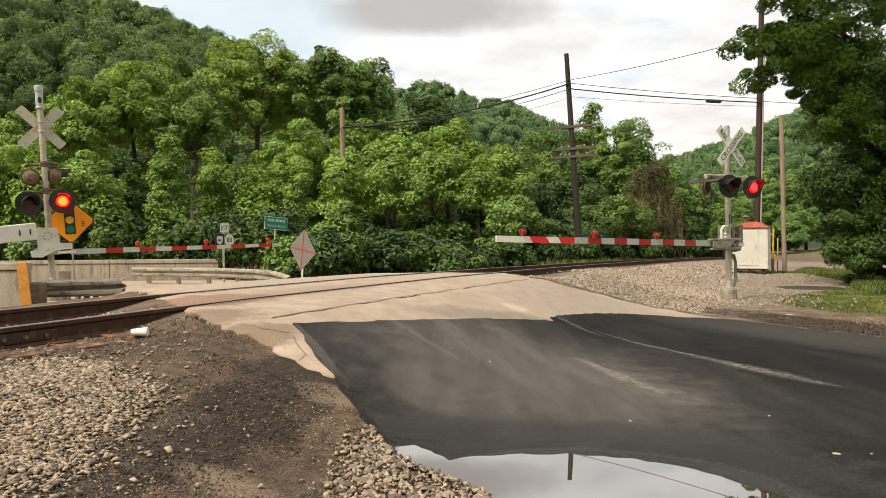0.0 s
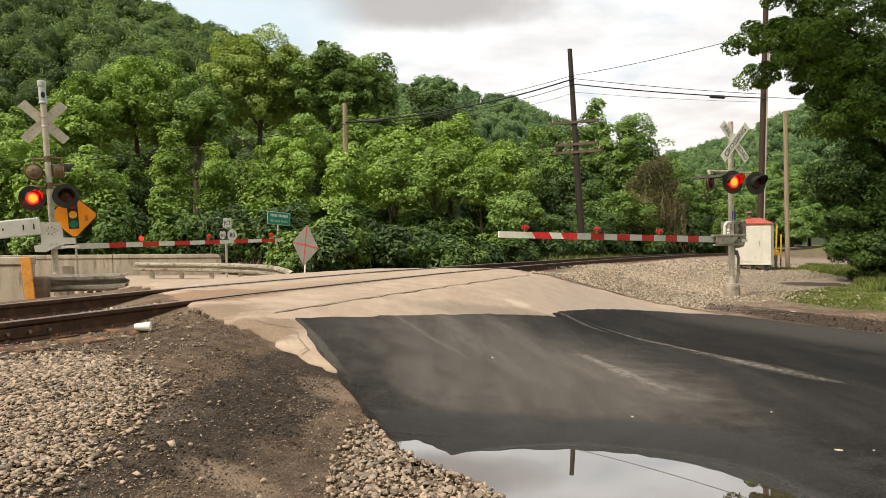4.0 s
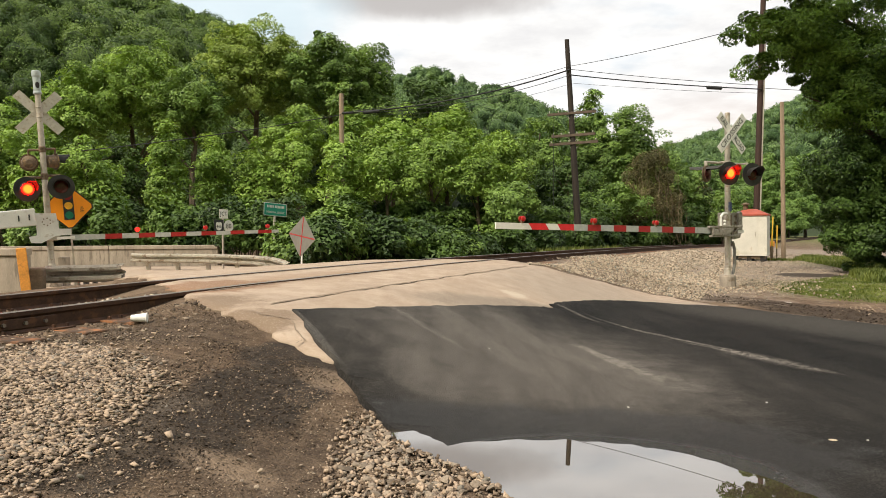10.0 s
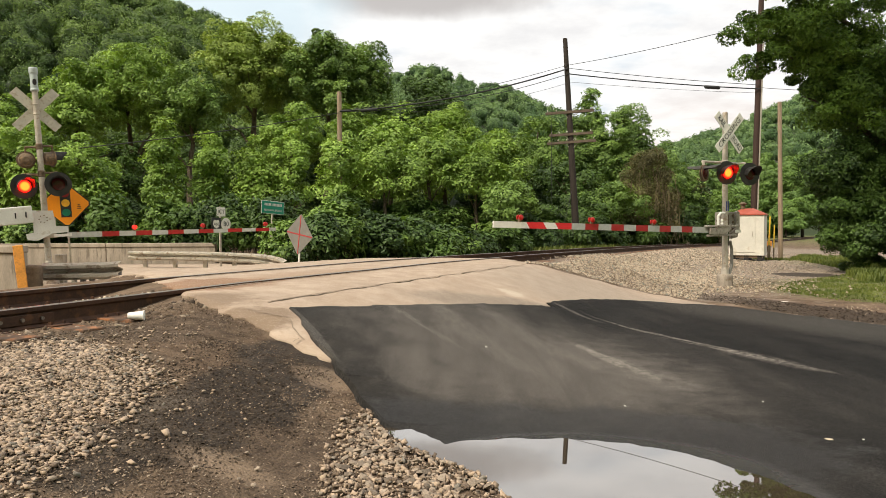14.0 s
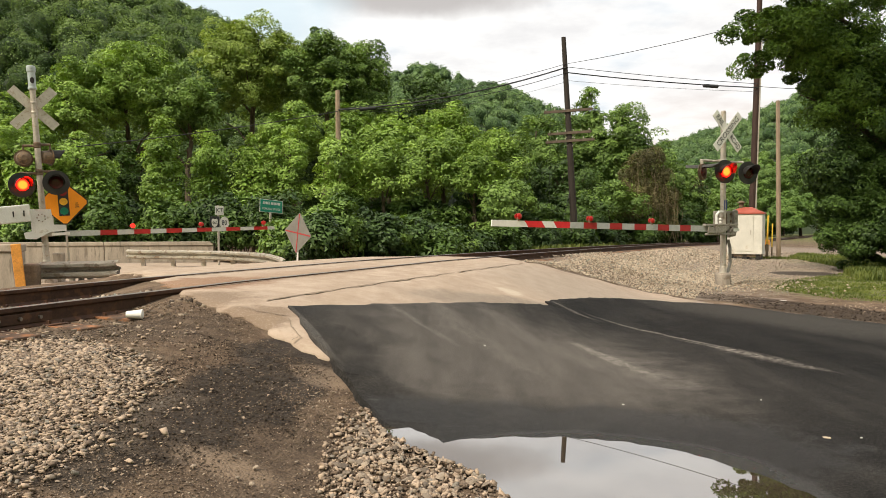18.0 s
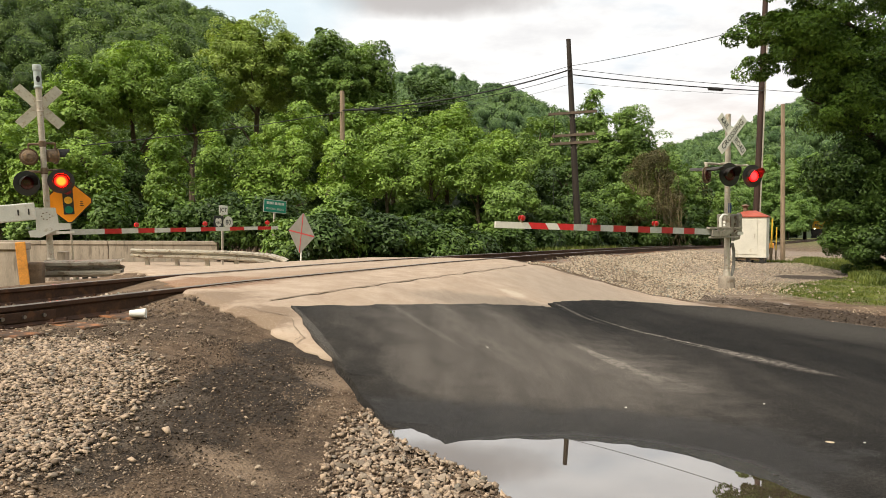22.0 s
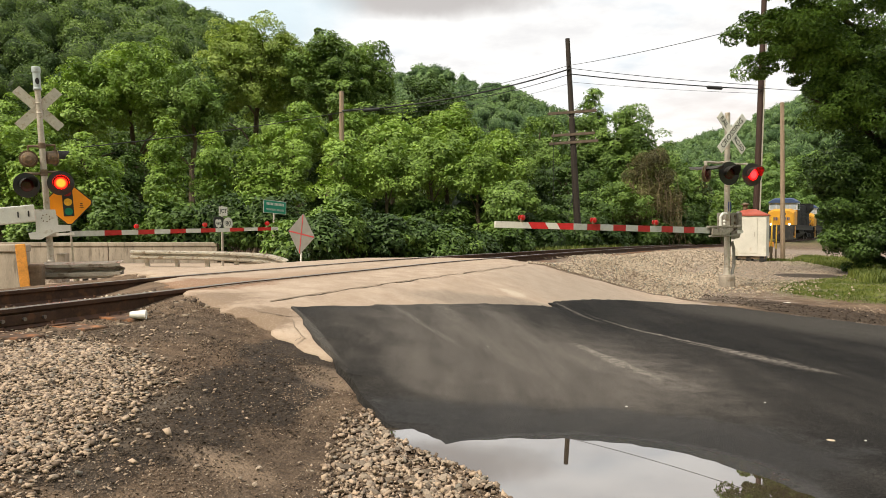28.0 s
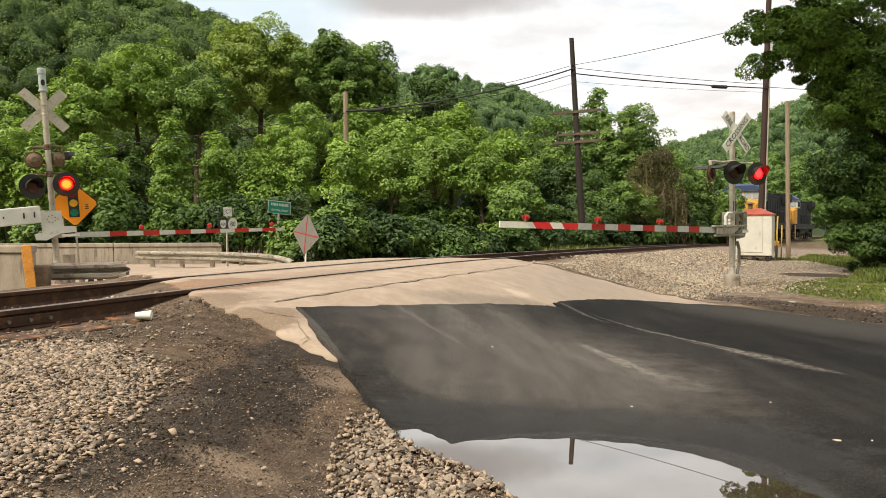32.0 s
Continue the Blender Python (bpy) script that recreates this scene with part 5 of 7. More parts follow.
def utility_pole(name, base, top, r0, r1, mat, label):
    p = thing(name, Matrix.Translation(base), label, "utility pole", "utility poles")
    bm = bmesh.new()
    v = Vector(top) - Vector(base)
    k = 9
    rings = []
    for i in range(k + 1):
        t = i / k
        c = v * t
        r = r0 + (r1 - r0) * t
        rings.append([bm.verts.new(c + Vector(((r + 0.006 * noise.noise((j, i, r0 * 50))) * math.cos(j * math.pi / 7), r * math.sin(j * math.pi / 7), 0))) for j in range(14)])
    for a, b in zip(rings, rings[1:]):
        for j in range(14):
            bm.faces.new((a[j], a[(j + 1) % 14], b[(j + 1) % 14], b[j]))
    bm.faces.new(rings[-1])
    part("pole", bm, mat, p)
    return p, v


def wire(name, a, b, sag, r=0.012, label="thin black overhead cable", splice=None):
    w = thing(name, Matrix.Translation(a), label, "cable", "overhead cables")
    a, b = Vector(a), Vector(b)
    pts = []
    for i in range(25):
        t = i / 24
        p = (b - a) * t
        p.z -= sag * 4 * t * (1 - t)
        pts.append(p)
    bm = bmesh.new()
    across = (b - a).cross(Vector((0, 0, 1))).normalized()
    rings = [[bm.verts.new(p + across * r * math.cos(k * 1.0472) + Vector((0, 0, r * math.sin(k * 1.0472)))) for k in range(6)] for p in pts]
    for p, q in zip(rings, rings[1:]):
        for k in range(6):
            bm.faces.new((p[k], p[(k + 1) % 6], q[(k + 1) % 6], q[k]))
    part("line", bm, M_WIRE, w)
    if splice:
        bm = bmesh.new()
        i = int(splice * 24)
        d = (pts[i + 1] - pts[i]).normalized()
        c = pts[i] - Vector((0, 0, 0.05))
        lathe(bm, [(0.04, -0.45), (0.10, -0.4), (0.10, 0.4), (0.04, 0.45)], Matrix.Translation(c) @ d.to_track_quat("Z", "Y").to_matrix().to_4x4(), 10)
        part("splice_case", bm, M_WIRE, w, "fat black splice case")
    return w


def crossarm(parent, at, length, turn, braces=True):
    bm = bmesh.new()
    box(bm, (0, 0, 0), (length, 0.12, 0.15), None, 0.01)
    arm = part("crossarm", bm, M_ARMWOOD, parent, "weathered wooden crossarm", Matrix.Translation(at) @ pose(0, -0.16, 0, 0, -3, turn))
    for i in range(6):
        bm = bmesh.new()
        x = -length / 2 + 0.12 + (length - 0.24) * i / 5
        lathe(bm, [(0.012, 0.05), (0.012, 0.11), (0.032, 0.12), (0.036, 0.165), (0.016, 0.19)], pose(x, 0, 0), 8)
        part("insulator", bm, M_SIGNBACK, arm)
    if braces:
        for s in (-1, 1):
            bm = bmesh.new()
            rod(bm, (s * 0.42, 0.06, 0), (0, 0.06, -0.42), 0.016, sides=6)
            part("brace", bm, M_ALU, arm)


def build_poles():
    p, v = utility_pole("utility_pole", (7.98, 40.0, 0.25), (7.27, 40.0, 12.45), 0.22, 0.13, M_WOOD, "dark leaning wooden utility pole with old crossarms")
    crossarm(p, v * 0.655, 2.75, -8)
    crossarm(p, v * 0.552, 2.45, -8)
    crossarm(p, v * 0.515, 2.75, -8)
    bm = bmesh.new()
    rod(bm, v * 0.66 + Vector((-1.0, 0, 0)), Vector((-1.6, -0.6, 0)), 0.012, sides=5)
    rod(bm, v * 0.32, Vector((-1.3, -1.0, 0)), 0.012, sides=5)
    part("guy_wire", bm, M_WIRE, p, "thin slanting guy wires")
    p2, v2 = utility_pole("utility_pole", (-5.33, 38.0, 0.2), (-5.37, 38.0, 9.05), 0.16, 0.125, M_WOODPALE, "pale bare wooden utility pole among the trees")
    p3, v3 = utility_pole("utility_pole", (18.09, 40.0, -0.1), (18.59, 40.0, 17.5), 0.175, 0.14, M_WOODRED, "tall red-brown utility pole with a conduit")
    bm = bmesh.new()
    rod(bm, Vector((0.17, -0.14, 0)), v3 * 0.7 + Vector((0.15, -0.13, 0)), 0.04, sides=8)
    part("conduit", bm, M_ALU, p3, "thin grey conduit strapped to the pole")
    utility_pole("utility_pole", (18.07, 36.6, -0.1), (17.94, 36.6, 8.2), 0.12, 0.10, M_WOODPALE, "pale slim wooden pole beside the signal cabinet")
    wire("cable", (7.36, 39.85, 10.9), (16.6, 25.0, 10.3), 0.25, 0.014)
    wire("cable", (7.38, 39.85, 10.74), (18.4, 39.8, 9.75), 0.08, 0.016)
    wire("cable", (7.40, 39.85, 10.42), (18.4, 39.8, 9.53), 0.10, 0.032, "thick black overhead cable with a splice case", 0.77)
    wire("cable", (7.42, 39.85, 9.96), (18.4, 39.8, 9.3), 0.08, 0.009)
    wire("cable", (-5.35, 37.9, 8.02), (7.36, 39.85, 10.9), 0.30, 0.015)
    wire("cable", (-5.35, 37.9, 7.98), (7.38, 39.85, 10.70), 0.42, 0.042, "thick black overhead cable with a splice case", 0.125)
    wire("cable", (-5.35, 37.9, 7.95), (7.40, 39.85, 10.40), 0.5, 0.018)
    wire("cable", (-5.35, 37.9, 7.9), (7.42, 39.85, 9.9), 0.55, 0.009)
    wire("cable", (-14.9, 29.0, 4.95), (-5.35, 37.9, 7.9), 0.12, 0.024)
    wire("cable", (18.4, 39.8, 9.6), (24.5, 36.0, 8.6), 0.1, 0.016)


def build_cabinet():
    c = thing("signal_cabinet", pose(15.62, 35.0, -0.06, 0, 0, -31), "off-white metal signal cabinet with a red roof on a dark base", "cabinet")
    bm = bmesh.new()
    box(bm, (0, 0, 1.27), (1.62, 1.25, 2.0), None, 0.015)
    body = part("body", bm, M_CABINET, c, "off-white painted steel body")
    bm = bmesh.new()
    box(bm, (-0.1, -0.635, 1.30), (1.0, 0.025, 1.75), None, 0.008)
    door = part("door", bm, M_CABINET, body, "flush steel door")
    bm = bmesh.new()
    box(bm, (0.28, -0.66, 1.35), (0.03, 0.03, 0.22), None, 0.006)
    part("handle", bm, M_ALU, door)
    for z in (0.6, 1.3, 2.0):
        bm = bmesh.new()
        rod(bm, (-0.62, -0.65, z - 0.06), (-0.62, -0.65, z + 0.06), 0.018, sides=8)
        part("hinge", bm, M_ALU, door)
    bm = bmesh.new()
    w, d, e = 0.86, 0.68, 0.25
    lo = [bm.verts.new((x, y, 2.27)) for x, y in ((-w, -d), (w, -d), (w, d), (-w, d))]
    mid = [bm.verts.new((x, y, 2.33)) for x, y in ((-w, -d), (w, -d), (w, d), (-w, d))]
    hi = [bm.verts.new((x, 0, 2.62)) for x in (-e, e)]
    bm.faces.new(lo[::-1])
    for i in range(4):
        bm.faces.new((lo[i], lo[(i + 1) % 4], mid[(i + 1) % 4], mid[i]))
    bm.faces.new((mid[0], mid[1], hi[1], hi[0]))
    bm.faces.new((mid[2], mid[3], hi[0], hi[1]))
    bm.faces.new((mid[1], mid[2], hi[1]))
    bm.faces.new((mid[3], mid[0], hi[0]))
    part("roof", bm, M_REDROOF, c, "low hipped red roof")
    bm = bmesh.new()
    lathe(bm, [(0.11, 2.55), (0.11, 2.82), (0.2, 2.84), (0.2, 2.87), (0.03, 2.96)], pose(-0.25, 0, 0), 14)
    part("vent", bm, M_BROWNMETAL, c, "round roof vent with cap")
    for x in (-0.6, 0.0, 0.6):
        bm = bmesh.new()
        box(bm, (x, 0, 0.13), (0.22, 1.1, 0.27), None, 0.01)
        part("foot", bm, M_BLACKFLAT, c, "dark support block")
    bm = bmesh.new()
    box(bm, (0, -0.5, 0.2), (1.5, 0.1, 0.12), None, 0.01)
    part("sill", bm, M_BROWNMETAL, c)


def build_stakes():
    for x, y, h, lean in ((17.10, 36.0, 2.25, 3.0), (17.27, 36.2, 2.2, 0.5), (17.4, 36.0, 1.8, 1.0)):
        s = thing("marker_stake", pose(x, y, -0.06, 0, lean, 0), "thin yellow marker stake", "stake", "yellow marker stakes")
        bm = bmesh.new()
        box(bm, (0, 0, h / 2), (0.06, 0.02, h), None, 0.004)
        part("stake", bm, M_STAKE, s)
        bm = bmesh.new()
        box(bm, (0, -0.004, h * 0.18), (0.07, 0.03, h * 0.3), None, 0.004)
        part("sleeve", bm, M_WOODPALE, s)
    s = thing("barrier_board", pose(21.5, 46.0, 0.02, 0, 0, 20), "low orange barrier board far along the track", "barrier")
    bm = bmesh.new()
    box(bm, (0, 0, 0.55), (1.4, 0.2, 0.35), None, 0.03)
    part("board", bm, M_POSTWOOD, s)
    for x in (-0.5, 0.5):
        bm = bmesh.new()
        box(bm, (x, 0, 0.2), (0.08, 0.3, 0.42))
        part("leg", bm, M_BROWNMETAL, s)


def build_cup():
    x, y = -2.62, 6.02
    z = land(x, y) + 0.05
    c = thing("paper_cup", pose(x, y, z + 0.0, 0, 90, 12), "white paper cup lying on its side in the dirt", "cup")
    bm = bmesh.new()
    lathe(bm, [(0.028, -0.065), (0.042, 0.062)], None, 20)
    part("cup", bm, M_CUP, c)
    bm = bmesh.new()
    lathe(bm, [(0.042, 0.058), (0.045, 0.062), (0.042, 0.067)], None, 20)
    part("rim", bm, M_CUP, c)


build_signal_ahead()
build_junction_sign()
build_bridge_sign()
build_diamond()
build_guardrails()
build_parapets()
build_poles()
build_cabinet()
build_stakes()
build_cup()

# ---- foliage ----
def leaf_cloud(name, centres, normals, size, mat, parent=None, seed=0, long=1.25):
    """Many small pointed leaves, one face each, as arrays."""
    rng = np.random.default_rng(seed)
    k = len(centres)
    n = normals / np.maximum(1e-6, np.linalg.norm(normals, axis=1, keepdims=True))
    ref = rng.normal(size=(k, 3))
    a = np.cross(n, ref)
    a /= np.maximum(1e-6, np.linalg.norm(a, axis=1, keepdims=True))
    b = np.cross(n, a)
    s = np.broadcast_to(np.reshape(size, (-1, 1)), (k, 1)) * rng.uniform(0.6, 1.25, (k, 1))
    droop = n * s * 0.22
    v = np.stack([centres - a * s * long * 0.6 + b * s * 0.42, centres - a * s * long * 0.3 - b * s * 0.5, centres + a * s * long * 0.75 - droop * 2], 1).reshape(-1, 3)
    return bits(name, v, np.arange(k * 3).reshape(k, 3), mat, parent)


def clumps(rng, centre, radii, count, low=-0.5, hollow=0.35):
    """Clump centres near the skin of an uneven crown."""
    d = rng.normal(size=(count * 2, 3))
    d /= np.linalg.norm(d, axis=1, keepdims=True)
    d = d[d[:, 2] > low][:count]
    lobes = 0.86 + 0.20 * np.sin(d[:, 0] * 3.1 + rng.uniform(0, 6)) * np.cos(d[:, 1] * 2.7 + rng.uniform(0, 6)) + 0.14 * np.sin(d[:, 2] * 5 + d[:, 0] * 4 + rng.uniform(0, 6))
    r = lobes * (1 - hollow * rng.random(len(d)) ** 1.5)
    return np.array(centre) + d * r[:, None] * np.array(radii), d


def clump_leaves(rng, centres, out, radius, per, up=0.7, flat=0.7, jitter=0.30):
    """Leaves over the upper, outer side of each clump."""
    k = len(centres)
    d = rng.normal(size=(k, per, 3))
    d /= np.linalg.norm(d, axis=2, keepdims=True)
    d += out[:, None, :] * 0.45
    d[:, :, 2] += 0.25
    d /= np.linalg.norm(d, axis=2, keepdims=True)
    rad = radius * rng.uniform(0.55, 1.35, (k, 1, 1)) * rng.uniform(0.7, 1.0, (k, per, 1))
    p = centres[:, None, :] + d * rad * np.array((1, 1, flat))
    nrm = d * 0.7 + out[:, None, :] * 0.3 + rng.normal(size=(k, per, 3)) * jitter
    nrm[:, :, 2] += up
    return p.reshape(-1, 3), nrm.reshape(-1, 3)


def limbs(bm, rng, base, top, r, spread, count):
    """A tapered trunk with limbs."""
    base, top = Vector(base), Vector(top)
    pts = []
    for i in range(7):
        t = i / 6
        p = base.lerp(top, t)
        p += Vector((rng.normal() * 0.12, rng.normal() * 0.12, 0)) * (t * r * 8)
        pts.append((p, r * (1 - 0.75 * t)))
    for (p, r0), (q, r1) in zip(pts, pts[1:]):
        rod(bm, p, q, r0, r1, 8, False)
    for i in range(count):
        j = int(rng.integers(2, 6))
        p, r0 = pts[j]
        a = rng.uniform(0, 6.283)
        q = p + Vector((math.cos(a) * spread, math.sin(a) * spread, spread * rng.uniform(0.5, 1.1))) * rng.uniform(0.5, 0.9)
        m = p.lerp(q, 0.5) + Vector((0, 0, spread * 0.1))
        rod(bm, p, m, r0 * 0.5, r0 * 0.32, 6, False)
        rod(bm, m, q, r0 * 0.32, r0 * 0.1, 6, False)


def tree(base, height, width, mat, label, seed, leaf=0.24, clump=0.75, density=1.0, crown_low=0.25, name="tree", group="trees beyond the tracks", lean=0.0, per=190):
    """A tapered trunk with limbs and a crown of clumps of small leaves."""
    rng = np.random.default_rng(seed)
    t = thing(name, Matrix.Translation(base), label, "tree" if name == "tree" else "shrub", group)
    bm = bmesh.new()
    if name == "tree":
        limbs(bm, rng, (0, 0, 0), (lean, 0, height * 0.85), 0.018 * height + 0.03, width * 0.45, 8)
    else:
        for i in range(5):
            a = i * 1.257
            rod(bm, (0.1 * math.cos(a), 0.1 * math.sin(a), 0), (width * 0.3 * math.cos(a), width * 0.3 * math.sin(a), height * 0.6), 0.03, 0.01, 6, False)
    part("trunk" if name == "tree" else "stems", bm, M_BARK, t)
    zc = height * (1 + crown_low) / 2
    radii = (width / 2, width / 2, height * (1 - crown_low) / 2)
    area = 4 * math.pi * ((radii[0] * radii[2]) ** 1.6 * 2 / 3 + (radii[0] ** 2) ** 1.6 / 3) ** (1 / 1.6)
    count = max(12, int(area * density / (clump * clump) * 0.40))
    # several pointed lobes with dark clefts between them
    lobes = 7 + int(width * 0.7) if name == "tree" else 5
    share_n = max(5, int(count * 1.3 / lobes))
    cs, outs = [], []
    for i in range(lobes):
        a = i * 2.399 + rng.uniform(-0.5, 0.5)
        up = 0.95 - 1.65 * i / lobes
        ring = math.sqrt(max(0.0, 1 - up * up)) * rng.uniform(0.52, 0.66)
        lobe_r = rng.uniform(0.38, 0.52)
        mid = np.array((lean * 0.8 + math.cos(a) * ring * radii[0], math.sin(a) * ring * radii[1], zc + up * 0.62 * radii[2] * rng.uniform(0.85, 1.0)))
        tall = min(lobe_r * max(radii[0], radii[2]) * rng.uniform(0.9, 1.25), zc + radii[2] - mid[2])
        cc, oo = clumps(rng, (0, 0, 0), (lobe_r * radii[0], lobe_r * radii[1], max(0.25 * radii[2], tall)), share_n, -0.7, 0.35)
        cc[:, :2] *= (1 - 0.3 * np.maximum(0, oo[:, 2:3]))
        cs.append(cc + mid)
        outs.append(oo)
    c, out = np.concatenate(cs), np.concatenate(outs)
    p, nrm = clump_leaves(rng, c, out, clump, per)
    # sparse large leaves inside close the crown
    core, core_out = clumps(rng, (lean * 0.8, 0, zc), tuple(r * 0.72 for r in radii), count, -0.9, 0.6)
    q, qn = clump_leaves(rng, core, core_out, clump, per // 6)
    leaf_cloud("crown", np.concatenate([p, q]), np.concatenate([nrm, qn]), leaf, mat, t, seed + 1)
    return t


def at_depth(x, y, d):
    """World point from a bearing and rise as seen from the standpoint: right x, up y per metre ahead."""
    return Vector((x * d, d, 1.45 + y * d))


def tree_at(bearing, rise, half, depth, mat, label, seed, **kw):
    """A tree whose crown reaches the given rise, at a bearing, with a half width, all per metre of depth."""
    base = Vector((bearing * depth, depth, land(bearing * depth, depth) if depth < 200 else 0.0))
    height = 1.45 + rise * depth - base.z
    return tree(base, height, 2 * half * depth, mat, label, seed, **kw)


def px(x):
    return (x - 784) / 1230.6


def py(y):
    return (416 - y) / 1230.6


FRONT = "leafy bright green young tree in full leaf"
BACK = "tall broadleaf tree in dense summer leaf"
#        bearing  top  half-width depth material label
# some LEAF_DARK rows carry the shade low between the crowns
TREES = [
    (455, 32, 102, 52, LEAF_OLIVE, "tall airy olive-green tree", 0.24, 1.6), (588, 52, 86, 52, LEAF_MID, BACK, 0.26, 1.7), (672, 64, 40, 53, LEAF_MID, BACK, 0.26, 1.6),
    (250, 82, 110, 47, LEAF_BRIGHT, BACK, 0.25, 1.0), (150, 112, 85, 45, LEAF_BRIGHT, BACK, 0.25, 1.0), (345, 108, 75, 46, LEAF_MID, BACK, 0.25, 1.0), (60, 200, 80, 42, LEAF_BRIGHT, BACK, 0.25, 1.0), (10, 172, 75, 43, LEAF_BRIGHT, BACK, 0.25, 1.0),
    (765, 128, 70, 58, LEAF_DARK, BACK, 0.28, 1.0), (795, 180, 75, 43, LEAF_BRIGHT, BACK, 0.24, 1.0), (700, 195, 70, 42, LEAF_BRIGHT, BACK, 0.24, 1.0), (880, 222, 70, 41, LEAF_BRIGHT, BACK, 0.24, 1.0),
    (640, 172, 55, 44, LEAF_BRIGHT, BACK, 0.24, 1.0), (530, 190, 70, 45, LEAF_BRIGHT, BACK, 0.24, 1.0), (1046, 162, 36, 56, LEAF_MID, BACK, 0.27, 1.8), (1112, 190, 62, 54, LEAF_MID, BACK, 0.27, 1.4),
    (1170, 245, 50, 53, LEAF_MID, BACK, 0.27, 1.0), (960, 205, 55, 56, LEAF_MID, BACK, 0.27, 1.0), (1010, 290, 80, 50, LEAF_DARK, BACK, 0.25, 1.0), (930, 300, 60, 44, LEAF_DARK, BACK, 0.24, 1.0),
    (300, 222, 32, 36, LEAF_BRIGHT, FRONT, 0.21, 0.9), (385, 240, 28, 37, LEAF_BRIGHT, FRONT, 0.21, 0.9), (458, 250, 28, 37, LEAF_BRIGHT, FRONT, 0.21, 0.9), (165, 240, 55, 32, LEAF_BRIGHT, FRONT, 0.21, 0.9),
    (235, 260, 45, 38, LEAF_DARK, FRONT, 0.21, 1.0), (75, 240, 50, 31, LEAF_BRIGHT, FRONT, 0.21, 1.0), (10, 225, 55, 31, LEAF_BRIGHT, FRONT, 0.21, 1.0), (525, 225, 40, 38, LEAF_BRIGHT, FRONT, 0.21, 0.9),
    (612, 232, 48, 36.5, LEAF_BRIGHT, "young bright tree wrapped round a pole", 0.22, 0.8), (690, 260, 60, 37, LEAF_BRIGHT, FRONT, 0.22, 1.0), (770, 240, 65, 38, LEAF_BRIGHT, FRONT, 0.22, 1.0),
    (850, 270, 55, 37, LEAF_BRIGHT, FRONT, 0.22, 1.0), (905, 330, 45, 36, LEAF_MID, FRONT, 0.22, 1.0), (960, 370, 40, 38, LEAF_DARK, FRONT, 0.22, 1.0), (1090, 330, 60, 46, LEAF_MID, FRONT, 0.23, 0.9),
    (1150, 300, 45, 50, LEAF_OLIVE, FRONT, 0.23, 0.7), (1210, 290, 40, 54, LEAF_MID, BACK, 0.24, 0.9), (1050, 360, 50, 45, LEAF_DARK, FRONT, 0.23, 1.0),
]


def build_trees():
    for i, (x, y, half, d, mat, label, leaf, dens) in enumerate(TREES):
        low = (0.42 if 680 < x < 920 else 0.15) if d < 40 else (0.46 if x < 640 and d > 43 else 0.2)
        tree_at(px(x), py(y), half / 1230.6, d, mat, label, 100 + i, leaf=leaf * 0.54, clump=0.30 + 0.008 * d, density=dens * 0.85, crown_low=low, per=150)
    # dark trees added behind; their leaf colour stands for shade under the tall crowns
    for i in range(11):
        tree_at(px(-30 + 68 * i), py(225 + 22 * math.sin(2.3 * i)), 56 / 1230.6, 57 + 1.5 * (i % 3), LEAF_DARK, "added dark-leaved tree standing for shade under crowns", 600 + i, leaf=0.15, clump=0.75, density=1.0, crown_low=0.0, per=110)
    # understorey along the bank; mostly dark leaves, which carry the shade there
    rng = random.Random(3)
    for i in range(46):
        x = -20 + 1300 * i / 45 + rng.uniform(-12, 12)
        d = rng.uniform(29.5, 33.5) + (7 if x > 880 else 0) + (7 if x > 1060 else 0)
        if x > 520:
            d += 3 if x < 640 else 7
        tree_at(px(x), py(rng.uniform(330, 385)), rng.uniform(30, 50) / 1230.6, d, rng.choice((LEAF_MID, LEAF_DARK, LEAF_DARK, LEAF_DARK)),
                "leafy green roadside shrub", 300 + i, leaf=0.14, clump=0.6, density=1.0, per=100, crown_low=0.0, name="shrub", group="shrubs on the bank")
    # dark hedge of vines by the crossing
    for i in range(13):
        x = 520 + 24 * i
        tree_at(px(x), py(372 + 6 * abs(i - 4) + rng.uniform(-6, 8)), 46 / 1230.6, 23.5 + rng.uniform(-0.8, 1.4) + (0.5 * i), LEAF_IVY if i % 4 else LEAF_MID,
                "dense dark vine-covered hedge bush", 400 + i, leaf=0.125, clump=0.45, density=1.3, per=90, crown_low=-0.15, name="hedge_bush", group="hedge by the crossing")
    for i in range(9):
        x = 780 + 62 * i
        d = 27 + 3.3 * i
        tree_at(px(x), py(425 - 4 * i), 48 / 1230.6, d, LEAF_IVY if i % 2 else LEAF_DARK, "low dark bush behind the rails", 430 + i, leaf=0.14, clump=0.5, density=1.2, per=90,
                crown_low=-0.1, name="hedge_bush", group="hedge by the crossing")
    # scrub along the far side of the curve
    for i in range(17):
        y = 48 + 5.2 * i
        x, yy = track_point(-7.5 - rng.uniform(0, 2.0), y)
        h = rng.uniform(2.6, 4.4)
        tree((x, yy, land(x, yy)), h, rng.uniform(4.5, 6.0), LEAF_DARK if i % 3 else LEAF_MID, "leafy scrub beyond the curve of the track", 460 + i, 0.2, 0.8, 0.9, -0.1, "shrub", "scrub along the curve", per=80)
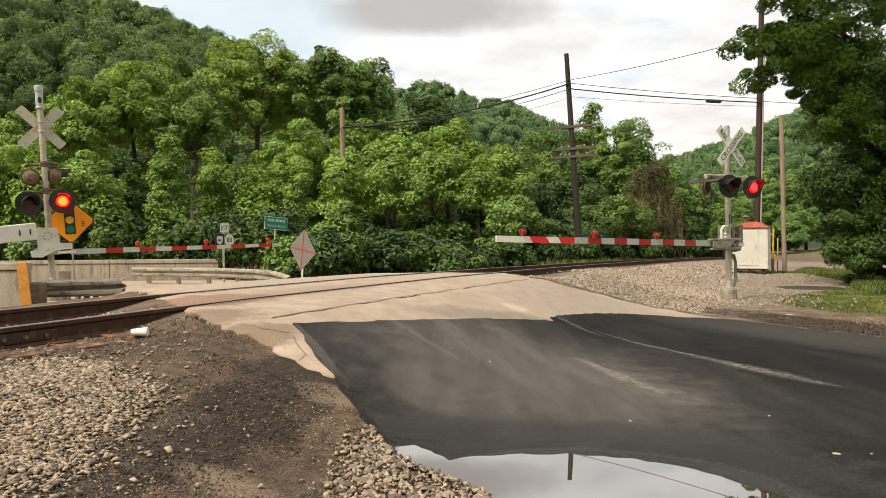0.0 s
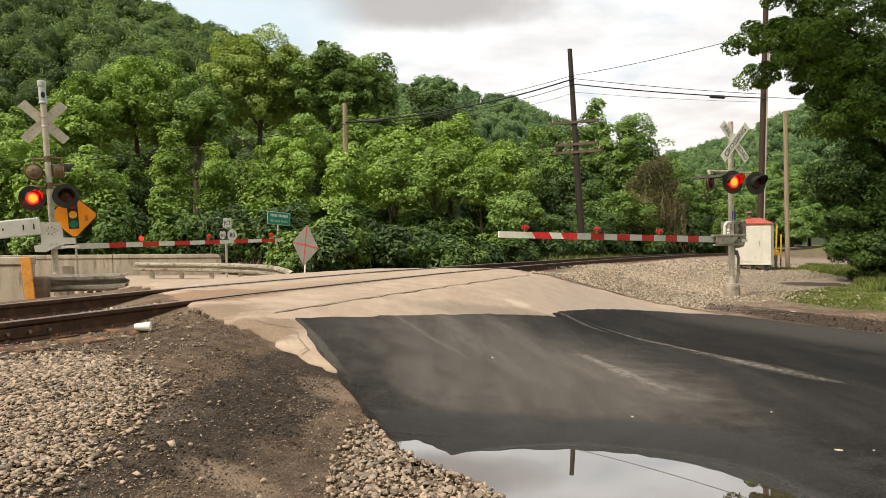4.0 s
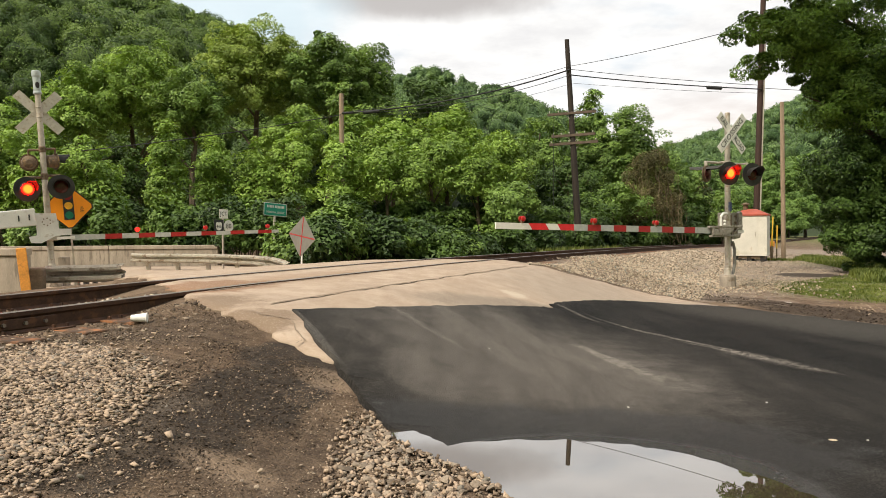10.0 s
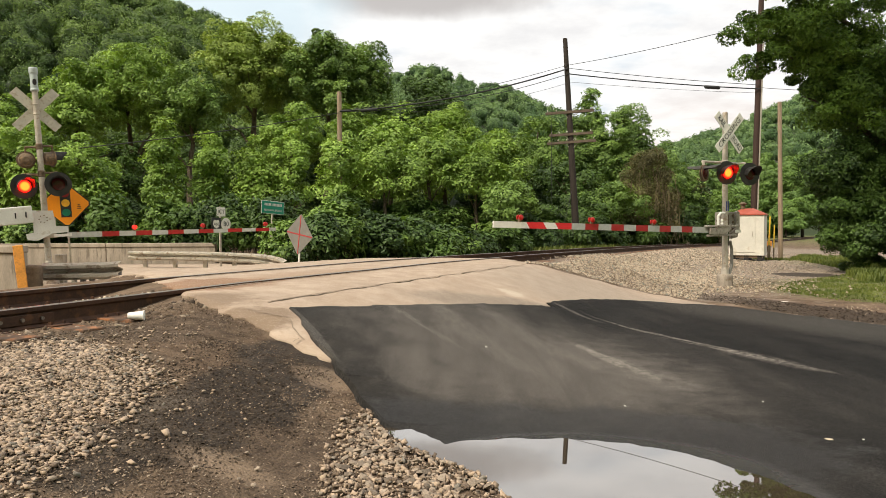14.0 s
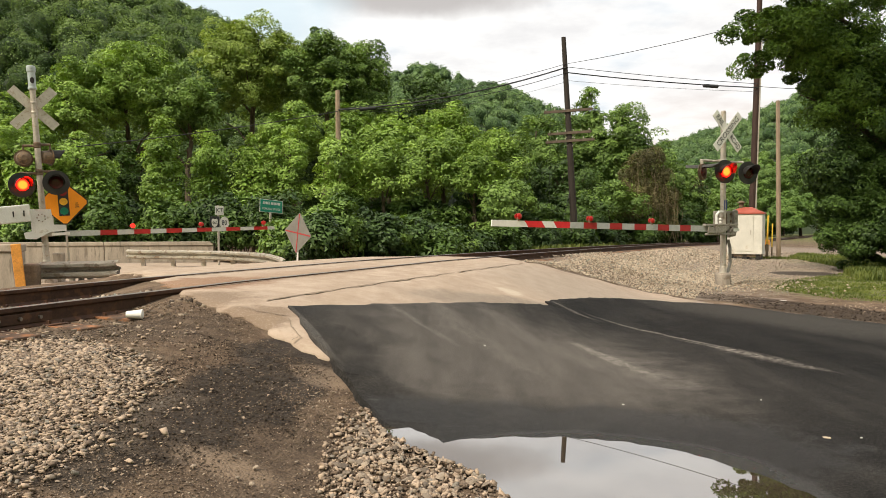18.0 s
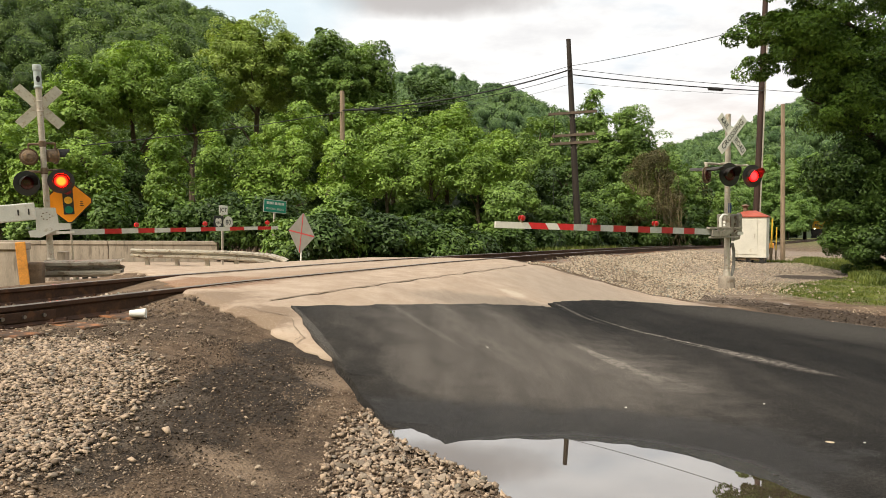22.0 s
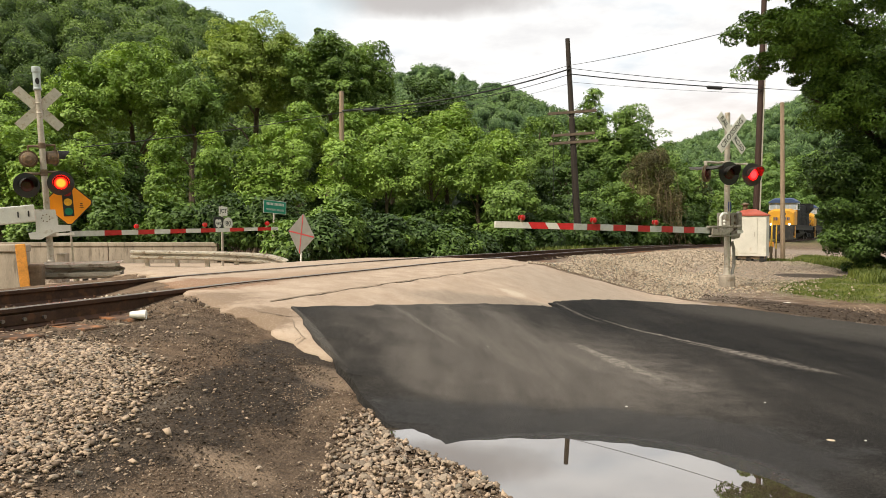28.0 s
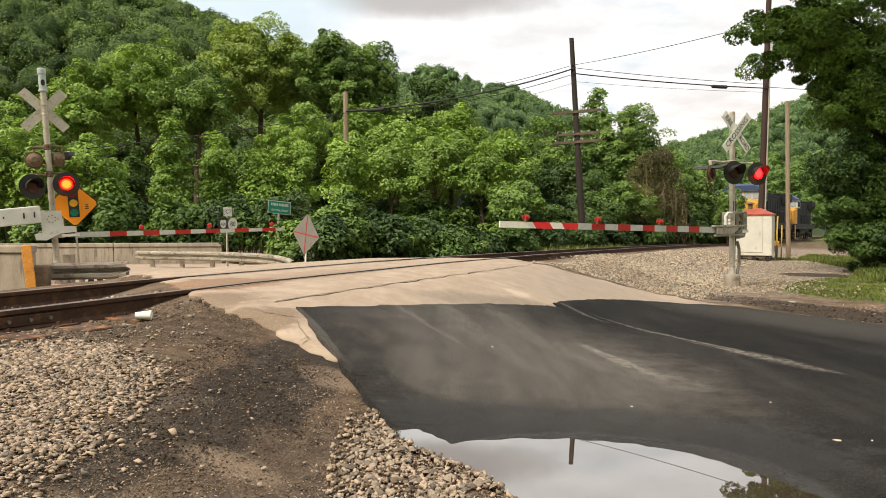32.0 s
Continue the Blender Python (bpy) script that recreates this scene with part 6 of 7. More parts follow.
    # trees far behind the curve of the track
    for i, (x, y, half, d) in enumerate(((1250, 300, 60, 118), (1310, 330, 55, 124), (1370, 290, 60, 128), (1430, 275, 60, 132), (1490, 280, 70, 132), (1560, 300, 70, 136), (1345, 270, 45, 150),
                                         (1400, 350, 50, 122), (1275, 350, 50, 112), (1460, 340, 50, 126))):
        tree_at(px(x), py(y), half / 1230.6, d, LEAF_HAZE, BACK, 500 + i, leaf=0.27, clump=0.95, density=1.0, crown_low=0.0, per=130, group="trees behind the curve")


def build_big_tree():
    """The dark tree at the road's edge, whose branches hang into view."""
    rng = np.random.default_rng(77)
    base = Vector((16.9, 25.5, land(16.9, 25.5)))
    t = thing("tree", Matrix.Translation(base), "large dark shade tree overhanging the roadside", "tree", "roadside trees")
    bm = bmesh.new()
    limbs(bm, rng, (0, 0, 0), (0.3, 0.2, 12.5), 0.34, 4.0, 10)
    reach = [((-2.0, -0.5, 6.8), (-5.5, -1.2, 7.9)), ((-1.5, -0.6, 8.5), (-5.2, -1.0, 10.2)), ((-1.0, 0, 5.5), (-4.0, -0.8, 6.3)), ((-0.6, 0, 4), (-2.6, -0.8, 4.6))]
    for a, b in reach:
        rod(bm, (0, 0, a[2] - 1.6), a, 0.14, 0.09, 7, False)
        rod(bm, a, b, 0.09, 0.02, 7, False)
    part("trunk", bm, M_BARK, t, "dark trunk with spreading limbs")
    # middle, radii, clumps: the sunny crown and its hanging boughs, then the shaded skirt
    # the group at (-5.5, -5.2, 12.0) is out of view, added to cast shade
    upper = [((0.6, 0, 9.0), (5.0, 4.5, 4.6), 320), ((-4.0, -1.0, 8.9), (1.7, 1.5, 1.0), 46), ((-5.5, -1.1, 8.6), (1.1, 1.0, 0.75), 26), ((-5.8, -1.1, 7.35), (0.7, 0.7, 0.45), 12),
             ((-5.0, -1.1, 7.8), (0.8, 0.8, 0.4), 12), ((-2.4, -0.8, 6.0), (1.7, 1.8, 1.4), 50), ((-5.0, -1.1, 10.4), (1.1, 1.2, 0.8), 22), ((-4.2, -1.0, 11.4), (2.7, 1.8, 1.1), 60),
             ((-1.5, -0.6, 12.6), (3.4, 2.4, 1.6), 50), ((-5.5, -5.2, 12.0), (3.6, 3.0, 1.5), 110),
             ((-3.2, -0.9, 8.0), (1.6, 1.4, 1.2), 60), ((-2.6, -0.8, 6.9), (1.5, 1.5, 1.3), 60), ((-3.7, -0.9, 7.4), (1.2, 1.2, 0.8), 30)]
    # the skirt's shade is put into its leaves by the darker LEAF_DARK
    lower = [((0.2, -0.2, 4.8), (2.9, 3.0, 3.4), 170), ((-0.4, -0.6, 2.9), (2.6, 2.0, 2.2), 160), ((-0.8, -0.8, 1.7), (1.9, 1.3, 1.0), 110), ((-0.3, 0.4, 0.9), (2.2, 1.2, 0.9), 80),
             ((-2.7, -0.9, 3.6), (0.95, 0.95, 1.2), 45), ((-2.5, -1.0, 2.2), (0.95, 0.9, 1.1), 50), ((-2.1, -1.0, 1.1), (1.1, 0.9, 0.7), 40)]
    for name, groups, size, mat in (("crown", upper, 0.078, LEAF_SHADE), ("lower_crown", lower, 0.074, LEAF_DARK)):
        ps, ns = [], []
        for c, r, k in groups:
            cc, out = clumps(rng, c, r, int(k * 0.62), -0.85, 0.55)
            p, nrm = clump_leaves(rng, cc, out, 0.56 if min(r) > 0.9 else 0.36, 420 if min(r) > 0.9 else 260, jitter=0.42)
            ps.append(p)
            ns.append(nrm)
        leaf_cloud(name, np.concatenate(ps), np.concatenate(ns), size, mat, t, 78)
    for i, (x, y, h, w) in enumerate(((17.3, 23.6, 1.5, 2.4), (18.2, 23.0, 2.0, 3.0), (20.0, 22.6, 2.6, 3.4))):
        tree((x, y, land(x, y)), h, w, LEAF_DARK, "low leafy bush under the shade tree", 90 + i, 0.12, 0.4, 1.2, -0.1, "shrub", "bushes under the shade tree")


def ridge(u, table):
    return float(np.interp(u, [a for a, b in table], [b for a, b in table]))


def ball():
    """A sphere of 80 faces as arrays."""
    bm = bmesh.new()
    bmesh.ops.create_icosphere(bm, subdivisions=2, radius=1.0)
    out = np.array([v.co[:] for v in bm.verts]), np.array([[v.index for v in f.verts] for f in bm.faces])
    bm.free()
    return out


BALL = ball()


def build_hill(name, table, near, far, mat, crown_mat, count, size, leaf, label, seed, per=70):
    """A wooded hillside: a slope of earth under many tree crowns."""
    rng = np.random.default_rng(seed)
    us = [table[0][0] + (table[-1][0] - table[0][0]) * i / 40 for i in range(41)]
    def hill_z(u, t):
        d = near + (far - near) * t
        return d, (1.45 + ridge(u, table) * far - size * 0.8) * (t ** 0.85) + 6 * noise.noise((u * 9, t * 4, seed)) * t * (1 - t) * 2
    bm = bmesh.new()
    rows = []
    for j in range(17):
        t = j / 14
        row = []
        for u in us:
            d, z = hill_z(u, min(t, 1.0))
            if t > 1:
                d += (t - 1) * (far - near)
                z *= 1 - (t - 1) * 1.5
            row.append(bm.verts.new((u * d, d, z - 0.5)))
        rows.append(row)
    for a, b in zip(rows, rows[1:]):
        for i in range(40):
            bm.faces.new((a[i], a[i + 1], b[i + 1], b[i]))
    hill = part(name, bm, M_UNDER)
    tagged(hill, label, "hill", kind="structure")
    u = rng.uniform(table[0][0], table[-1][0], count)
    t = np.concatenate([rng.random(count - count // 7) ** 0.8, np.full(count // 7, 1.0)])
    c = []
    for a, b in zip(u, t):
        d, z = hill_z(a, b)
        c.append((a * d, d, z + size * rng.uniform(-0.1, 1.0)))
    c = np.array(c)
    # each far crown: a lumpy closed mass with loose leaves round it
    v0, f0 = BALL
    k, rad = len(c), size * 0.58 * rng.uniform(0.6, 1.3, len(c))
    lumps = 0.74 + rng.uniform(-0.2, 0.14, (k, len(v0), 1))
    shape = np.stack([rng.uniform(0.85, 1.15, k), rng.uniform(0.85, 1.15, k), rng.uniform(0.9, 1.35, k)], 1)
    balls = v0[None] * lumps * (rad[:, None] * shape)[:, None, :] + c[:, None, :]
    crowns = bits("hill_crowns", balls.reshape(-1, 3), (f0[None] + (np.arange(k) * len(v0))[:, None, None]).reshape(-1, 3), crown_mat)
    for poly in crowns.data.polygons:
        poly.use_smooth = True
    tagged(crowns, label, "woods", kind="stuff")
    d = rng.normal(size=(k, per, 3))
    d[:, :, 2] = np.abs(d[:, :, 2] + 0.25) * np.sign(rng.uniform(-0.12, 1, (k, per)))
    d[:, :, 1] -= 0.35
    d /= np.linalg.norm(d, axis=2, keepdims=True)
    p = (c[:, None, :] + d * (rad[:, None] * shape)[:, None, :] * rng.uniform(0.82, 1.12, (k, per, 1))).reshape(-1, 3)
    nrm = (d + rng.normal(size=(k, per, 3)) * 0.28).reshape(-1, 3)
    woods = leaf_cloud("hill_woods", p, nrm, np.clip(p[:, 1] / far, 0.45, 1.1) * leaf, mat, None, seed + 1, 1.2)
    tagged(woods, label, "woods", kind="stuff")


def build_hills():
    left = [(px(-300), py(-330)), (px(-60), py(-150)), (px(60), py(-75)), (px(150), py(-45)), (px(230), py(-15)), (px(290), py(10)), (px(330), py(28)), (px(400), py(52)), (px(470), py(95)),
            (px(560), py(150)), (px(660), py(205)), (px(800), py(280))]
    build_hill("hillside", left, 80, 235, LEAF_HILL, CROWN_HILL, 2300, 4.4, 0.52, "steep wooded hillside in dark summer green", 11, 170)
    mid = [(px(520), py(220)), (px(640), py(180)), (px(700), py(152)), (px(745), py(132)), (px(800), py(142)), (px(850), py(166)), (px(900), py(166)), (px(945), py(186)), (px(985), py(206)), (px(1040), py(240)),
           (px(1100), py(270)), (px(1200), py(310))]
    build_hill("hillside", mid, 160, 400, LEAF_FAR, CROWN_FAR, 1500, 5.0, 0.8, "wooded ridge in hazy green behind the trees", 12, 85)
    right = [(px(1080), py(292)), (px(1160), py(278)), (px(1215), py(264)), (px(1265), py(246)), (px(1320), py(229)), (px(1370), py(207)), (px(1420), py(183)), (px(1500), py(140)), (px(1620), py(85)), (px(1900), py(20))]
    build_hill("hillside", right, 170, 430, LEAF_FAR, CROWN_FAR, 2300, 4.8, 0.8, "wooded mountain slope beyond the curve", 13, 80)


def build_rear_slope():
    """An unseen wooded slope, added behind the standpoint to cut low sky light."""
    bm = bmesh.new()
    rows = []
    for t in (0.0, 0.15, 0.4, 0.7, 1.0):
        r = 60 + 190 * t
        rows.append([bm.verts.new((r * math.sin(a), -r * math.cos(a), 115 * t ** 1.1 + 5 * noise.noise((a * 3, t * 4, 2)) * t - 0.4)) for a in (radians(-100 + 200 * i / 30) for i in range(31))])
    for a, b in zip(rows, rows[1:]):
        for i in range(30):
            bm.faces.new((a[i], a[i + 1], b[i + 1], b[i]))
    bmesh.ops.recalc_face_normals(bm, faces=bm.faces)
    ob = part("hillside", bm, LEAF_HILL)
    tagged(ob, "unseen wooded slope added to block low sky light", "hill", kind="structure")


def build_vines():
    """Withered vines draped over the saplings behind the signal."""
    rng = random.Random(14)
    nr = np.random.default_rng(15)
    #  middle x, y, top, half width, share of dry leaves
    for spots in (((12.9, 47.2, 5.2, 0.6, 20), (13.7, 46.8, 6.1, 0.7, 34), (14.5, 47.0, 6.4, 0.8, 40), (15.3, 47.3, 5.2, 0.5, 24), (16.0, 47.6, 3.9, 0.6, 16)),
                  ((20.3, 57.4, 4.4, 0.8, 18), (21.2, 57.6, 5.3, 0.8, 34), (22.0, 58.0, 4.7, 0.6, 20))):
        ox, oy = spots[0][:2]
        v = thing("vine_tangle", pose(ox, oy, 0.2), "tangle of dry brown vines draped over saplings", "vines", "vine tangles")
        for x, y, top, half, k in spots:
            bm = bmesh.new()
            for i in range(18):
                px0, py0, z = x - ox + rng.gauss(0, half * 0.5), y - oy + rng.gauss(0, 0.35), top + rng.gauss(-0.3, 0.3)
                lean, low = rng.gauss(0, 0.5), rng.uniform(0.1, 2.6)
                pts = [Vector((px0 + lean * (j / 6) + rng.gauss(0, 0.12), py0 + rng.gauss(0, 0.12), z - (z - low) * (j / 6) ** 2)) for j in range(7)]
                for p0, p1 in zip(pts, pts[1:]):
                    rod(bm, p0, p1, 0.012, sides=4, caps=False)
            part("vine_curtain", bm, M_VINE, v)
            c1, o1 = clumps(nr, (x - ox, y - oy, top - 0.3), (half, 0.5, 0.45), k, -0.6, 0.4)
            c2, o2 = clumps(nr, (x - ox, y - oy, top * 0.62), (half * 0.8, 0.35, top * 0.36), k, -0.9, 0.5)
            q, qn = clump_leaves(nr, np.concatenate([c1, c2]), np.concatenate([o1, o2]), 0.34, 90, flat=1.2, jitter=0.6)
            leaf_cloud("vine_leaves", q, qn, 0.07, LEAF_VINE, v, 16)


build_hills()
build_rear_slope()
build_vines()
build_trees()
build_big_tree()

# ---- the freight train's two engines ----
M_LOCOYEL = material("engine yellow paint", (0.56, 0.27, 0.018), 0.45, 0.0, 1.2, 0.1, 25, 0.03, (0.4, 0.2, 0.03), 0.15)
M_LOCOBLUE = material("engine blue paint", (0.03, 0.055, 0.13), 0.45, 0.0, 1.2, 0.12, 25, 0.03)
M_LOCODARK = material("engine dark blue-grey paint", (0.012, 0.0125, 0.014), 0.7, 0.0, 1.2, 0.25, 25, 0.05, (0.04, 0.033, 0.026), 0.2, spec=0.15)
M_LOCOGREY = material("grey-white cab band", (0.45, 0.47, 0.50), 0.45, 0.0, 1.5, 0.1, 30, 0.03)
M_LOCOFRAME = material("black engine frame", (0.014, 0.013, 0.013), 0.75, 0.0, 2, 0.3, 30, 0.1, (0.05, 0.038, 0.028), 0.3)
M_GLASS = material("dark cab glass", (0.02, 0.025, 0.03), 0.08, 0.0, 2, 0.1, 30, 0.0)
# windscreens: the reflected sky is put into the pale base colour
M_SCREEN = material("cab glass with painted sky reflection", (0.30, 0.34, 0.38), 0.12, 0.0, 2, 0.1, 30, 0.0)
M_WHEEL = material("grimy wheel steel", (0.05, 0.043, 0.038), 0.6, 0.5, 4, 0.3, 30, 0.1)
M_HEAD = glowing("headlight", (1.0, 0.80, 0.50), 3.5)


def shell(bm, sections):
    """A skin through cross-sections: each y and a list of (x, z)."""
    rings = [[bm.verts.new((x, y, z)) for x, z in pts] for y, pts in sections]
    k = len(rings[0])
    for a, b in zip(rings, rings[1:]):
        for i in range(k):
            bm.faces.new((a[i], a[(i + 1) % k], b[(i + 1) % k], b[i]))
    bm.faces.new(rings[0][::-1])
    bm.faces.new(rings[-1])
    bmesh.ops.recalc_face_normals(bm, faces=bm.faces)
    return bm


def cab_section(w, z0, z1, z2):
    return [(-w, z0), (w, z0), (w, z1), (w * 0.62, z2), (-w * 0.62, z2), (-w, z1)]


def engine(name, label, number_lamps):
    """A six-axle freight engine, front at y = 0, running towards -y; rail top at z = 0."""
    e = thing(name, pose(0, 0, 0), label, "locomotive", "engines of the train")
    bm = bmesh.new()
    box(bm, (0, 11.0, 1.35), (2.9, 20.6, 0.42), None, 0.03)
    box(bm, (0, 11.0, 1.62), (3.05, 21.4, 0.12), None, 0.02)
    part("underframe", bm, M_LOCOFRAME, e, "black steel underframe")
    bm = bmesh.new()
    lathe(bm, [(0.55, -2.7), (0.62, -2.6), (0.62, 2.6), (0.55, 2.7)], pose(0, 11.0, 0.85, 90) @ Matrix.Diagonal((1.9, 1, 1, 1)), 14)
    part("fuel_tank", bm, M_LOCOFRAME, e, "black fuel tank")
    # nose, cab, hood
    bm = bmesh.new()
    shell(bm, [(0.75, cab_section(1.3, 1.68, 2.95, 3.2)), (0.95, cab_section(1.4, 1.68, 3.1, 3.36)), (2.55, cab_section(1.5, 1.68, 3.2, 3.5))])
    nose = part("nose", bm, M_LOCOYEL, e, "bright yellow sloped nose")
    bm = bmesh.new()
    box(bm, (0, 0.735, 2.2), (0.5, 0.03, 0.9), None, 0.02)
    part("nose_door", bm, M_LOCOYEL, nose)
    for x in (-0.78, 0.78):
        for i in range(3):
            bm = bmesh.new()
            box(bm, (x * (0.55 + 0.28 * i), 0.725 + 0.0 * i, 2.35), (0.16, 0.02, 0.34), None, 0.01)
            if abs(x * (0.55 + 0.28 * i)) < 0.9:
                part("emblem_bar", bm, M_LOCOBLUE, nose)
            else:
                bm.free()
    bm = bmesh.new()
    box(bm, (0.35, 0.80, 2.86), (0.3, 0.12, 0.26), None, 0.02)
    part("nose_window", bm, M_BLACKFLAT, nose, "small dark window")
    bm = bmesh.new()
    shell(bm, [(2.45, cab_section(1.53, 1.68, 3.3, 3.36)), (4.75, cab_section(1.53, 1.68, 3.3, 3.36))])
    cab = part("cab", bm, M_LOCODARK, e, "full-width dark crew cab")
    bm = bmesh.new()
    box(bm, (0, 2.44, 2.5), (3.04, 0.06, 1.6), None, 0.02)
    part("cab_front", bm, M_LOCOYEL, cab, "yellow cab front")
    bm = bmesh.new()
    shell(bm, [(2.35, cab_section(1.53, 3.34, 4.1, 4.12)), (2.6, cab_section(1.53, 3.34, 4.15, 4.18)), (4.75, cab_section(1.53, 3.34, 4.15, 4.18))])
    band = part("window_band", bm, M_LOCOGREY, cab, "pale band of the cab windows")
    bm = bmesh.new()
    shell(bm, [(2.15, cab_section(1.56, 4.10, 4.22, 4.52)), (2.5, cab_section(1.56, 4.14, 4.28, 4.66)), (5.0, cab_section(1.56, 4.14, 4.28, 4.66))])
    part("cab_roof", bm, M_LOCOBLUE, cab, "blue cab roof")
    for x in (-1.08, -0.38, 0.38, 1.08):
        bm = bmesh.new()
        box(bm, (x, 2.345, 3.74), (0.58 if abs(x) > 1 else 0.6, 0.03, 0.56), None, 0.03)
        part("windscreen", bm, M_SCREEN, cab, "windscreen pane with sky reflection in its colour")
    for s in (-1, 1):
        for y in (3.1, 4.05):
            bm = bmesh.new()
            box(bm, (s * 1.535, y, 3.74), (0.03, 0.72, 0.58), None, 0.02)
            part("side_window", bm, M_GLASS, cab)
        bm = bmesh.new()
        box(bm, (s * 0.95, 2.32, 4.28), (0.42, 0.1, 0.22), None, 0.02)
        part("number_board", bm, M_SIGNWHITE, cab, "small white board with dark bars")
    bm = bmesh.new()
    box(bm, (0, 12.9, 2.9), (1.95, 16.2, 2.55), None, 0.06)
    hood = part("long_hood", bm, M_LOCODARK, e, "long dark engine hood")
    bm = bmesh.new()
    shell(bm, [(17.2, [(-1.0, 3.3), (1.0, 3.3), (1.5, 3.9), (1.5, 4.5), (-1.5, 4.5), (-1.5, 3.9)]), (21.2, [(-1.0, 3.3), (1.0, 3.3), (1.5, 3.9), (1.5, 4.5), (-1.5, 4.5), (-1.5, 3.9)])])
    part("radiator", bm, M_LOCODARK, e, "flared dark radiator wings")
    for y in (8.2, 10.4, 12.6):
        bm = bmesh.new()
        lathe(bm, [(0.7, 4.15), (0.72, 4.35), (0.6, 4.38)], pose(0, y, 0), 16)
        part("roof_fan", bm, M_LOCOFRAME, e)
    bm = bmesh.new()
    box(bm, (0, 6.4, 4.25), (1.1, 1.5, 0.3), None, 0.04)
    part("exhaust", bm, M_LOCOFRAME, e)
    for s in (-1, 1):
        for i in range(9):
            bm = bmesh.new()
            box(bm, (s * 0.985, 6.3 + 1.5 * i, 2.75), (0.03, 1.3, 1.9), None, 0.01)
            part("hood_door", bm, M_LOCODARK, hood)
        bm = bmesh.new()
        for i in range(12):
            rod(bm, (s * 1.48, 5.2 + 1.4 * i, 1.68), (s * 1.48, 5.2 + 1.4 * i, 2.72), 0.022, sides=6)
        rod(bm, (s * 1.48, 5.2, 2.72), (s * 1.48, 20.7, 2.72), 0.022, sides=6)
        part("handrail", bm, M_LOCOFRAME, e, "dark walkway handrail")
        bm = bmesh.new()
        for z in (0.45, 0.8, 1.15):
            box(bm, (s * 1.35, 0.55, z), (0.36, 0.5, 0.05))
        box(bm, (s * 1.52, 0.55, 0.9), (0.04, 0.55, 1.3))
        rod(bm, (s * 1.45, 0.2, 1.2), (s * 1.45, 0.2, 2.65), 0.025, sides=6)
        part("steps", bm, M_LOCOYEL if s > 0 else M_LOCOFRAME, e, "corner steps")
    bm = bmesh.new()
    box(bm, (0, 0.18, 1.25), (3.0, 0.12, 0.75), None, 0.02)
    front = part("front_beam", bm, M_LOCOFRAME, e, "black front beam")
    bm = bmesh.new()
    plate(bm, [(-1.45, 0.12), (1.45, 0.12), (1.35, 0.9), (-1.35, 0.9)], 0.06, pose(0, 0.12, 0))
    part("pilot_plough", bm, M_LOCOFRAME, front)
    bm = bmesh.new()
    box(bm, (0, -0.2, 0.85), (0.3, 0.7, 0.32), None, 0.05)
    part("coupler", bm, M_RUST, front)
    bm = bmesh.new()
    for i in range(9):
        x = -1.3 + 2.6 * i / 8
        rod(bm, (x, 0.22, 1.68), (x, 0.22, 2.6), 0.02, sides=6)
    rod(bm, (-1.3, 0.22, 2.6), (1.3, 0.22, 2.6), 0.02, sides=6)
    part("front_railing", bm, M_LOCOYEL, front, "yellow front railing")
    for x in (-0.95, 0.95):
        bm = bmesh.new()
        lathe(bm, [(0.13, 0.0), (0.13, 0.03), (0.05, 0.05)], pose(x, 0.12, 1.75, 90), 14)
        part("ditch_light", bm, M_HEAD if number_lamps else M_GLASS, front, "glowing round ditch light" if number_lamps else "")
    bm = bmesh.new()
    lathe(bm, [(0.16, 0.0), (0.16, 0.03), (0.05, 0.05)], pose(0, 0.93, 2.95, 90), 14)
    part("headlight", bm, M_HEAD if number_lamps else M_GLASS, nose, "glowing headlight" if number_lamps else "")
    wheels = []
    for ty in (4.3, 17.7):
        bm = bmesh.new()
        for s in (-1, 1):
            box(bm, (s * 1.12, ty, 0.62), (0.16, 4.3, 0.42), None, 0.04)
            for i in (-1, 0, 1):
                box(bm, (s * 1.2, ty + 1.75 * i, 0.56), (0.2, 0.5, 0.5), None, 0.04)
        part("truck_frame", bm, M_LOCOFRAME, e, "cast truck side frame")
        for i in (-1, 0, 1):
            bm = bmesh.new()
            for s in (-1, 1):
                lathe(bm, [(0.51, -0.07), (0.535, -0.06), (0.535, -0.03), (0.51, 0.07), (0.2, 0.09)], pose(s * 0.75, 0, 0, 0, 90 * s, 0), 20)
            rod(bm, (-0.75, 0, 0), (0.75, 0, 0), 0.1, sides=10)
            wheels.append(part("wheelset", bm, M_WHEEL, e, "steel wheels on an axle", pose(0, ty + 1.75 * i, 0.515)))
    for ob in e.children_recursive:
        if ob not in wheels and not ob.name.startswith("truck_frame"):
            ob.data.transform(Matrix.Diagonal((1, 1, 1.07, 1)))
    return e, wheels


ENGINES = [engine("locomotive", "yellow-nosed freight locomotive with blue cab roof and lit headlights", True),
           engine("locomotive", "second dark freight locomotive with a yellow cab front", False)]
PATH_D = [0.0]
for index in range(1, len(TRACK_Y)):
    PATH_D.append(PATH_D[-1] + math.hypot(0.5, TRACK_X[index] - TRACK_X[index - 1]))


def on_track(distance):
    """Middle of the track at a distance along it."""
    y = float(np.interp(distance, PATH_D, TRACK_Y))
    x0, y0 = track_point(-GAUGE / 2, y)
    return Vector((x0, y0, rail_z(y)))


# how far ahead the leading engine's front stands, time by time
FRONT_T = [0.0, 12.0, 20.0, 22.0, 25.0, 28.0, 30.0, 32.0]
FRONT_Y = [240.0, 180.0, 134.0, 121.5, 101.5, 79.5, 67.5, 56.3]


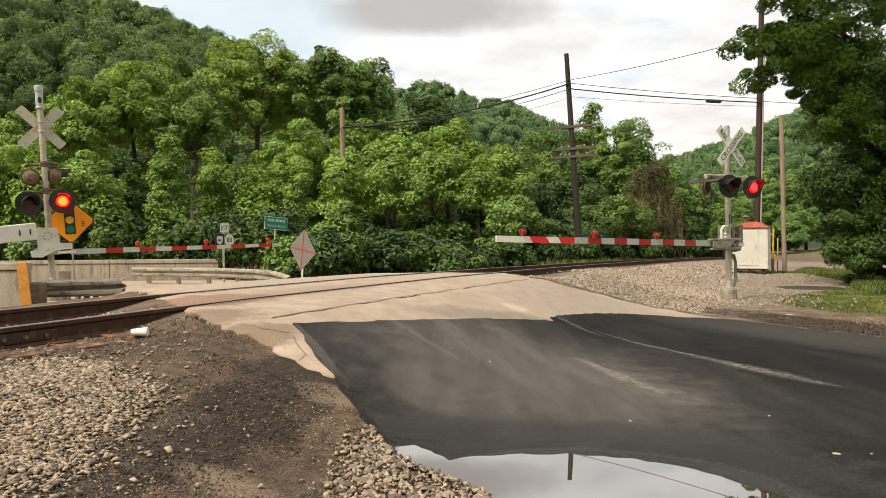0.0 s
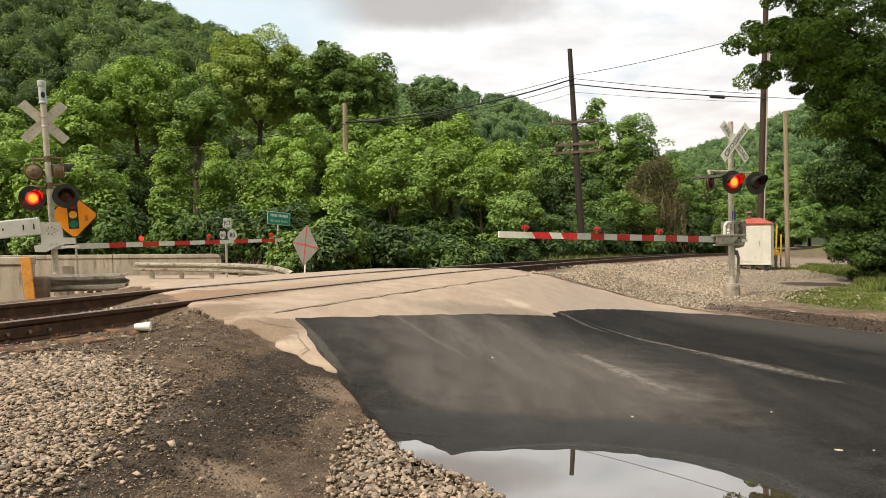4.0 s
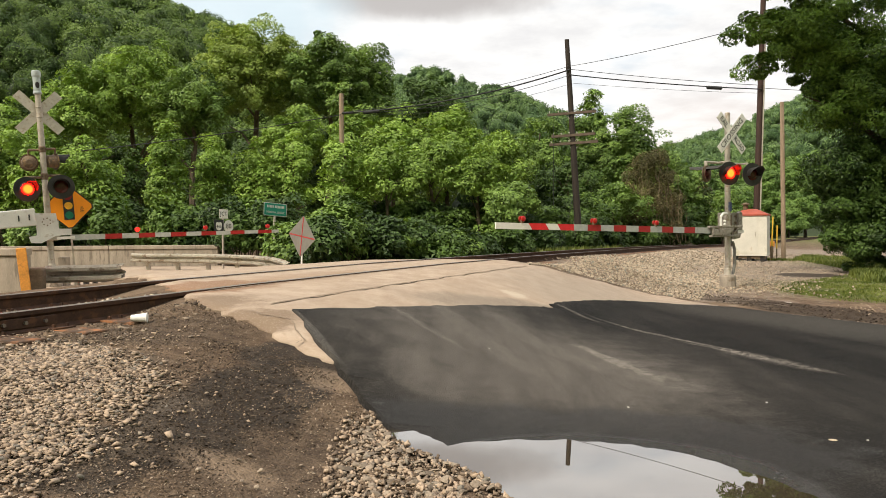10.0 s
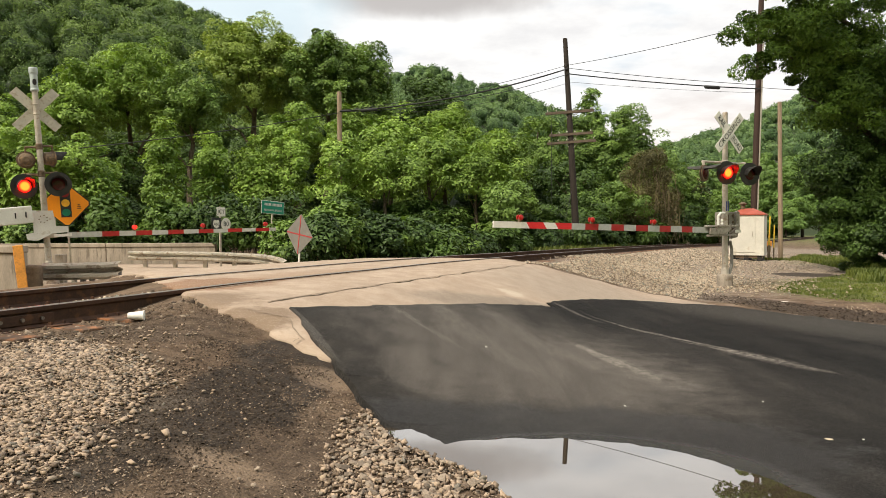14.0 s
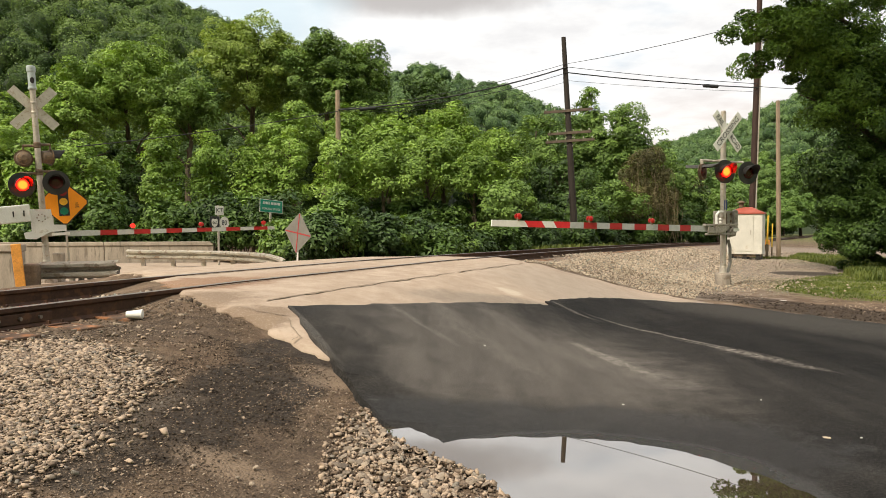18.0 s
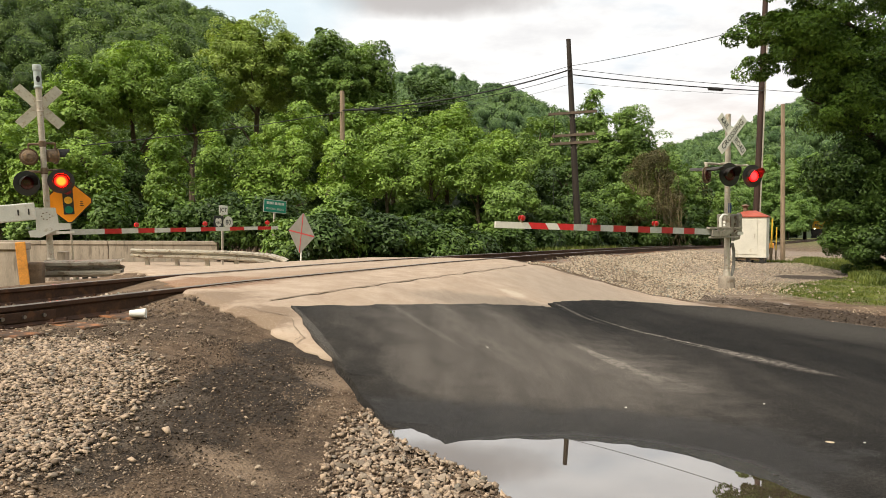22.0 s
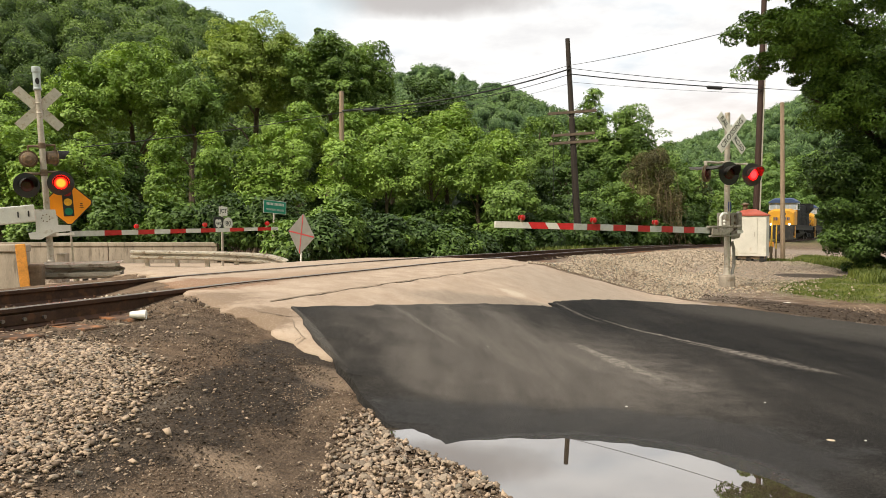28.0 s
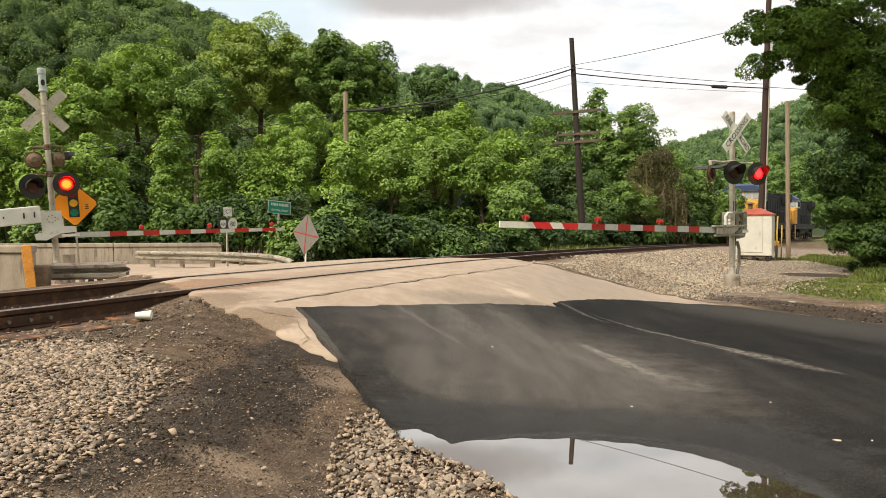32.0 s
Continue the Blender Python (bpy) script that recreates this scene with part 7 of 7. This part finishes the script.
def front_distance(t):
    return float(np.interp(np.interp(t, FRONT_T, FRONT_Y), TRACK_Y, PATH_D))


def move_train():
    for k, (e, wheels) in enumerate(ENGINES):
        rows = []
        for i in range(65):
            t = i * 0.5
            d = front_distance(t) + 22.9 * k
            a, b = on_track(d + 4.3), on_track(d + 17.7)
            back = (b - a).normalized()
            x = Vector((back.y, -back.x, 0)).normalized()
            m = Matrix((x, back, x.cross(back))).transposed().to_4x4()
            m.translation = a - back * 4.3
            rows.append((t, m))
        walk(e, rows)
        for w in wheels:
            home = w.matrix_basis.translation.copy()
            spin, last, wrows = 0.0, None, []
            for i in range(321):
                t = i * 0.1
                d = front_distance(t)
                if last is not None:
                    spin += (last - d) / 0.515
                last = d
                wrows.append((t, Matrix.Translation(home) @ Matrix.Rotation(spin, 4, "X")))
            walk(w, wrows)

# ---- loose stones, grit, grass, litter ----
def ico():
    g = (1 + 5 ** 0.5) / 2
    v = np.array([(-1, g, 0), (1, g, 0), (-1, -g, 0), (1, -g, 0), (0, -1, g), (0, 1, g), (0, -1, -g), (0, 1, -g), (g, 0, -1), (g, 0, 1), (-g, 0, -1), (-g, 0, 1)], float)
    f = np.array([(0, 11, 5), (0, 5, 1), (0, 1, 7), (0, 7, 10), (0, 10, 11), (1, 5, 9), (5, 11, 4), (11, 10, 2), (10, 7, 6), (7, 1, 8),
                  (3, 9, 4), (3, 4, 2), (3, 2, 6), (3, 6, 8), (3, 8, 9), (4, 9, 5), (2, 4, 11), (6, 2, 10), (8, 6, 7), (9, 8, 1)])
    return v / np.linalg.norm(v[0]), f


ICO_V, ICO_F = ico()
CUBE_V = np.array([(x, y, z) for x in (-1, 1) for y in (-1, 1) for z in (-1, 1)], float) * 0.8
CUBE_F = np.array([(0, 1, 3), (0, 3, 2), (4, 6, 7), (4, 7, 5), (0, 4, 5), (0, 5, 1), (2, 3, 7), (2, 7, 6), (0, 2, 6), (0, 6, 4), (1, 5, 7), (1, 7, 3)])
OCT_V = np.array([(1, 0, 0), (-1, 0, 0), (0, 1, 0), (0, -1, 0), (0, 0, 1), (0, 0, -1)], float)
OCT_F = np.array([(0, 2, 4), (2, 1, 4), (1, 3, 4), (3, 0, 4), (2, 0, 5), (1, 2, 5), (3, 1, 5), (0, 3, 5)])
CHIP_V, CHIP_F = OCT_V[:5] * np.array((1, 1, 0.8)), OCT_F[:4]


def turns(rng, k, tilt):
    """k rotation matrices: any heading, tilted a little."""
    a, b, c = rng.uniform(0, 6.283, k), rng.normal(0, tilt, k), rng.normal(0, tilt, k)
    ca, sa, cb, sb, cc, sc = np.cos(a), np.sin(a), np.cos(b), np.sin(b), np.cos(c), np.sin(c)
    zero, one = np.zeros(k), np.ones(k)
    rz = np.stack([ca, -sa, zero, sa, ca, zero, zero, zero, one], 1).reshape(k, 3, 3)
    ry = np.stack([cb, zero, sb, zero, one, zero, -sb, zero, cb], 1).reshape(k, 3, 3)
    rx = np.stack([one, zero, zero, zero, cc, -sc, zero, sc, cc], 1).reshape(k, 3, 3)
    return rx @ ry @ rz


def inside(points, poly):
    x, y = points[:, 0], points[:, 1]
    hit = np.zeros(len(points), bool)
    for (ax, ay), (bx, by) in zip(poly, poly[1:] + poly[:1]):
        cross = ((ay > y) != (by > y)) & (x < (bx - ax) * (y - ay) / (by - ay + 1e-12) + ax)
        hit ^= cross
    return hit


def scatter(rng, poly, count):
    xs, ys = [p[0] for p in poly], [p[1] for p in poly]
    pts = np.stack([rng.uniform(min(xs), max(xs), count * 4), rng.uniform(min(ys), max(ys), count * 4)], 1)
    return pts[inside(pts, poly)][:count]


def stones(name, pts, low, high, mat, label, seed, fine=True, bury=0.25, lift=0.0, flat=0.62, tilt=0.5):
    """A bed of loose stones lying on the land."""
    rng = np.random.default_rng(seed)
    base, faces = (CHIP_V, CHIP_F) if fine == "chip" else (CUBE_V, CUBE_F) if fine else (OCT_V, OCT_F)
    k = len(pts)
    size = low + (high - low) * rng.random(k) ** 2.2
    scale = np.stack([rng.uniform(0.85, 1.75, k), rng.uniform(0.7, 1.05, k), rng.uniform(0.4, 0.85, k) * flat / 0.62], 1) * size[:, None] * 0.5
    v = (base[None] * (1 + rng.uniform(-0.25, 0.25, (k, len(base), 1))) + rng.uniform(-0.3, 0.3, (k, len(base), 3))) * scale[:, None, :]
    v = np.einsum("kij,knj->kni", turns(rng, k, tilt), v)
    z = np.array([land(x, y) for x, y in pts]) + lift + size * (0.5 * flat - bury)
    v += np.concatenate([pts, z[:, None]], 1)[:, None, :]
    f = (faces[None] + (np.arange(k) * len(base))[:, None, None]).reshape(-1, 3)
    ob = bits(name, v.reshape(-1, 3), f, mat)
    return tagged(ob, label, "gravel", kind="stuff")


def beside_track(rng, s0, s1, y0, y1, count):
    s, y = rng.uniform(s0, s1, count), rng.uniform(y0, y1, count)
    return np.array([track_point(a, b) for a, b in zip(s, y)])


def build_stones():
    rng = np.random.default_rng(21)
    left = [(-2.0, 5.9), (-1.60, 5.3), (-1.45, 4.64), (-1.35, 4.2), (-1.4, 3.6), (-1.45, 2.86), (-1.5, 1.6), (-5.5, 1.6), (-5.5, 4.2), (-3.3, 5.6), (-2.5, 5.9)]
    pts = scatter(rng, left, 105000)
    # the bed thins out towards the rail and the damp strip
    s = np.array([lateral(x, y) for x, y in pts])
    wave = np.array([noise.noise((x * 2.2, y * 2.2, 4)) for x, y in pts])
    edge = np.clip((s - 0.5) / 0.6 + rng.normal(0, 0.15, len(pts)), 0.04, 1) * np.clip((-1.66 - pts[:, 0] + 0.16 * wave) / 0.34 + rng.normal(0, 0.12, len(pts)), 0.02, 1)
    edge *= np.clip((5.36 - 0.65 * (pts[:, 0] + 2.8) - pts[:, 1] + 0.2 * wave) / 0.3, 0.03, 1)
    edge *= np.clip((pts[:, 1] - 2.1 + 0.4 * wave) / 0.6, 0.0, 1)
    pts = pts[rng.random(len(pts)) < edge]
    third = len(pts) // 3
    stones("grit", pts[:third * 2], 0.006, 0.02, M_STONE, "small limestone chips among the gravel", 46, "chip", lift=0.006)
    pts = pts[third:]
    stones("gravel", pts, 0.011, 0.036, M_STONE, "bed of pale broken limestone gravel beside the track", 31, lift=0.014, flat=0.42, tilt=0.27)
    bank = [(-0.62, 4.55), (-0.46, 4.62), (-0.33, 4.25), (-0.14, 3.95), (0.06, 3.72), (0.24, 3.45), (0.40, 3.0), (0.5, 2.6), (0.1, 2.4), (-0.4, 2.8), (-0.58, 3.3), (-0.66, 4.0)]
    pts = scatter(rng, bank, 4200)
    keep = rng.random(len(pts)) < np.clip((pts[:, 0] + 0.78) / 0.25, 0.12, 1)
    pts = pts[keep]
    stones("gravel", pts[::3], 0.009, 0.030, M_CINDER, "dark brown stones at the puddle's edge", 49, lift=0.01)
    pts = np.concatenate([pts[1::3], pts[2::6]])
    stones("gravel", pts, 0.009, 0.032, M_STONE, "small brown stones heaped at the puddle's edge", 32, lift=0.015)
    # stones strewn thinly over the dirt
    dirt = [(-1.9, 5.6), (-1.3, 5.6), (-0.85, 5.3), (-0.6, 4.9), (-0.4, 4.5), (-0.3, 3.0), (-0.9, 2.3), (-1.7, 2.6), (-1.9, 3.3)]
    grains = scatter(rng, dirt, 24000)
    damp = (grains[:, 1] > 3.4) & (grains[:, 0] < -0.95 + 0.12 * np.sin(grains[:, 1] * 5)) & (grains[:, 0] > -1.85)
    stones("grit", grains[damp], 0.004, 0.017, M_DAMPGRIT, "wet black grit on the damp dirt", 47, "chip", bury=0.12)
    stones("grit", grains[~damp], 0.004, 0.017, M_CINDER, "dark cinder grit pressed into the dirt", 33, "chip", bury=0.12)
    stones("grit", scatter(rng, dirt, 2600), 0.004, 0.012, M_STONE, "tiny pale chips on the dirt", 45, "chip", bury=0.1)
    stones("grit", scatter(rng, dirt, 180), 0.006, 0.019, M_STONE, "scattered pale pebbles on the dirt", 34)
    upper = [(-3.4, 6.4), (-2.2, 7.0), (-1.7, 6.1), (-1.3, 5.6), (-1.8, 5.2), (-3.4, 5.0)]
    stones("grit", scatter(rng, upper, 12000), 0.004, 0.015, M_CINDER, "brown grit beside the rail", 35, "chip", bury=0.12)
    rim = [(-2.35, 6.9), (-2.0, 6.45), (-1.66, 6.05), (-1.45, 5.66), (-1.2, 5.6), (-1.03, 5.3), (-0.8, 5.1), (-0.95, 4.95), (-1.3, 5.35), (-1.65, 5.6), (-2.0, 6.05), (-2.5, 6.7)]
    stones("grit", scatter(rng, rim, 2600), 0.004, 0.014, M_CINDER, "crumbled dirt and grit along the pavement's broken edge", 44, "chip", lift=0.006)
    stones("ballast", beside_track(rng, -1.15, -0.35, 6.75, 7.15, 170), 0.012, 0.04, M_BALLAST, "pale stones heaped where the pavement ends", 57, lift=0.03)
    # ballast: between and beside the rails
    stones("ballast", beside_track(rng, -1.4, -0.12, -2.0, 7.4, 4200), 0.02, 0.065, M_CINDER, "dirty ballast stones between the rails", 36, lift=-0.01)
    stones("ballast", beside_track(rng, 0.12, 0.8, -2.0, 6.9, 1800), 0.02, 0.06, M_CINDER, "dirty ballast stones beside the rail", 37, lift=-0.01)
    stones("ballast", beside_track(rng, -4.0, -1.65, -2.0, 8.2, 2600), 0.02, 0.065, M_CINDER, "dirty ballast stones behind the track", 38, lift=-0.01)
    stones("ballast", beside_track(rng, 0.12, 1.0, 15.5, 45, 9000), 0.03, 0.08, M_RUSTSTONE, "rust-stained ballast against the rail", 43, "chip", lift=-0.06)
    right = beside_track(rng, 0.75, 4.2, 15.2, 40, 38000)
    road = [(6.4, 11.0), (5.7, 14.6), (5.0, 15.6), (4.2, 15.55), (3.3, 15.0), (2.5, 14.7), (1.7, 14.9), (1.4, 18.0), (0, 12)]
    right = right[~inside(right, road)]
    beyond = right[:, 1] > 21
    stones("ballast", right[~beyond], 0.02, 0.062, M_BALLAST, "pale grey and buff ballast beside the track", 39, False, lift=0.01)
    stones("ballast", right[beyond], 0.03, 0.085, M_BALLAST, "pale ballast along the curving track", 48, "chip", lift=0.01)
    mound = np.stack([rng.normal(6.6, 1.3, 8000), rng.normal(20.2, 1.6, 8000)], 1)
    mound = mound[~inside(mound, road)]
    stones("ballast", mound, 0.03, 0.075, M_BALLAST, "heap of fresh pale ballast", 40, False, lift=0.05)
    yard = [(5.4, 16.0), (8.0, 17.2), (12.5, 22.0), (18, 30), (26, 44), (22, 46), (15, 36), (8, 22), (5.4, 17.5)]
    spread = scatter(rng, yard, 20000)
    spread = spread[((spread[:, 0] - 12.7) / 1.15) ** 2 + ((spread[:, 1] - 23.9) / 1.25) ** 2 > 0.9]
    stones("grit", spread, 0.02, 0.06, M_BALLAST, "fine pale gravel of the yard", 41, "chip", bury=0.12)
    verge = [(5.2, 16.6), (5.9, 14.6), (6.3, 11.0), (7.4, 9.5), (8.2, 11.0), (7.8, 13.5), (6.9, 15.8), (5.9, 17.0)]
    stones("grit", scatter(rng, verge, 4600), 0.008, 0.04, M_DAMPGRIT, "dark cinders and pebbles on the road verge", 42, "chip", bury=0.12)


def build_bank_stones():
    """The larger stones at the water's edge, each one by itself."""
    rng = random.Random(8)
    bank = thing("stone_bank", pose(0, 0, 0), "loose larger stones lying at the puddle's edge", "stones")
    shapes = []
    nr = np.random.default_rng(9)
    for i in range(8):
        v = ICO_V * (1 + nr.uniform(-0.32, 0.3, (12, 1))) * np.array((1.3, 0.95, 0.5))
        mesh = bpy.data.meshes.new("stone")
        mesh.from_pydata(v.tolist(), [], ICO_F.tolist())
        mesh.materials.append(M_BIGSTONE)
        shapes.append(mesh)
    spots = scatter(nr, [(-0.58, 4.5), (-0.40, 4.5), (-0.28, 4.1), (-0.05, 3.8), (0.12, 3.58), (0.36, 3.15), (0.5, 2.6), (-0.35, 2.5), (-0.55, 3.6)], 230)
    more = scatter(nr, [(-1.7, 5.0), (-0.6, 4.7), (-0.5, 2.3), (-1.8, 2.3)], 26)
    for x, y in list(spots) + list(more):
        r = rng.uniform(0.010, 0.026) if x > -0.6 else rng.uniform(0.007, 0.016)
        m = pose(x, y, land(x, y) + 0.016 + r * 0.25, rng.uniform(-25, 25), rng.uniform(-25, 25), rng.uniform(0, 360)) @ Matrix.Scale(r, 4)
        share("stone", rng.choice(shapes), bank, m)


def big_stone_material():
    m = bpy.data.materials.new("brown limestone")
    m.use_nodes = True
    n = Nodes(m.node_tree)
    info = n.add("ShaderNodeObjectInfo").outputs["Random"]
    geo = n.add("ShaderNodeNewGeometry")
    col = n.mix(info, (0.115, 0.09, 0.07), (0.35, 0.28, 0.215))
    grain = n.noise(geo.outputs["Position"], 110.0, 4.0, 0.7)
    col = n.mix(n.math("MULTIPLY", n.ramp(grain, 0.4, 0.7), 0.5), col, n.mix(1.0, col, (0.45, 0.4, 0.35), "MULTIPLY"))
    shader = n.add("ShaderNodeBsdfPrincipled", {"Base Color": col, "Roughness": 0.8, "Specular IOR Level": 0.35})
    b = n.add("ShaderNodeBump", {"Strength": 0.5, "Distance": 0.004, "Height": grain})
    n.link(b.outputs[0], shader.inputs["Normal"])
    n.link(shader.outputs[0], n.add("ShaderNodeOutputMaterial").inputs[0])
    return m


M_BIGSTONE = big_stone_material()


def grass(name, pts, low, high, mat, label, seed, width=0.008):
    """Upright bent blades."""
    rng = np.random.default_rng(seed)
    k = len(pts)
    h = rng.uniform(low, high, k)
    a = rng.uniform(0, 6.283, k)
    side = np.stack([np.cos(a), np.sin(a), np.zeros(k)], 1) * (width * rng.uniform(0.7, 1.5, k))[:, None]
    bend = np.stack([np.cos(a + 1.5), np.sin(a + 1.5), np.zeros(k)], 1) * (h * rng.uniform(0.1, 0.6, k))[:, None]
    base = np.concatenate([pts, np.array([land(x, y) for x, y in pts])[:, None]], 1)
    mid = base + bend * 0.35 + np.stack([np.zeros(k), np.zeros(k), h * 0.6], 1)
    tip = base + bend + np.stack([np.zeros(k), np.zeros(k), h], 1)
    v = np.stack([base - side, base + side, mid + side * 0.8, mid - side * 0.8, tip], 1).reshape(-1, 3)
    i = np.arange(k)[:, None] * 5
    f = np.concatenate([i + np.array([[0, 1, 2]]), i + np.array([[0, 2, 3]]), i + np.array([[3, 2, 4]])], 0)
    return tagged(bits(name, v, f, mat), label, "grass", kind="stuff")


def build_grass():
    rng = np.random.default_rng(51)
    lawn = [(8.6, 17.8), (8.7, 15.2), (9.6, 12.8), (12.5, 11.5), (20, 14.0), (22, 24), (15.5, 25.5), (13.6, 23.5), (10.5, 20.6)]
    pts = scatter(rng, lawn, 46000)
    patchy = np.array([noise.noise((x * 0.8, y * 0.8, 0)) for x, y in pts])
    pts = pts[patchy + rng.uniform(-0.25, 0.45, len(pts)) > 0]
    grass("grass", pts, 0.02, 0.06, M_GRASS, "thin patchy grass by the roadside", 52, 0.014)
    tall = [(12.6, 20.5), (14.5, 19.5), (19, 19.0), (20, 24), (15.5, 25.0), (13.8, 23.5)]
    grass("grass", scatter(rng, tall, 17000), 0.10, 0.32, M_GRASS, "tall green weeds under the shade tree", 53, 0.016)
    bank = scatter(rng, [(16.2, 28.0), (19.0, 26.5), (24.0, 38.0), (22.0, 42.0), (18.8, 37.0)], 16000)
    grass("grass", bank[np.array([noise.noise((x * 0.7, y * 0.7, 5)) for x, y in bank]) + rng.uniform(-0.3, 0.4, len(bank)) > 0], 0.04, 0.2, M_GRASS, "yellowing weeds along the yard's edge", 56, 0.018)
    feet = np.concatenate([np.stack([rng.normal(17.5, 0.5, 420), rng.normal(36.0, 0.5, 420)], 1)])
    grass("grass", feet, 0.04, 0.16, M_GRASS, "weeds round the poles", 54, 0.016)
    far = beside_track(rng, -6.5, -3.4, 31.0, 48.0, 4000)
    road = [(-6.4, 13.0), (-2.0, 21.0), (-4.0, 24.0), (-9.0, 28.8), (-60, 25), (-60, 18)]
    far = far[~inside(far, road)]
    grass("grass", far, 0.1, 0.32, M_GRASS, "rough weeds behind the rails", 55, 0.02)


def build_litter():
    for i, (x, y, sx, sy, mat, label) in enumerate(((2.24, 3.95, 0.02, 0.015, M_LEAFRED, "small pale tan dead leaf on the asphalt"), (2.50, 4.05, 0.007, 0.005, M_LITTER, "small scrap of litter on the asphalt"),
                                                    (2.35, 5.0, 0.008, 0.006, M_LITTER, "small scrap of litter on the asphalt"), (0.45, 6.6, 0.02, 0.006, M_LITTER, "torn scrap of paper on the asphalt"),
                                                    (7.3, 14.6, 0.07, 0.05, M_LITTER, "white paper scrap on the verge"), (1.28, 4.75, 0.007, 0.007, M_LITTER, "small scrap of litter on the asphalt"))):
        on_road = x < 6
        o = thing("litter" if i else "dead_leaf", pose(x, y, land(x, y) + (0.068 if on_road else 0.02), 0, 0, 40 * i), label, "litter", "litter on the ground")
        bm = bmesh.new()
        plate(bm, [(-sx, -sy), (0, -sy * 1.2), (sx, -sy * 0.4), (sx * 0.8, sy), (-sx * 0.3, sy * 1.1), (-sx, sy * 0.5)], 0.003, pose(0, 0, 0.004, 90))
        part("scrap", bm, mat, o)


def build_verge():
    """A pale rim of chips along the asphalt and dry leaves under the grass edge."""
    rng = np.random.default_rng(61)
    line = np.array([(5.2, 13.3), (5.6, 12.6), (5.95, 11.6), (6.2, 10.5), (6.4, 9.6), (7.3, 7.3), (8.2, 5.05)])
    t = rng.uniform(0, 6, 1500)
    pts = np.stack([np.interp(t, range(7), line[:, 0]), np.interp(t, range(7), line[:, 1])], 1) + np.stack([rng.normal(0.10, 0.035, 1500), rng.normal(0.03, 0.03, 1500)], 1)
    stones("grit", pts, 0.008, 0.03, M_STONE, "pale chips along the asphalt's far edge", 62, "chip", lift=0.02)
    pts = np.stack([rng.normal(8.6, 0.55, 420), rng.normal(12.3, 0.7, 420)], 1)
    z = np.array([land(x, y) for x, y in pts]) + rng.uniform(0.012, 0.03, len(pts))
    nrm = rng.normal(size=(len(pts), 3)) * 0.4 + np.array((0, 0, 1.0))
    ob = leaf_cloud("fallen_leaves", np.concatenate([pts, z[:, None]], 1), nrm, 0.024, M_LEAFRED, None, 63)
    tagged(ob, "dry tan leaves strewn on the verge", "fallen leaves", kind="stuff")


build_stones()
build_verge()
build_bank_stones()
build_grass()
build_litter()

# ---- what moves ----
BEAT, DARK_A = 1.228, 0.86      # seconds of one double flash; A turns off at DARK_A
A_ON = 0.172


def flash_rows(half, front, back):
    """Rows for a lit lens: forward while it shines, drawn in behind the dark glass while not."""
    def shines(t):
        phase = (t - A_ON) % BEAT
        a = phase < DARK_A - A_ON
        return a if half == "A" else not a
    rows, on = [(0.0, front if shines(0.0) else back)], shines(0.0)
    k = 1
    while k <= 32 * FPS:
        t = k / FPS
        if shines(t) != on:
            rows.append(((k - 1) / FPS, front if on else back))
            on = not on
            rows.append((t, front if on else back))
        k += 1
    if rows[-1][0] < 32.0:
        rows.append((32.0, front if on else back))
    return rows


def motions():
    for lens, half in FLASH:
        walk(lens, flash_rows(half, pose(0, -0.036, 0), pose(0, 0.06, 0)))
    for lens in arm_glow + arm_glow2:
        home = lens.matrix_basis.translation.copy()
        walk(lens, flash_rows("A", Matrix.Translation((home.x, 0.072, home.z)), Matrix.Translation((home.x, 0.0, home.z))))
    move_train()


motions()
